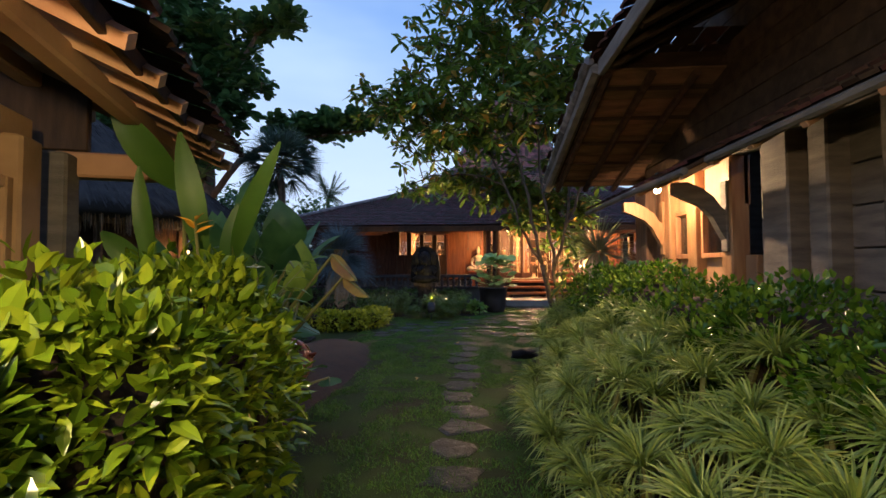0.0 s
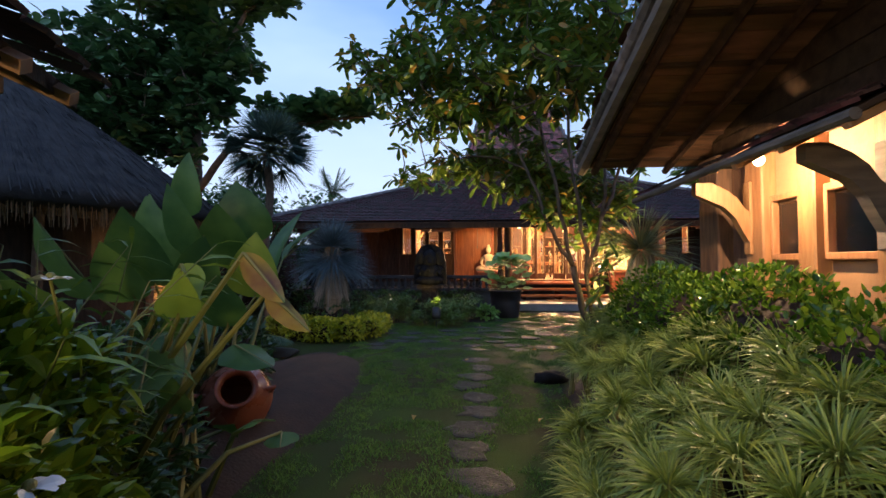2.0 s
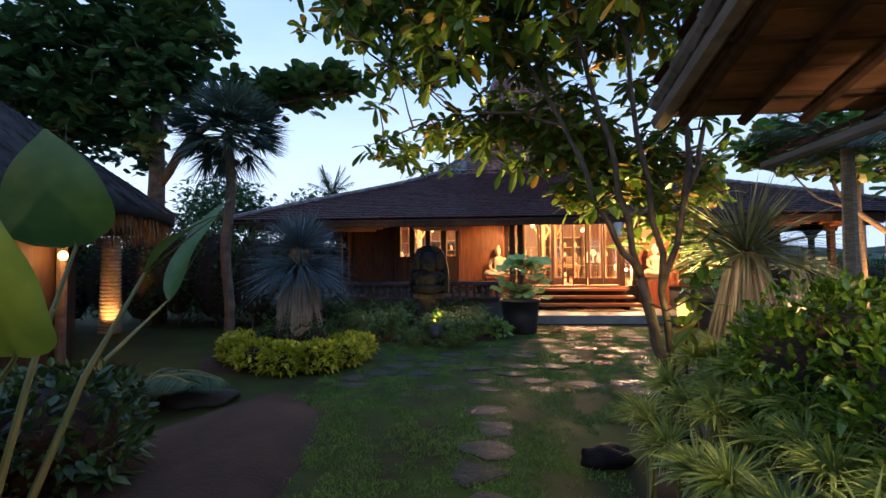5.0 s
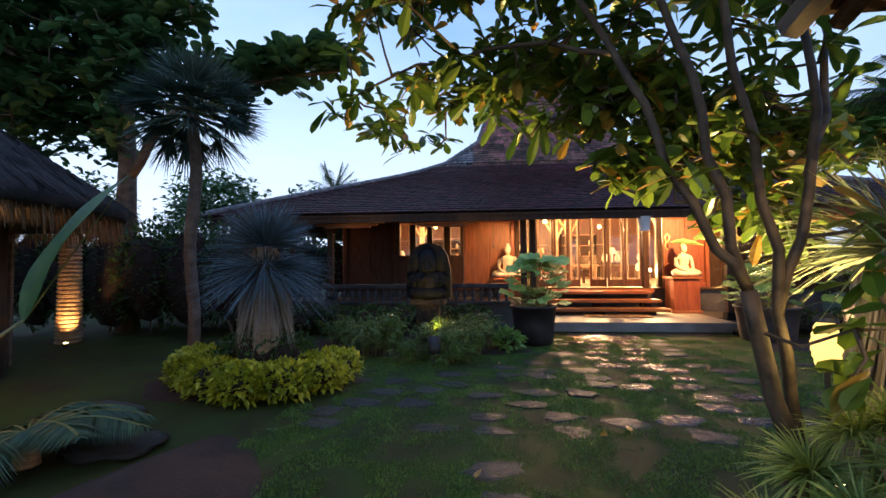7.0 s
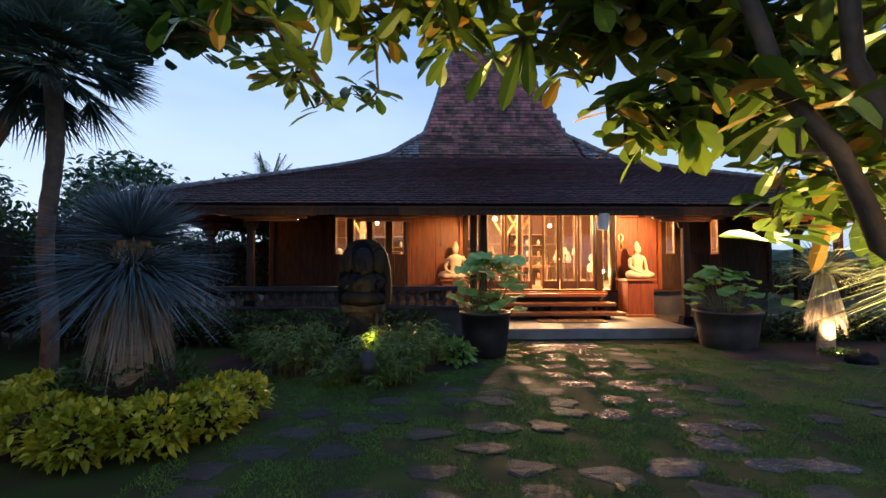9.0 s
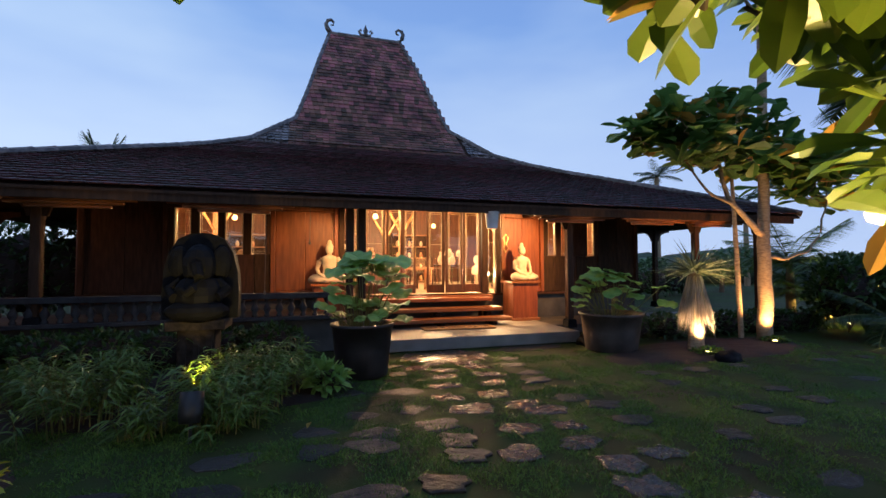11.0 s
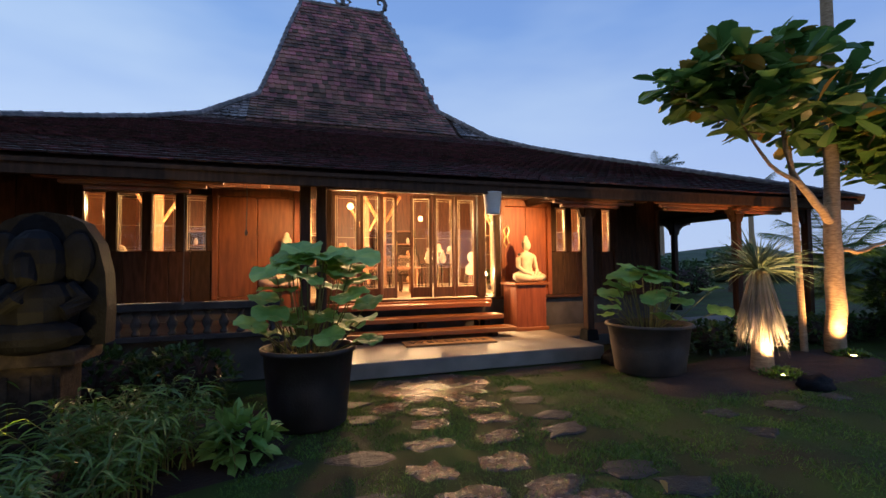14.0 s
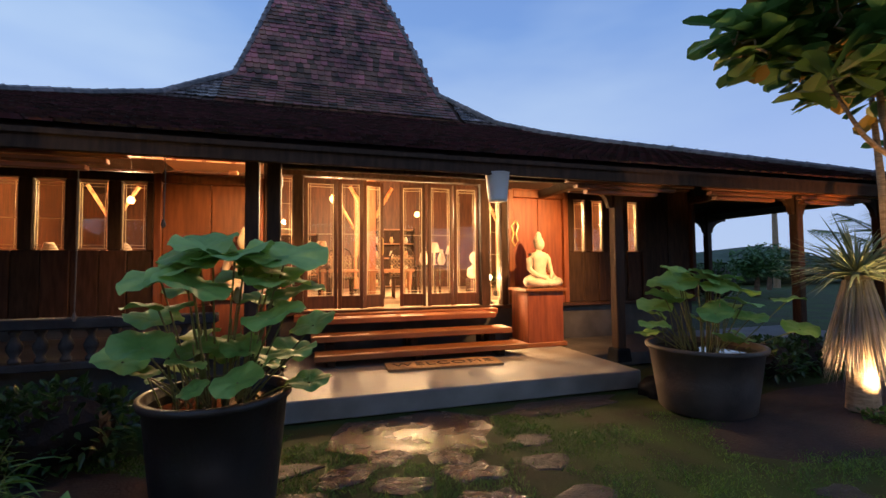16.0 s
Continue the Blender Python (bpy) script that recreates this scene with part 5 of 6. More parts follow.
hel = thing("heliconia_plant", "tall heliconia with broad upright green leaves", "heliconia", at(0, 0))
for base, p0, p1, w, side in (
        ((-1.2, 2.7, 0.3), (-1.12, 2.6, 1.38), (-1.14, 2.5, 1.92), 0.085, (1, 0.3, 0)),
        ((-1.1, 2.8, 0.3), (-0.96, 2.75, 1.45), (-1.02, 2.62, 2.12), 0.12, (1, 0.6, 0)),
        ((-0.95, 2.85, 0.3), (-0.80, 2.75, 1.45), (-0.40, 2.42, 2.0), 0.09, (0.5, 0.3, -0.6)),
        ((-0.9, 2.9, 0.3), (-0.86, 2.8, 1.35), (-0.76, 2.72, 1.76), 0.10, (1, 0.2, 0.3)),
        ((-1.1, 2.9, 0.3), (-1.12, 2.8, 1.85), (-1.25, 2.45, 2.22), 0.16, (1, 0.4, 0.2)),
        ((-1.3, 2.9, 0.3), (-1.3, 2.8, 1.4), (-1.5, 2.7, 1.62), 0.12, (1, 0.3, 0.5))):
    lf = part("leaf_blade", big_leaf(Geo(), p0, p1, w * 1.05, 0.08, 0.05, side, 12), "heliconia_leaf", hel, smooth=True)
    part("midrib", Geo().tube([p0, Vector(p0).lerp(Vector(p1), 0.5), p1], [0.008, 0.006, 0.002], 5), "stem", lf)
    part("leaf_stalk", Geo().tube([base, p0], [0.02, 0.009], 6), "stem", hel)
fl = thing("heliconia_flower", "orange heliconia flower head with spread bracts", "flower", at(-0.93, 2.62, 1.60))
for k in range(7):
    a = k * 2.4
    part("bract", Geo().blades(np.array([[0, 0, 0.012 * k]]), np.array([[math.cos(a), math.sin(a), 0.5]]), 0.11, 0.025, 0.1, *LANCE), "orange_petal", fl)
part("flower_stalk", Geo().tube([(0, 0, 0.05), (0.02, 0.05, -0.4), (0.0, 0.1, -1.3)], 0.008, 6), "stem", fl)

# taro with broad leaves


def heart(t):
    return max(0.03, math.sin(math.pi * min(1.0, t + 0.01) ** 0.62) ** 0.8)


def taro(label, leaves, root):
    ob = thing("taro_plant", label, "taro", group="taro plants")
    for p0, p1, w, side, mt in leaves:
        lf = part("leaf_blade", big_leaf(Geo(), p0, p1, w, 0.16 if mt == "taro_dry" else 0.07, 0.22 if mt == "taro_dry" else 0.07, side, 18, 0.45 if mt == "taro_dry" else 0.18, heart), mt, ob, smooth=True)
        part("midrib", Geo().tube([p0, p1], [0.008, 0.003], 5), "stem", lf)
        q = Vector(root) + Vector((rng.uniform(-0.25, 0.25), rng.uniform(-0.25, 0.25), 0))
        part("leaf_stalk", Geo().tube([q, q.lerp(Vector(p0), 0.55) + Vector((0, 0, 0.12)), p0], [0.022, 0.016, 0.009], 6), "stem", ob)


taro("large taro with broad dark and yellowing leaves", [
    ((-1.50, 5.45, 1.18), (-1.42, 5.30, 1.72), 0.42, (1, 0.1, 0.3), "taro_young"),
    ((-1.9, 6.1, 1.65), (-2.0, 6.0, 2.28), 0.55, (1, 0.3, 0), "taro_leaf"),
    ((-2.3, 5.5, 1.4), (-2.35, 5.3, 2.05), 0.50, (1, -0.2, 0), "taro_leaf"),
    ((-1.75, 5.5, 1.45), (-1.70, 5.2, 1.95), 0.45, (1, 0.2, 0.1), "taro_leaf"),
    ((-2.05, 5.0, 1.3), (-2.0, 4.6, 1.85), 0.48, (1, 0.2, 0), "taro_leaf"),
    ((-2.5, 5.0, 1.2), (-2.75, 4.7, 1.8), 0.5, (1, -0.4, 0), "taro_leaf"),
    ((-1.65, 6.3, 1.5), (-1.30, 6.45, 1.85), 0.34, (1, -0.6, 0.4), "taro_leaf"),
    ((-2.2, 5.6, 1.9), (-2.15, 5.5, 2.45), 0.28, (1, 0.1, 0), "taro_leaf"),
    ((-1.42, 5.0, 0.86), (-1.05, 4.85, 0.74), 0.40, (0.3, 1, 0.1), "taro_leaf"),
    ((-1.9, 4.9, 0.95), (-1.7, 4.7, 0.55), 0.36, (0.7, 0.7, 0), "taro_leaf"),
    ((-2.3, 5.8, 1.1), (-2.0, 5.6, 0.75), 0.40, (0.7, 0.7, 0), "taro_leaf"),
    ((-1.80, 5.2, 1.05), (-1.72, 5.0, 1.5), 0.40, (1, 0.2, 0), "taro_leaf"),
    ((-2.4, 7.5, 1.25), (-2.12, 7.95, 2.2), 0.34, (1, -0.5, 0), "taro_leaf"),
    ((-2.6, 5.9, 1.5), (-2.7, 5.7, 2.1), 0.46, (1, 0.1, 0), "taro_leaf"),
    ((-1.95, 5.3, 1.55), (-2.05, 5.1, 2.1), 0.26, (1, 0.2, 0), "taro_leaf")], (-2.05, 5.5, 0.05))
taro("taro with drooping yellow leaves on long stalks", [
    ((-0.44, 3.32, 1.50), (-0.26, 3.26, 1.33), 0.10, (0.6, 0.5, 0.6), "taro_dry"),
    ((-0.38, 3.38, 1.36), (-0.20, 3.34, 1.22), 0.085, (0.5, 0.6, 0.6), "taro_dry"),
    ((-0.80, 3.5, 1.46), (-0.68, 3.42, 1.32), 0.12, (0.7, 0.4, 0.5), "taro_young"),
    ((-0.74, 3.4, 1.26), (-0.66, 3.3, 1.44), 0.15, (1, 0.2, 0.4), "taro_young"),
    ((-0.9, 3.45, 1.12), (-0.82, 3.3, 0.94), 0.20, (1, 0.2, 0.3), "taro_leaf"),
    ((-1.15, 3.7, 1.3), (-1.2, 3.55, 1.56), 0.24, (1, 0.1, 0.1), "taro_leaf"),
    ((-0.98, 3.9, 1.3), (-0.9, 3.8, 1.60), 0.24, (1, 0.1, 0), "taro_leaf"),
    ((-1.45, 3.6, 1.15), (-1.5, 3.4, 1.45), 0.26, (1, 0.1, 0), "taro_leaf")], (-1.35, 3.7, 0.05))

fill = []
for k in range(20):
    x, y, z = rng.uniform(-1.75, -0.85), rng.uniform(3.5, 4.7), rng.uniform(0.3, 1.2)
    w = rng.uniform(0.16, 0.26)
    fill.append(((x, y, z), (x + rng.uniform(-0.1, 0.14), y - rng.uniform(0.05, 0.15), z + rng.uniform(-0.05, 0.25)), w, (1, rng.uniform(-0.3, 0.3), rng.uniform(-0.2, 0.3)), "taro_leaf" if k % 7 else "taro_young"))
taro("low leafy taro crowding the soil bed", fill, (-1.4, 4.2, 0.05))

jar = thing("tipped_jar", "glossy red terracotta jar lying on its side", "jar", at(-1.62, 5.38, 0.34) @ pose(0, 0, 0, 58, 0, 30) @ Matrix.Scale(0.84, 4))
part("body", Geo().lathe([(0.12, -0.34), (0.24, -0.27), (0.335, -0.08), (0.34, 0.05), (0.27, 0.2), (0.16, 0.27), (0.15, 0.3), (0.19, 0.34), (0.185, 0.355), (0.135, 0.30), (0.14, 0.24), (0.24, 0.12), (0.25, -0.1), (0.1, -0.26)], sides=32), "terracotta", jar, smooth=True)
for s in (-1, 1):
    part("ear", Geo().tube([(s * 0.27, 0, 0.2), (s * 0.34, 0, 0.24), (s * 0.32, 0, 0.12)], 0.02, 8), "terracotta", jar)
for x, y, s, lab in ((1.28, 7.45, 0.14, "dark wet boulder at the lawn edge"), (-2.9, 8.7, 0.3, "flat grey rock on the lawn"), (-3.7, 9.4, 0.3, "flat grey rock on the lawn"), (7.0, 13.4, 0.17, "dark wet boulder in the lawn"), (5.75, 15.35, 0.22, "dark stone beside the pot")):
    solid("boulder", Geo().blob((0, 0, 0), (s * 1.4, s, s * (0.7 if s < 0.25 else 0.32)), x, 0.4, 10, 16), "damp_stone" if "flat" in lab else "lava_stone", lab, "rock", at(x, y, 0.03), smooth=True)

shrub("low_shrub", "dark green undergrowth behind the jar", [(-2.55, 5.3, 0.5, 0.6, 0.7, 0.5), (-2.0, 4.3, 0.45, 0.5, 0.4, 0.42), (-2.4, 6.4, 0.45, 0.55, 0.6, 0.45)], 3600, 0.11, 0.045, "dark_leaf")

# yellow low hedge round its bed
shrub("yellow_hedge", "low clipped yellow-green hedge round a bed", [(x, y, 0.20, 0.36, 0.34, 0.24) for x, y in ((-3.75, 11.0), (-3.45, 10.55), (-3.0, 10.2), (-2.55, 10.05), (-2.1, 10.2), (-1.85, 10.55), (-1.8, 11.0))], 6500, 0.085, 0.045, "yellow_shrub")
shrub("bed_shrub", "dark green leafy shrub in the round bed", [(-2.6, 10.7, 0.35, 0.7, 0.45, 0.38)], 1200, 0.10, 0.04, "dark_leaf")


def spiky(name, label, x, y, z, r, n, skirt, trunk, material, wide=0.016, droop=0.25, low=-0.5, crowns=1):
    """A yucca: bark trunk, hanging dry skirt and balls of stiff narrow leaves."""
    ob = thing(name, label, "yucca", at(x, y))
    part("trunk", Geo().tube([(0, 0, 0), (0.02, 0, z * 0.5), (0, 0, z)], [trunk * 1.3, trunk, trunk * 0.9], 12), "palm_bark", ob)
    for c in range(crowns):
        d = sphere_ways(n, low, 0.97) if c == 0 else sphere_ways(n, -0.45, 0.5)
        zz = z - c * 0.28
        part("leaf_crown", Geo().blades(d * 0.06 + np.array([0, 0, zz]), d, rng.uniform(0.75, 1.05, n) * r * (1 + 0.25 * c), wide, rng.uniform(0.3, 1.0, n) * droop * (1.0 + c), *SPIKE, 0.3), material, ob)
    m = int(560 * skirt)
    a = rng.uniform(0, math.tau, m)
    top = rng.uniform(z - 0.3 * z, z - 0.05, m)
    d = np.stack([np.cos(a), np.sin(a), np.zeros(m)], 1)
    part("dry_skirt", Geo().blades(d * trunk + np.stack([0 * a, 0 * a, top], 1), d * 0.26 + np.array([0, 0, -1]), rng.uniform(0.3, 0.62, m) * skirt, 0.016, 0.0, *SPIKE, 0.2), "dry_skirt", ob, "hanging dry leaf skirt")
    return ob


spiky("blue_yucca", "shaggy blue-grey yucca with a dry skirt", -2.56, 10.6, 1.8, 0.74, 1000, 1.5, 0.15, "blue_spike", 0.015, 0.2, 0.0, 2)
spiky("lit_yucca", "spiky yucca with a pale skirt lit from below", 7.02, 14.08, 1.42, 0.78, 190, 1.35, 0.11, "yucca_spike", 0.026, 0.45, -0.1)
spiky("path_yucca", "large green yucca with hanging dry leaves", 2.5, 7.75, 1.62, 0.82, 300, 1.5, 0.13, "yucca_spike", 0.018, 0.45, -0.2)

# trees


def tree(name, label, base, stems, tips, whorl, size, wide, leaf, bark, gold=0.0, trunk=0.09, droop=0.25, twig_from=None, thin=0.006, ways=(-0.35, 0.85)):
    """Stems given as lines of points; whorls of leaves at the twig tips; twigs reach the nearest stem."""
    ob = thing(name, label, "tree", at(0, 0))
    bones = []
    for pts, r0, r1 in stems:
        pts = [Vector(p) for p in pts]
        fine = [pts[0]]
        for a, b in zip(pts, pts[1:]):
            for k in (1, 2, 3):
                fine.append(a.lerp(b, k / 3) + Vector(rng.normal(0, 0.02, 3)) * (0 if k == 3 else 1))
        part("limb", Geo().tube(fine, list(np.linspace(r0, r1, len(fine))), 10), bark, ob, smooth=True)
        bones += fine
    bones = np.array([tuple(b) for b in bones])
    g, tips = Geo(), np.array(tips, float)
    near = np.array([((bones - t) ** 2).sum(1).min() for t in tips])
    for t in tips[np.argsort(near)]:
        score = ((bones - t) ** 2).sum(1) + 0.5 * np.clip(bones[:, 2] - t[2], 0, 9)
        b = bones[int(np.argmin(score))]
        mid = (b + t) / 2 + np.array([0, 0, -0.04]) + rng.normal(0, 0.03, 3)
        g.tube([b, mid, t], [thin * 1.8, thin * 1.4, thin], 5, False)
        bones = np.concatenate([bones, t[None]])
    tagged(part("branchwork", g, bark, ob), kind="stuff")
    n = len(tips) * whorl
    d = sphere_ways(n, *ways)
    p = np.repeat(tips, whorl, 0) + rng.normal(0, size * 0.16, (n, 3))
    # golden share: yellowed leaves, and lamplight from below put into the colour
    pick = rng.uniform(0, 1, n) < gold
    for mt, sel, nm in ((leaf, ~pick, "crown"), ("gold_leaf", pick, "golden_foliage")):
        if sel.any():
            k = int(sel.sum())
            part(nm, Geo().blades(p[sel], d[sel], rng.uniform(0.7, 1.15, k) * size, rng.uniform(0.8, 1.15, k) * wide, rng.uniform(0.05, 1, k) * droop, *OBO, 0.22), mt, ob)
    return ob


def cloud(ells, n, low=0.45):
    p, d = in_shell(ells, n, low)
    return p


tips = cloud([(1.3, 7.7, 4.0, 1.5, 1.5, 1.3), (0.2, 8.1, 3.8, 1.3, 1.3, 1.0), (0.6, 8.3, 5.2, 1.5, 1.4, 1.2), (-0.7, 8.6, 4.3, 1.1, 1.0, 0.8), (2.2, 8.5, 4.4, 1.3, 1.3, 1.4), (1.4, 7.8, 6.0, 1.2, 1.2, 0.9)], 900, 0.25)
low = np.concatenate([
    cloud([(0.2, 8.2, 2.95, 1.0, 0.7, 0.35), (-0.4, 8.8, 2.95, 0.95, 0.5, 0.35), (-0.6, 9.2, 2.82, 0.75, 0.35, 0.22)], 30, 0.12),
    cloud([(1.5, 8.3, 2.85, 0.7, 0.7, 0.5), (2.1, 8.4, 2.6, 0.7, 0.6, 0.6), (1.2, 8.9, 2.95, 0.6, 0.4, 0.3)], 50, 0.12),
    cloud([(1.65, 8.15, 2.4, 0.5, 0.3, 0.35), (2.4, 8.5, 2.35, 0.55, 0.5, 0.6), (1.3, 8.1, 2.6, 0.45, 0.3, 0.3), (2.2, 8.3, 1.9, 0.3, 0.3, 0.3)], 62, 0.1),
    cloud([(1.3, 8.15, 2.2, 0.32, 0.22, 0.2), (1.05, 8.2, 2.6, 0.4, 0.2, 0.15)], 22, 0.1),
    np.array([(1.72, 8.2, 1.74), (1.8, 8.25, 1.85), (-0.55, 9.7, 2.78), (-0.3, 9.6, 2.85), (-0.1, 9.5, 2.8), (0.3, 9.3, 2.95)]),
    cloud([(0.75, 9.0, 3.0, 0.55, 0.35, 0.2)], 16, 0.1)])
low = low[~((low[:, 1] > 8.45) & (low[:, 0] < 2.4) & (low[:, 0] > 0.5) & (low[:, 2] < 3.15))]
extra = [(-0.85, 8.4, 2.72), (-0.7, 8.5, 2.85), (1.25, 7.5, 1.98), (1.35, 7.55, 2.1), (1.6, 7.6, 2.3), (1.80, 7.15, 1.28), (1.9, 7.2, 1.5), (2.0, 7.3, 1.75), (1.75, 7.1, 1.1), (1.15, 8.0, 2.3), (1.85, 8.3, 2.0), (2.0, 8.4, 2.15)]
tips = np.concatenate([tips[(tips[:, 2] > 2.6)], low, np.array(extra), cloud([(1.15, 8.2, 2.62, 0.8, 0.45, 0.38), (1.7, 8.2, 2.3, 0.45, 0.4, 0.4), (0.7, 8.3, 2.9, 0.7, 0.4, 0.3)], 85, 0.1)])
tree("frangipani_tree", "leaning many-stemmed tree with paddle leaves, some golden, partly for lamplight", (0, 0, 0), [
    ([(1.86, 7.5, -0.05), (1.78, 7.5, 0.4), (1.68, 7.49, 0.9), (1.57, 7.47, 1.42)], 0.05, 0.038),
    ([(1.93, 7.56, -0.05), (1.86, 7.56, 0.6), (1.75, 7.56, 1.3), (1.68, 7.58, 2.2), (1.58, 7.7, 3.4), (1.4, 7.9, 4.6)], 0.034, 0.016),
    ([(1.57, 7.47, 1.42), (1.38, 7.46, 1.72), (1.20, 7.55, 2.2), (1.02, 7.65, 2.7), (0.7, 7.95, 3.5), (0.3, 8.2, 4.4)], 0.026, 0.016),
    ([(1.57, 7.47, 1.42), (1.42, 7.52, 2.1), (1.30, 7.6, 2.8), (1.12, 7.85, 3.8), (1.0, 8.2, 5.2)], 0.028, 0.014),
    ([(1.75, 7.56, 1.3), (1.94, 7.6, 1.9), (2.04, 7.7, 2.6), (2.15, 8.05, 3.6), (2.25, 8.5, 5.0)], 0.028, 0.014),
    ([(1.96, 7.62, 2.0), (2.2, 7.85, 2.5), (2.5, 8.3, 3.2)], 0.03, 0.015),
    ([(1.02, 7.65, 2.7), (0.5, 8.0, 2.95), (-0.2, 8.4, 3.05), (-0.75, 8.5, 2.85)], 0.018, 0.008)],
    tips, 10, 0.205, 0.078, "tree_leaf", "tree_bark", 0.09, droop=0.4, ways=(-0.8, 0.7))

tips = np.concatenate([
    cloud([(-9.3, 14.6, 7.2, 2.6, 1.8, 2.4), (-8.0, 14.3, 6.2, 1.5, 1.1, 1.5), (-9.6, 14.4, 5.0, 2.2, 1.2, 1.2), (-11.0, 13.5, 6.2, 2.4, 1.6, 2.6), (-8.4, 14.2, 9.2, 1.9, 1.4, 1.6), (-7.6, 14.2, 8.0, 1.1, 0.9, 0.9)], 620, 0.2),
    cloud([(-6.3, 14.2, 9.1, 0.9, 0.5, 0.45), (-5.4, 14.2, 9.4, 0.8, 0.45, 0.4), (-6.6, 14.2, 7.3, 0.8, 0.5, 0.45)], 60, 0.1),
    cloud([(-5.2, 14.0, 5.6, 0.9, 0.5, 0.5), (-4.1, 14.0, 5.75, 0.8, 0.45, 0.45), (-3.1, 14.0, 5.85, 0.7, 0.4, 0.38)], 120, 0.1)])
tree("almond_tree", "large dark broadleaf tree against the evening sky", (0, 0, 0), [
    ([(-8.6, 15.2, -0.05), (-8.5, 15.0, 2.0), (-8.3, 14.8, 4.2), (-8.2, 14.6, 6.5), (-8.0, 14.4, 8.6)], 0.28, 0.1),
    ([(-8.4, 14.9, 3.6), (-7.0, 14.3, 4.8), (-5.6, 14.0, 5.4), (-4.2, 14.0, 5.5), (-2.7, 14.0, 5.6)], 0.12, 0.03),
    ([(-8.3, 14.8, 4.2), (-9.6, 14.2, 5.6), (-10.8, 13.6, 6.8)], 0.14, 0.06),
    ([(-8.25, 14.7, 5.4), (-7.2, 14.3, 7.6), (-6.4, 14.2, 8.9), (-5.3, 14.2, 9.4)], 0.12, 0.03)],
    tips, 11, 0.42, 0.24, "canopy_leaf", "bark", 0.0, 0.2, 0.3, thin=0.012)

tips = np.concatenate([
    cloud([(7.1, 14.3, 4.0, 1.1, 0.9, 0.9), (8.4, 14.5, 4.0, 1.1, 0.9, 0.9), (9.7, 14.4, 3.6, 0.9, 0.8, 0.6), (6.4, 14.3, 3.9, 0.5, 0.5, 0.8), (10.8, 14.6, 3.5, 1.2, 0.9, 0.9)], 150, 0.2),
    cloud([(8.6, 14.6, 7.7, 2.2, 1.2, 0.8), (11.2, 14.6, 7.3, 1.4, 1.0, 0.7)], 60, 0.3)])
tree("sea_almond_tree", "slim tree with big paddle leaves, trunk lit from below", (0, 0, 0), [
    ([(9.32, 14.62, -0.05), (9.34, 14.62, 1.2), (9.36, 14.62, 2.4), (9.4, 14.62, 4.6), (9.45, 14.6, 7.6)], 0.15, 0.075),
    ([(9.35, 14.6, 2.15), (8.8, 14.5, 2.45), (8.3, 14.4, 2.75), (8.0, 14.35, 3.2), (7.8, 14.3, 3.9)], 0.07, 0.025),
    ([(8.3, 14.4, 2.75), (7.6, 14.3, 2.95), (7.1, 14.3, 3.5)], 0.035, 0.015),
    ([(9.36, 14.6, 1.72), (9.8, 14.4, 1.72), (10.3, 14.4, 1.86), (10.8, 14.5, 2.3), (11.0, 14.5, 3.0)], 0.04, 0.015),
    ([(9.42, 14.6, 6.6), (8.6, 14.6, 7.4)], 0.04, 0.02)],
    tips, 9, 0.46, 0.25, "almond_leaf", "palm_bark", 0.08, 0.15, 0.3, thin=0.01)
sp = thing("slim_trunk", "thin leaning palm trunk wrapped in small lights", "palm trunk", at(9.02, 14.9))
part("stem", Geo().tube([(0.0, 0, -0.05), (-0.05, 0, 1.2), (-0.1, 0, 2.4), (-0.06, 0.1, 3.9)], [0.055, 0.05, 0.045, 0.03], 10), "palm_bark", sp)


def fan_palm(name, label, x, y, z, r, fans, trunk, material="palm_leaf"):
    ob = thing(name, label, "palm", at(x, y))
    g = Geo()
    n = 26
    pts = [(0.05 * math.sin(k * 0.4), 0, -0.05 + (z + 0.05) * k / n) for k in range(n + 1)]
    g.tube(pts, [trunk * (1.0 + 0.10 * (k % 2)) for k in range(n + 1)], 10)
    part("trunk", g, "bark", ob)
    for k in range(fans):
        d = sphere_ways(1, -0.85, 0.97)[0]
        c = d * r * 0.45 + np.array([0, 0, z])
        m = 26
        side = np.cross(d, [0.1, 0.2, 1.0])
        side /= np.linalg.norm(side)
        a = np.linspace(-1.25, 1.25, m)
        ways = d[None] * np.cos(a)[:, None] + side[None] * np.sin(a)[:, None]
        fr = part("fan", Geo().blades(np.repeat(c[None], m, 0), ways, r * 0.55 * rng.uniform(0.85, 1.1, m), 0.04, rng.uniform(0.02, 0.3, m), *SPIKE, 0.3), material, ob)
        part("leaf_stalk", Geo().tube([(0, 0, z), tuple(c)], 0.012, 5, False), "stem", fr)
    return ob


fan_palm("fan_palm", "dark spiky fan palm with a slim trunk", -4.66, 12.1, 4.15, 1.25, 62, 0.09, "palm_blue")


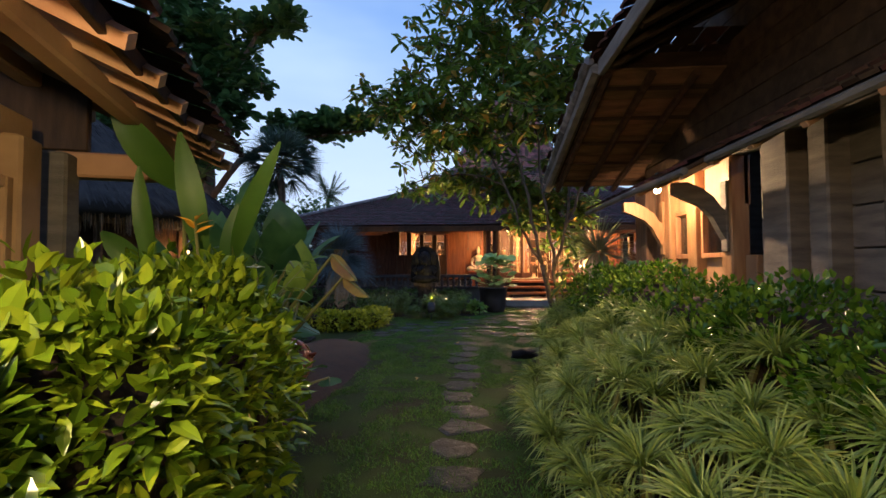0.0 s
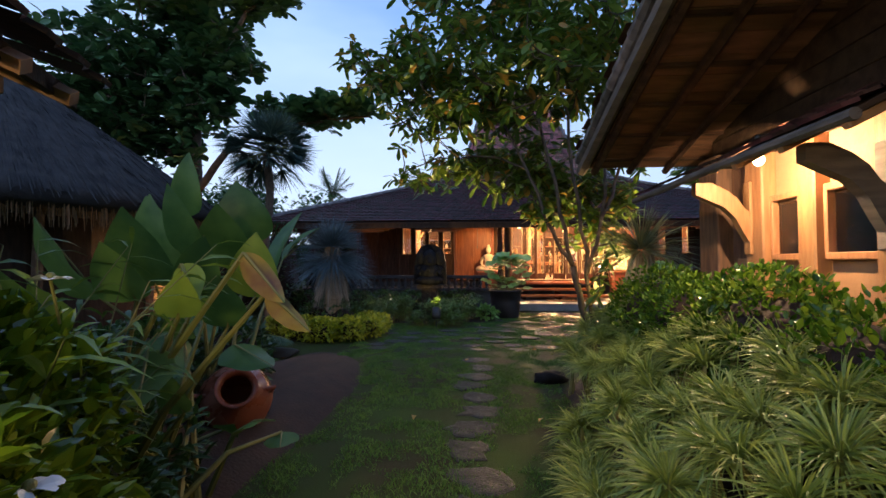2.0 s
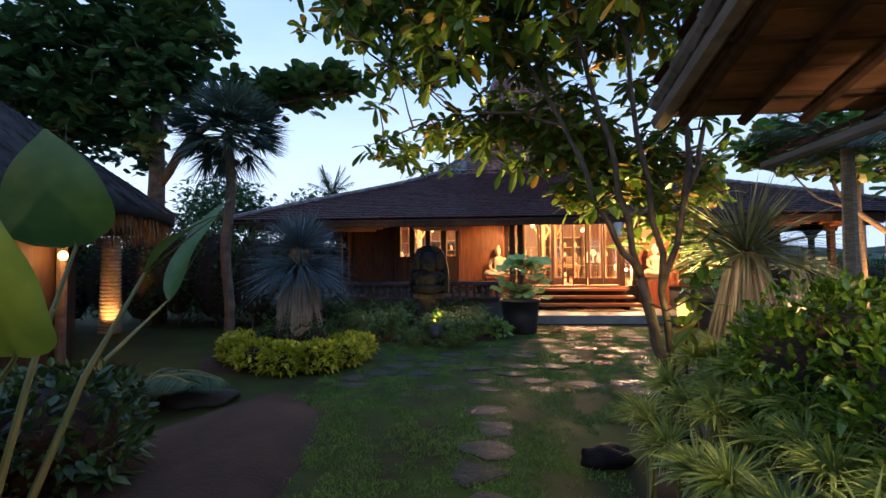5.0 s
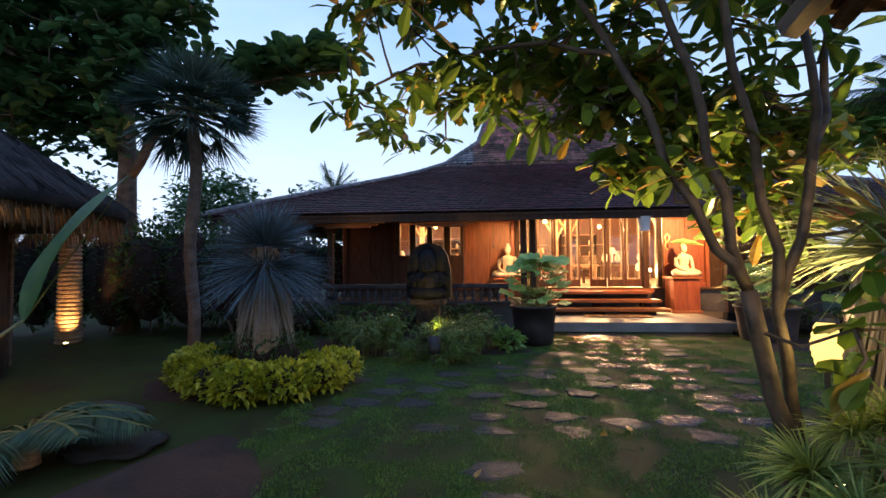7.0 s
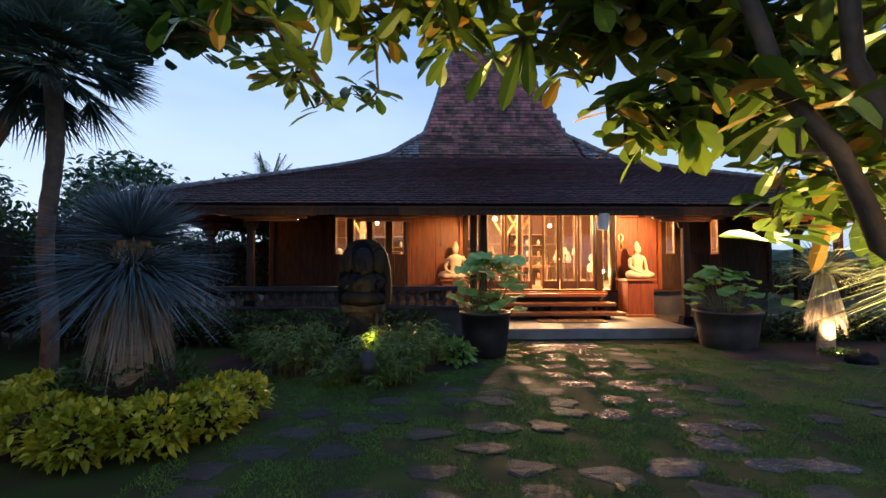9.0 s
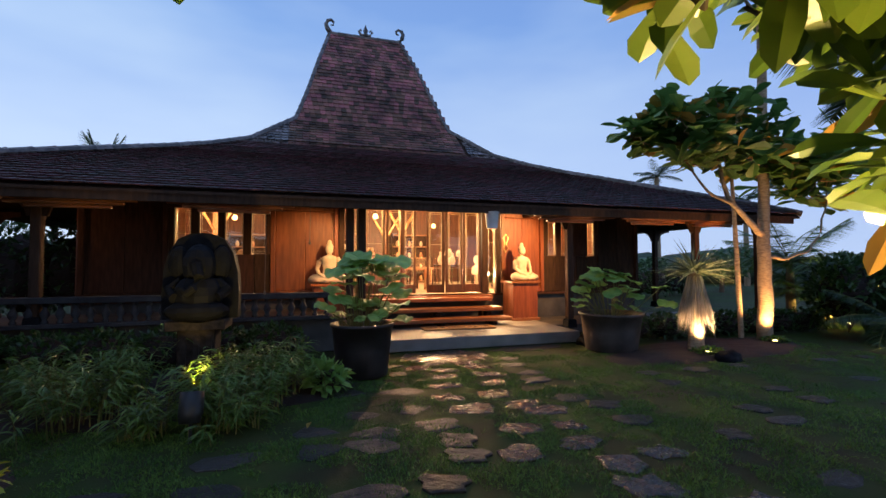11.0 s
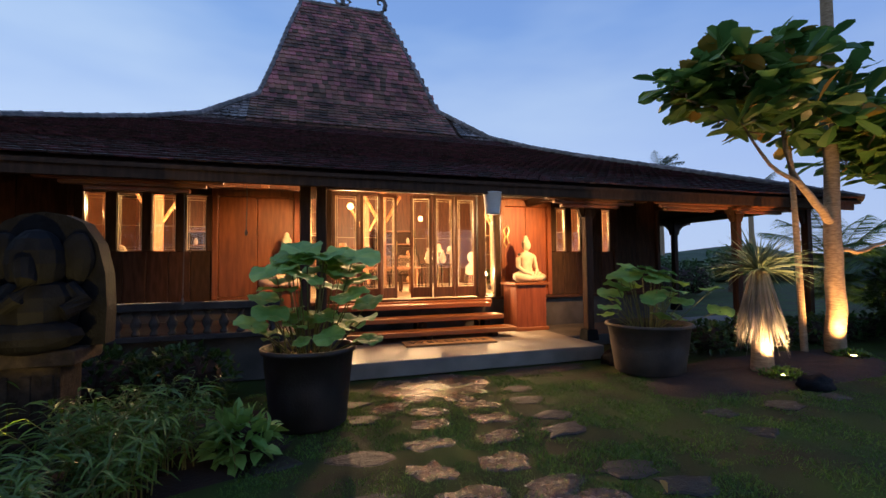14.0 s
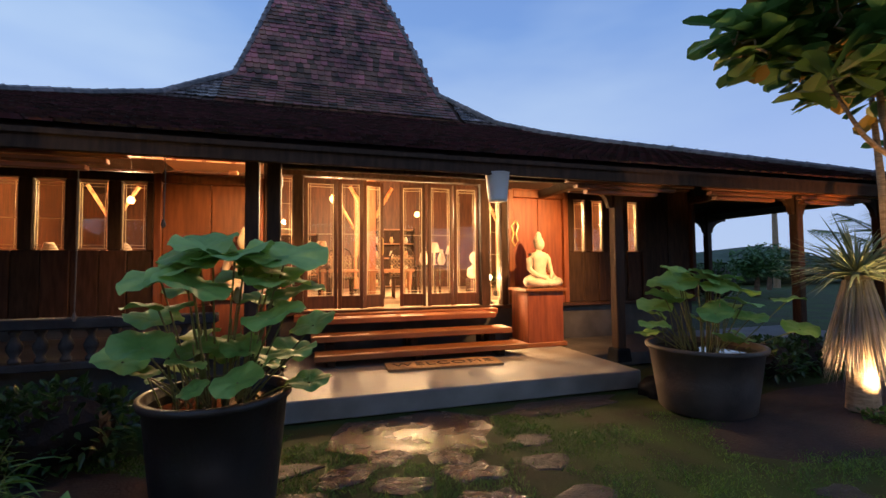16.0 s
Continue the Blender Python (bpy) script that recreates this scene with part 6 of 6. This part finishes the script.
def frond_palm(name, label, x, y, z, r, fronds, trunk, material="palm_leaf", lift=0.5, lean=0.0, category="palm"):
    ob = thing(name, label, category, at(x, y))
    if trunk:
        part("trunk", Geo().tube([(0, 0, -0.05), (lean * 0.4, 0, z * 0.5), (lean, 0, z)], [trunk * 1.2, trunk, trunk * 0.8], 10), "palm_bark", ob)
    for k in range(fronds):
        a = k * 2.4 + rng.uniform(-0.2, 0.2)
        e0 = rng.uniform(0.1, 1.0) * lift
        n = 22
        t = np.linspace(0, 1, n)
        rad = r * t * math.cos(e0 * 0.8)
        hh = z + r * (math.sin(e0 * 1.2) * t - 0.55 * t ** 2 * (1.2 - e0))
        c = np.stack([lean + rad * math.cos(a), rad * math.sin(a), hh], 1)
        fr = part("frond", Geo().tube([tuple(p) for p in c[::3]], 0.012, 5, False), "stem", ob)
        tang = np.gradient(c, axis=0)
        tang /= np.linalg.norm(tang, axis=1, keepdims=True)
        side = np.cross(tang, [0, 0, 1.0])
        g = Geo()
        for s in (-1, 1):
            ln = r * 0.34 * np.sin(np.pi * np.clip(t * 0.9 + 0.08, 0, 1)) ** 0.6
            for off in (0, 0.5):
                cc = c + tang * off * r / n
                g.blades(cc[1:], (side * s + tang * 0.55 + np.array([0, 0, -0.1]))[1:], ln[1:], r * 0.022, 0.35, *SPIKE, 0.2)
        tagged(part("leaflet_fringe", g, material, fr), kind="stuff")
    return ob


frond_palm("coconut_palm", "distant coconut palm above the roof", -12.5, 40.0, 7.5, 2.2, 14, 0.2, lift=1.5)
frond_palm("coconut_palm", "distant coconut palm beyond the veranda", 23.0, 33.0, 7.6, 1.6, 13, 0.18, lift=0.9)
frond_palm("coconut_palm", "distant coconut palm beyond the garden", 32.0, 34.0, 6.4, 2.2, 12, 0.18, lift=0.9)
frond_palm("garden_palm", "green palm beside the lit tree", 13.0, 16.8, 1.6, 1.7, 14, 0.11, "fern_leaf", 0.9)
frond_palm("garden_palm", "green palm behind the yucca", 4.7, 9.6, 2.9, 1.05, 12, 0.08, "palm_leaf", 0.8)
frond_palm("cycad", "low cycad lit yellow-green from below", 13.6, 16.2, 0.45, 1.6, 15, 0.14, "fern_leaf", 0.8, category="cycad")
frond_palm("cycad", "low dark cycad in the corner bed", 11.9, 13.9, 0.4, 1.3, 14, 0.12, "palm_leaf", 0.8, category="cycad")
frond_palm("cycad", "low fern-like cycad by the hut", -3.35, 8.35, 0.25, 0.9, 12, 0.08, "palm_leaf", 0.5, category="cycad")
lt = thing("ringed_trunk", "palm trunk with ring scars lit warm from below", "palm trunk", at(-8.3, 13.4))
for k in range(26):
    part("trunk_ring", Geo().lathe([(0.20 - 0.002 * k, 0), (0.235 - 0.002 * k, 0.025), (0.235 - 0.002 * k, 0.07), (0.19 - 0.002 * k, 0.085)], (0, 0, 0.085 * k), 16), "palm_bark", lt)

# hedges and shrubs near the big house
shrub("dark_hedge", "tall dark clipped hedge behind the lawn", [(-9.5 + 1.1 * k, 16.0, 1.1, 0.9, 0.8, 1.1) for k in range(4)] + [(-8.6, 17.2, 1.8, 1.4, 0.9, 1.0)], 6000, 0.14, 0.06, "dark_leaf")
shrub("dark_hedge", "dark leafy hedge behind the thatched hut", [(-11.5 + 1.0 * k, 14.6, 1.3, 0.85, 0.6, 1.35 + 0.2 * (k % 2)) for k in range(7)] + [(-14.0 + 1.1 * k, 12.6 + 0.2 * k, 1.6, 0.95, 0.7, 1.6) for k in range(3)], 7600, 0.14, 0.06, "dark_leaf")
shrub("dark_hedge", "dark tall hedge beyond the west veranda", [(-13.5 + 1.25 * k, 22.6, 1.4, 1.1, 0.8, 1.35 + 0.25 * (k % 2)) for k in range(7)], 5200, 0.18, 0.08, "dark_leaf")
shrub("veranda_shrub", "dark green shrubs below the balustrade", [(-5.4 + 0.75 * k, 15.0, 0.3, 0.5, 0.42, 0.36) for k in range(8)], 4200, 0.10, 0.045, "dark_leaf")
shrub("veranda_shrub", "dark low shrubs along the east veranda", [(6.9 + 0.8 * k, 15.6, 0.22, 0.5, 0.4, 0.3) for k in range(7)], 3200, 0.10, 0.045, "dark_leaf")
shrub("dark_hedge", "dark leafy hedge beyond the east veranda", [(8.2 + 1.2 * k, 24.8 + 0.2 * k, 0.75, 1.0, 0.7, 0.8 + 0.15 * (k % 2)) for k in range(10)], 5200, 0.16, 0.07, "dark_leaf")
shrub("corner_shrub", "tall leafy shrub in the dark corner", [(12.3, 15.0, 0.9, 0.9, 0.7, 0.9), (13.6, 14.6, 1.2, 0.9, 0.7, 1.2), (14.6, 13.6, 1.0, 1.0, 1.0, 1.1)], 4200, 0.2, 0.08, "dark_leaf")
shrub("ground_cover", "low leafy ground cover lit at the trunk foot", [(7.05, 13.85, 0.03, 0.32, 0.25, 0.1), (9.3, 14.4, 0.03, 0.32, 0.2, 0.1)], 700, 0.06, 0.03, "fern_leaf")


def bamboo_grass(x, y, h, n, label):
    ob = thing("bamboo_grass", label, "bamboo grass", at(x, y), "bamboo grass round the statue")
    g, pts, ways = Geo(), [], []
    for k in range(n):
        a, lean = rng.uniform(0, math.tau), rng.uniform(0.1, 0.55)
        hh = h * rng.uniform(0.65, 1.05)
        b = rng.normal(0, 0.14, 2)
        line = [(b[0] + lean * hh * t * t * math.cos(a), b[1] + lean * hh * t * t * math.sin(a), hh * t * (1 - 0.15 * t)) for t in (0, 0.25, 0.5, 0.75, 1.0)]
        g.tube(line, [0.006, 0.005, 0.004, 0.003, 0.002], 4, False)
        for t in np.linspace(0.25, 1.0, 18):
            i = min(3, int(t * 4))
            q = Vector(line[i]).lerp(Vector(line[i + 1]), t * 4 - i)
            pts.append(tuple(q))
            w = rng.normal(0, 1, 3)
            ways.append((w[0] + math.cos(a), w[1] + math.sin(a), abs(w[2]) * 0.4 + 0.15))
    part("cane_cluster", g, "stem", ob)
    part("foliage", Geo().blades(pts, ways, rng.uniform(0.12, 0.22, len(pts)), 0.02, 0.5, *LANCE), "fern_leaf", ob)


for x, y, h, n in ((-1.75, 12.75, 0.72, 34), (-1.5, 13.2, 0.85, 34), (-2.1, 13.3, 0.75, 30), (-0.1, 12.9, 0.8, 34), (0.15, 13.3, 0.75, 34), (-0.35, 13.3, 0.7, 26), (-0.98, 12.3, 0.4, 22), (-0.2, 12.3, 0.36, 20), (-2.6, 13.6, 0.6, 26), (-0.46, 12.36, 0.8, 14), (-0.70, 12.38, 0.75, 14), (-0.57, 12.52, 0.7, 14)):
    bamboo_grass(x, y, h, n, "feathery bright green bamboo grass clump")
shrub("leafy_plant", "low broad-leaved plant by the black pot", [(0.62, 13.35, 0.16, 0.22, 0.2, 0.18)], 130, 0.16, 0.09, "lotus_leaf")

bamboo_grass(-1.15, 3.0, 1.75, 30, "tall feathery dark green shrub behind the hedge")
# statue in the bed
ps = thing("carved_pedestal", "weathered carved stone pedestal with a square cap", "pedestal", at(-0.92, 13.8, -0.06))
part("shaft", Geo().box((0, 0, 0.42), (0.42, 0.36, 0.84)), "carved_stone", ps)
for x in (-0.14, 0, 0.14):
    part("flute", Geo().box((x, -0.185, 0.42), (0.07, 0.03, 0.7)), "carved_stone", ps)
part("cap", Geo().box((0, 0, 0.90), (0.66, 0.5, 0.12)), "carved_stone", ps)
part("foot", Geo().box((0, 0, 0.08), (0.6, 0.48, 0.16)), "carved_stone", ps)
g = Geo()
arch = [(-0.54, 0), (0.54, 0), (0.55, 0.3), (0.53, 0.55), (0.46, 0.78), (0.33, 0.94), (0.17, 1.0), (0, 1.02), (-0.17, 1.0), (-0.33, 0.94), (-0.46, 0.78), (-0.53, 0.55), (-0.55, 0.3)]
g.prism([(x, z) for x, z in arch], 0.22, Matrix.Translation((0, 0.12, 0)))
g.blob((0, -0.08, 0.62), (0.24, 0.22, 0.26), 3, 0.05).blob((0, -0.08, 0.28), (0.36, 0.26, 0.26), 4, 0.08).blob((0, -0.2, 0.10), (0.46, 0.2, 0.13), 5, 0.08)
g.tube([(0.0, -0.26, 0.62), (0.05, -0.33, 0.5), (0.0, -0.36, 0.38), (-0.1, -0.34, 0.32), (-0.16, -0.3, 0.36)], [0.09, 0.075, 0.06, 0.05, 0.035], 10)
for s in (-1, 1):
    g.blob((s * 0.3, -0.02, 0.66), (0.15, 0.06, 0.2), 6 + s, 0.08)
    g.tube([(s * 0.26, -0.06, 0.42), (s * 0.4, -0.12, 0.34), (s * 0.3, -0.25, 0.26)], [0.08, 0.075, 0.06], 10)
solid("stone_statue", g, "lava_stone", "black volcanic stone statue with an arched back", "statue", at(-0.92, 13.8, 0.90) @ Matrix.Diagonal((0.8, 0.9, 1.06, 1)), smooth=False)
for x, y, turn in ((-0.58, 12.02, 0),):
    sl2 = thing("garden_spotlight", "black cylinder garden spotlight on a spike, lit", "spotlight", at(x, y, 0.1))
    part("spike", Geo().tube([(0, 0, -0.1), (0, 0, 0.12)], 0.015, 6), "black_metal", sl2)
    part("housing", Geo().tube([(0, -0.03, 0.08), (0, 0.0, 0.16), (0, 0.06, 0.33), (0, 0.058, 0.335), (0, 0.05, 0.29)], [0.085, 0.1, 0.1, 0.088, 0.085], 16), "black_metal", sl2, smooth=True)
    part("lens", Geo().tube([(0, 0.055, 0.30), (0, 0.056, 0.305)], 0.07, 16), "lens_yellow", sl2)
for x, y in ((6.92, 13.72), (9.1, 14.25), (13.3, 15.6), (-7.95, 13.0), (2.6, 8.45)):
    u = thing("ground_uplight", "small round ground uplight, lit", "uplight", at(x, y, 0.02), "uplights")
    part("housing", Geo().lathe([(0.05, -0.03), (0.06, 0.04), (0.06, 0.06), (0.045, 0.062)], sides=14), "black_metal", u)
    part("lens", Geo().lathe([(0.04, 0.064), (0.042, 0.068), (0.02, 0.07)], sides=14), "lens_yellow", u)
lan = thing("garden_lantern", "small ribbed yellow globe lantern, lit, on a thin stake", "lantern", at(1.86, 7.40, 0))
part("stake", Geo().tube([(0, 0, -0.03), (0, 0, 1.07)], 0.012, 8), "black_metal", lan)
part("shade", Geo().lathe([(0.03, 1.06)] + [((0.04 + 0.02 * math.sin(math.pi * k / 12)) * (1.0 if k % 2 else 0.92), 1.07 + 0.2 * k / 12) for k in range(13)] + [(0.03, 1.28)], sides=20), "lantern_paper", lan, smooth=True).visible_shadow = False
part("cap", Geo().lathe([(0.05, 1.28), (0.045, 1.30), (0.01, 1.32)], sides=14), "black_metal", lan)

# lotus pots


def lotus_pot(label, x, y, r, h, material, leaves, seed):
    ob = thing("lotus_pot", label, "plant pot", at(x, y), "lotus pots")
    part("tub", Geo().lathe([(r * 0.78, 0), (r * 0.82, 0.02), (r * 0.90, h * 0.5), (r * 0.97, h * 0.93), (r * 1.03, h * 0.94), (r * 1.04, h), (r * 0.94, h), (r * 0.92, h * 0.9)], sides=40), material, ob, smooth=True)
    part("water", Geo().lathe([(r * 0.92, h - 0.06), (r * 0.5, h - 0.058), (0.01, h - 0.058)], sides=32), "water", ob)
    lo = thing("lotus_plant", "lotus with round wavy blue-green leaves", "lotus", at(x, y, h - 0.06), "lotus plants")
    lr = np.random.default_rng(seed)
    for dx, dy, dz, rad in leaves:
        rad, dz = rad * 1.05, dz * 1.04
        geo, sides = Geo(), 34
        tilt = Matrix.Translation((dx, dy, dz)) @ Matrix.Rotation(lr.uniform(-0.05, 0.42), 4, 'X') @ Matrix.Rotation(lr.uniform(-0.4, 0.4), 4, 'Y') @ Matrix.Rotation(lr.uniform(0, 6), 4, 'Z')
        ph = lr.uniform(0, 6)
        v = [tilt @ Vector((0, 0, -0.02))]
        for q in (0.35, 0.7, 1.0):
            for k in range(sides):
                a = k * math.tau / sides
                v.append(tilt @ Vector((rad * q * math.cos(a), rad * q * math.sin(a), 0.03 * q + q * q * rad * (0.10 * math.sin(3 * a + ph) + 0.06 * math.sin(8 * a + 2 * ph)) - 0.02 * q ** 3)))
        f = [(0, 1 + k, 1 + (k + 1) % sides) for k in range(sides)]
        f += [(1 + i * sides + k, 1 + (i + 1) * sides + k, 1 + (i + 1) * sides + (k + 1) % sides, 1 + i * sides + (k + 1) % sides) for i in (0, 1) for k in range(sides)]
        geo.add([tuple(p) for p in v], f)
        lf = part("leaf_blade", geo, "lotus_leaf", lo, smooth=True)
        part("leaf_stalk", Geo().tube([(dx * 0.3, dy * 0.3, -0.05), (dx * 0.75, dy * 0.75, dz * 0.6), (dx, dy, dz - 0.01)], 0.006, 5), "stem", lo)
    for k in range(16):
        a, q = lr.uniform(0, 6.28), lr.uniform(0.1, 0.7) * r
        part("reed", Geo().tube([(q * math.cos(a), q * math.sin(a), -0.05), (q * 1.3 * math.cos(a), q * 1.3 * math.sin(a), lr.uniform(0.2, 0.55))], 0.005, 5), "stem", lo)
    for dx, dz in ((-0.2, 0.7), (0.1, 0.62)):
        part("bud_stalk", Geo().tube([(dx * 0.4, 0, -0.05), (dx, 0.05, dz)], 0.005, 5), "stem", lo)
        part("bud", Geo().lathe([(0.01, 0), (0.035, 0.03), (0.03, 0.07), (0.005, 0.1)], (dx, 0.05, dz), 10), "pale_stone", lo, "pale lotus bud", smooth=True)


def dome(n, cx, rx, top, r0, r1, seed):
    """Leaves spread over a loose dome above a pot, the widest near its top."""
    dr, out = np.random.default_rng(seed), []
    for k in range(n):
        e = (k + 0.5) / n
        a = k * 2.4 + dr.uniform(-0.3, 0.3)
        w = rx * math.cos(e * 1.35) * dr.uniform(0.75, 1.0)
        out.append((cx + w * math.cos(a), w * 0.7 * math.sin(a) - 0.05, 0.08 + (top - 0.08) * math.sin(e * 1.45) * dr.uniform(0.88, 1.03), r0 + (r1 - r0) * e * dr.uniform(0.7, 1.0)))
    return out


lotus_pot("black glazed round pot holding lotus and water", 1.12, 14.1, 0.44, 0.74, "black_pot", dome(14, 0.0, 0.5, 0.36, 0.08, 0.15, 8) + dome(27, 0.06, 0.66, 0.96, 0.13, 0.27, 3) + [(0.42, -0.1, 0.9, 0.26), (-0.02, -0.12, 0.92, 0.24)], 3)
lotus_pot("wide grey-brown clay pot holding lotus", 5.75, 14.75, 0.56, 0.68, "grey_pot", dome(22, -0.12, 0.72, 0.82, 0.14, 0.21, 5) + [(0.95, -0.2, 0.5, 0.16), (1.05, -0.25, 0.2, 0.17)], 5)

# ---- distance ----
g = Geo()
for k in range(90):
    a = rng.uniform(-1.25, 1.25) + math.pi / 2
    dd = rng.uniform(60, 130)
    h = rng.uniform(1.5, 3.6)
    g.blob((dd * math.cos(a), dd * math.sin(a), h * 0.5), (rng.uniform(4, 11), rng.uniform(4, 8), h), k, 0.5, 7, 10)
tagged(solid("far_woods", g, "hill", "dark distant line of trees and bushes", "woods"), kind="stuff")


def far_tree(x, y, h, r, label):
    ob = thing("garden_tree", label, "tree", at(x, y))
    part("trunk", Geo().tube([(0, 0, -0.1), (0.1, 0, h * 0.5), (0, 0, h * 0.9)], [0.16, 0.12, 0.06], 8), "bark", ob)
    p = cloud([(0, 0, h, r, r, r * 0.7), (-r * 0.5, 0, h * 0.85, r * 0.7, r * 0.7, r * 0.5), (r * 0.6, 0, h * 0.8, r * 0.6, r * 0.6, r * 0.45)], 1500, 0.4)
    d = sphere_ways(len(p), -0.4, 0.9)
    part("crown", Geo().blades(p, d, rng.uniform(0.2, 0.4, len(p)), 0.14, 0.3, *LANCE), "canopy_leaf", ob)


for x, y, h, r in ((-10.5, 22, 4.2, 1.8), (-13.0, 25, 4.6, 2.2), (-16, 21, 4.0, 2.0), (-8.8, 27, 4.4, 1.8), (-19, 17, 5.0, 2.6), (-15, 11, 6.0, 3.0), (-13.5, 15.5, 6.5, 2.8), (20, 30, 1.3, 1.1), (24, 29, 1.5, 1.3), (30, 33, 1.8, 1.6), (20, 13, 3.6, 2.0), (-7, -4, 4, 2), (7, -6, 5, 2.5)):
    far_tree(x, y, h, r, "leafy dark green tree beyond the garden")

# ---- pieces laid last: flagstones, grass, fallen leaves ----


def stone_mesh(k):
    """A flat stone with an uneven outline, rounded rim and a worn top."""
    sr = np.random.default_rng(50 + k)
    sides = 12
    out = []
    for i in range(sides):
        a = (i + sr.uniform(-0.25, 0.25)) * math.tau / sides
        c, s = math.cos(a), math.sin(a)
        q = (abs(c) ** 3.2 + abs(s) ** 3.2) ** (-1 / 3.2) * sr.uniform(0.62, 1.10)
        out.append((q * c * 0.5, q * s * 0.5))
    v, f = [], []
    for scale, z in ((1.0, -0.03), (1.0, -0.004), (0.86, 0.004), (0.5, 0.006)):
        v += [(x * scale, y * scale, z + sr.uniform(-0.004, 0.004) * (z > 0)) for x, y in out]
    v.append((0, 0, 0.007))
    for r in range(3):
        f += [(r * sides + i, r * sides + (i + 1) % sides, (r + 1) * sides + (i + 1) % sides, (r + 1) * sides + i) for i in range(sides)]
    f += [(3 * sides + i, 3 * sides + (i + 1) % sides, 4 * sides) for i in range(sides)]
    return Geo().add(v, f).mesh("flagstone", M["wet_stone" if k < 4 else "damp_stone"])


STONES = [stone_mesh(k) for k in range(10)]
pave = thing("pavement", "wet brown stepping stones set in the lawn", "pavement", kind="structure")
laid = []


def lay(x, y, w, d, turn=0.0):
    k = len(laid)
    laid.append((x, y, w, d))
    shape = k % 4 if 1.9 < x < 3.35 and y > 9.5 else 4 + k % 6
    part("flagstone", STONES[shape], "", pave, at=at(x, y, -0.003, turn + 180 * (k % 2)) @ Matrix.Diagonal((w, d, 1, 1)))


for i in range(13):
    lay(0.36 + 0.07 * math.sin(i * 1.7), 2.6 + i * 0.46, 0.50 if i % 3 else 0.40, 0.43, rng.uniform(-9, 9))
for j in range(17):
    y = 8.55 + j * 0.42
    for i in range(9):
        x = -1.55 + i * 0.62 + 0.16 * math.sin(j * 1.1) + rng.uniform(-0.13, 0.13)
        if (x < -0.3 and y > 11.2) or (x < -0.9 and y < 9) or (x > 1.6 and y < 9.3) or y > 14.6 or (x < 0.6 and y > 12.4) or rng.uniform() < (0.08 if 1.9 < x < 3.3 else 0.3):
            continue
        lay(x, y + rng.uniform(-0.09, 0.09), rng.uniform(0.40, 0.60), rng.uniform(0.28, 0.40), rng.uniform(-16, 16))
for j in range(9):
    for i in range(7):
        x, y = 4.3 + i * 0.85 + rng.uniform(-0.12, 0.12), 9.4 + j * 0.52 + rng.uniform(-0.08, 0.08)
        if rng.uniform() < 0.5 or y > 13.4:
            continue
        lay(x, y, rng.uniform(0.34, 0.5), rng.uniform(0.24, 0.34), rng.uniform(-14, 14))
lay(2.66, 15.03, 1.62, 1.12, -6)
lay(1.95, 14.3, 0.5, 0.36, 10)
lay(4.3, 15.33, 1.7, 0.5, 4)

n = 330000
x = np.concatenate([rng.uniform(-2.2, 4.5, n), rng.uniform(4.5, 10, 70000)])
y = np.concatenate([rng.uniform(2.0, 15.3, n), rng.uniform(8.5, 14.8, 70000)])
keep, thin = np.ones(len(x), bool), rng.uniform(0, 1, len(x)) < 0.6
for sx, sy, w, d in laid:
    bare = thin if not 2.0 < sx < 3.3 else thin | (rng.uniform(0, 1, len(x)) < 0.8)
    keep &= ~((((x - sx) / (w * 0.45)) ** 2 + ((y - sy) / (d * 0.45)) ** 2 < rng.uniform(0.0, 0.95, len(x))) & bare)
keep &= ~((x < -1.35) & (y < 8.6)) & ~((x > 1.35) & (y < 8.3)) & ~((x < -1.9) & (y < 12))
x, y = x[keep], y[keep]
clump = np.array([noise.noise(Vector((a * 2.2, b * 2.2, 3))) + 0.6 * noise.noise(Vector((a * 6, b * 6, 5))) for a, b in zip(x, y)])
keep = clump + rng.uniform(-0.12, 0.12, len(x)) > -0.16
x, y, clump = x[keep], y[keep], clump[keep]
n = len(x)
w = rng.normal(0, 0.55, (n, 3))
w[:, 2] = 1.0
g = Geo().blades(np.stack([x, y, np.full(n, -0.012)], 1), w, (0.024 + 0.034 * np.clip(clump + 0.3, 0, 1)) * rng.uniform(0.7, 1.4, n), 0.007, 0.3, (0, 1), (1.0, 0.15), 0.2)
tagged(solid("lawn_grass", g, "grass", "short damp lawn grass", "grass"), kind="stuff")
for k in range(16):
    x, y = rng.uniform(-0.6, 3.4), rng.uniform(5.0, 13.0)
    f_ = solid("fallen_leaf", Geo().blades(np.zeros((1, 3)), np.array([[rng.normal(), rng.normal(), 0.15]]), 0.13, 0.05, 0.2, *OBO), "gold_leaf", "fallen yellow leaf lying on the lawn", "leaf", at(x, y, 0.035), "fallen leaves")
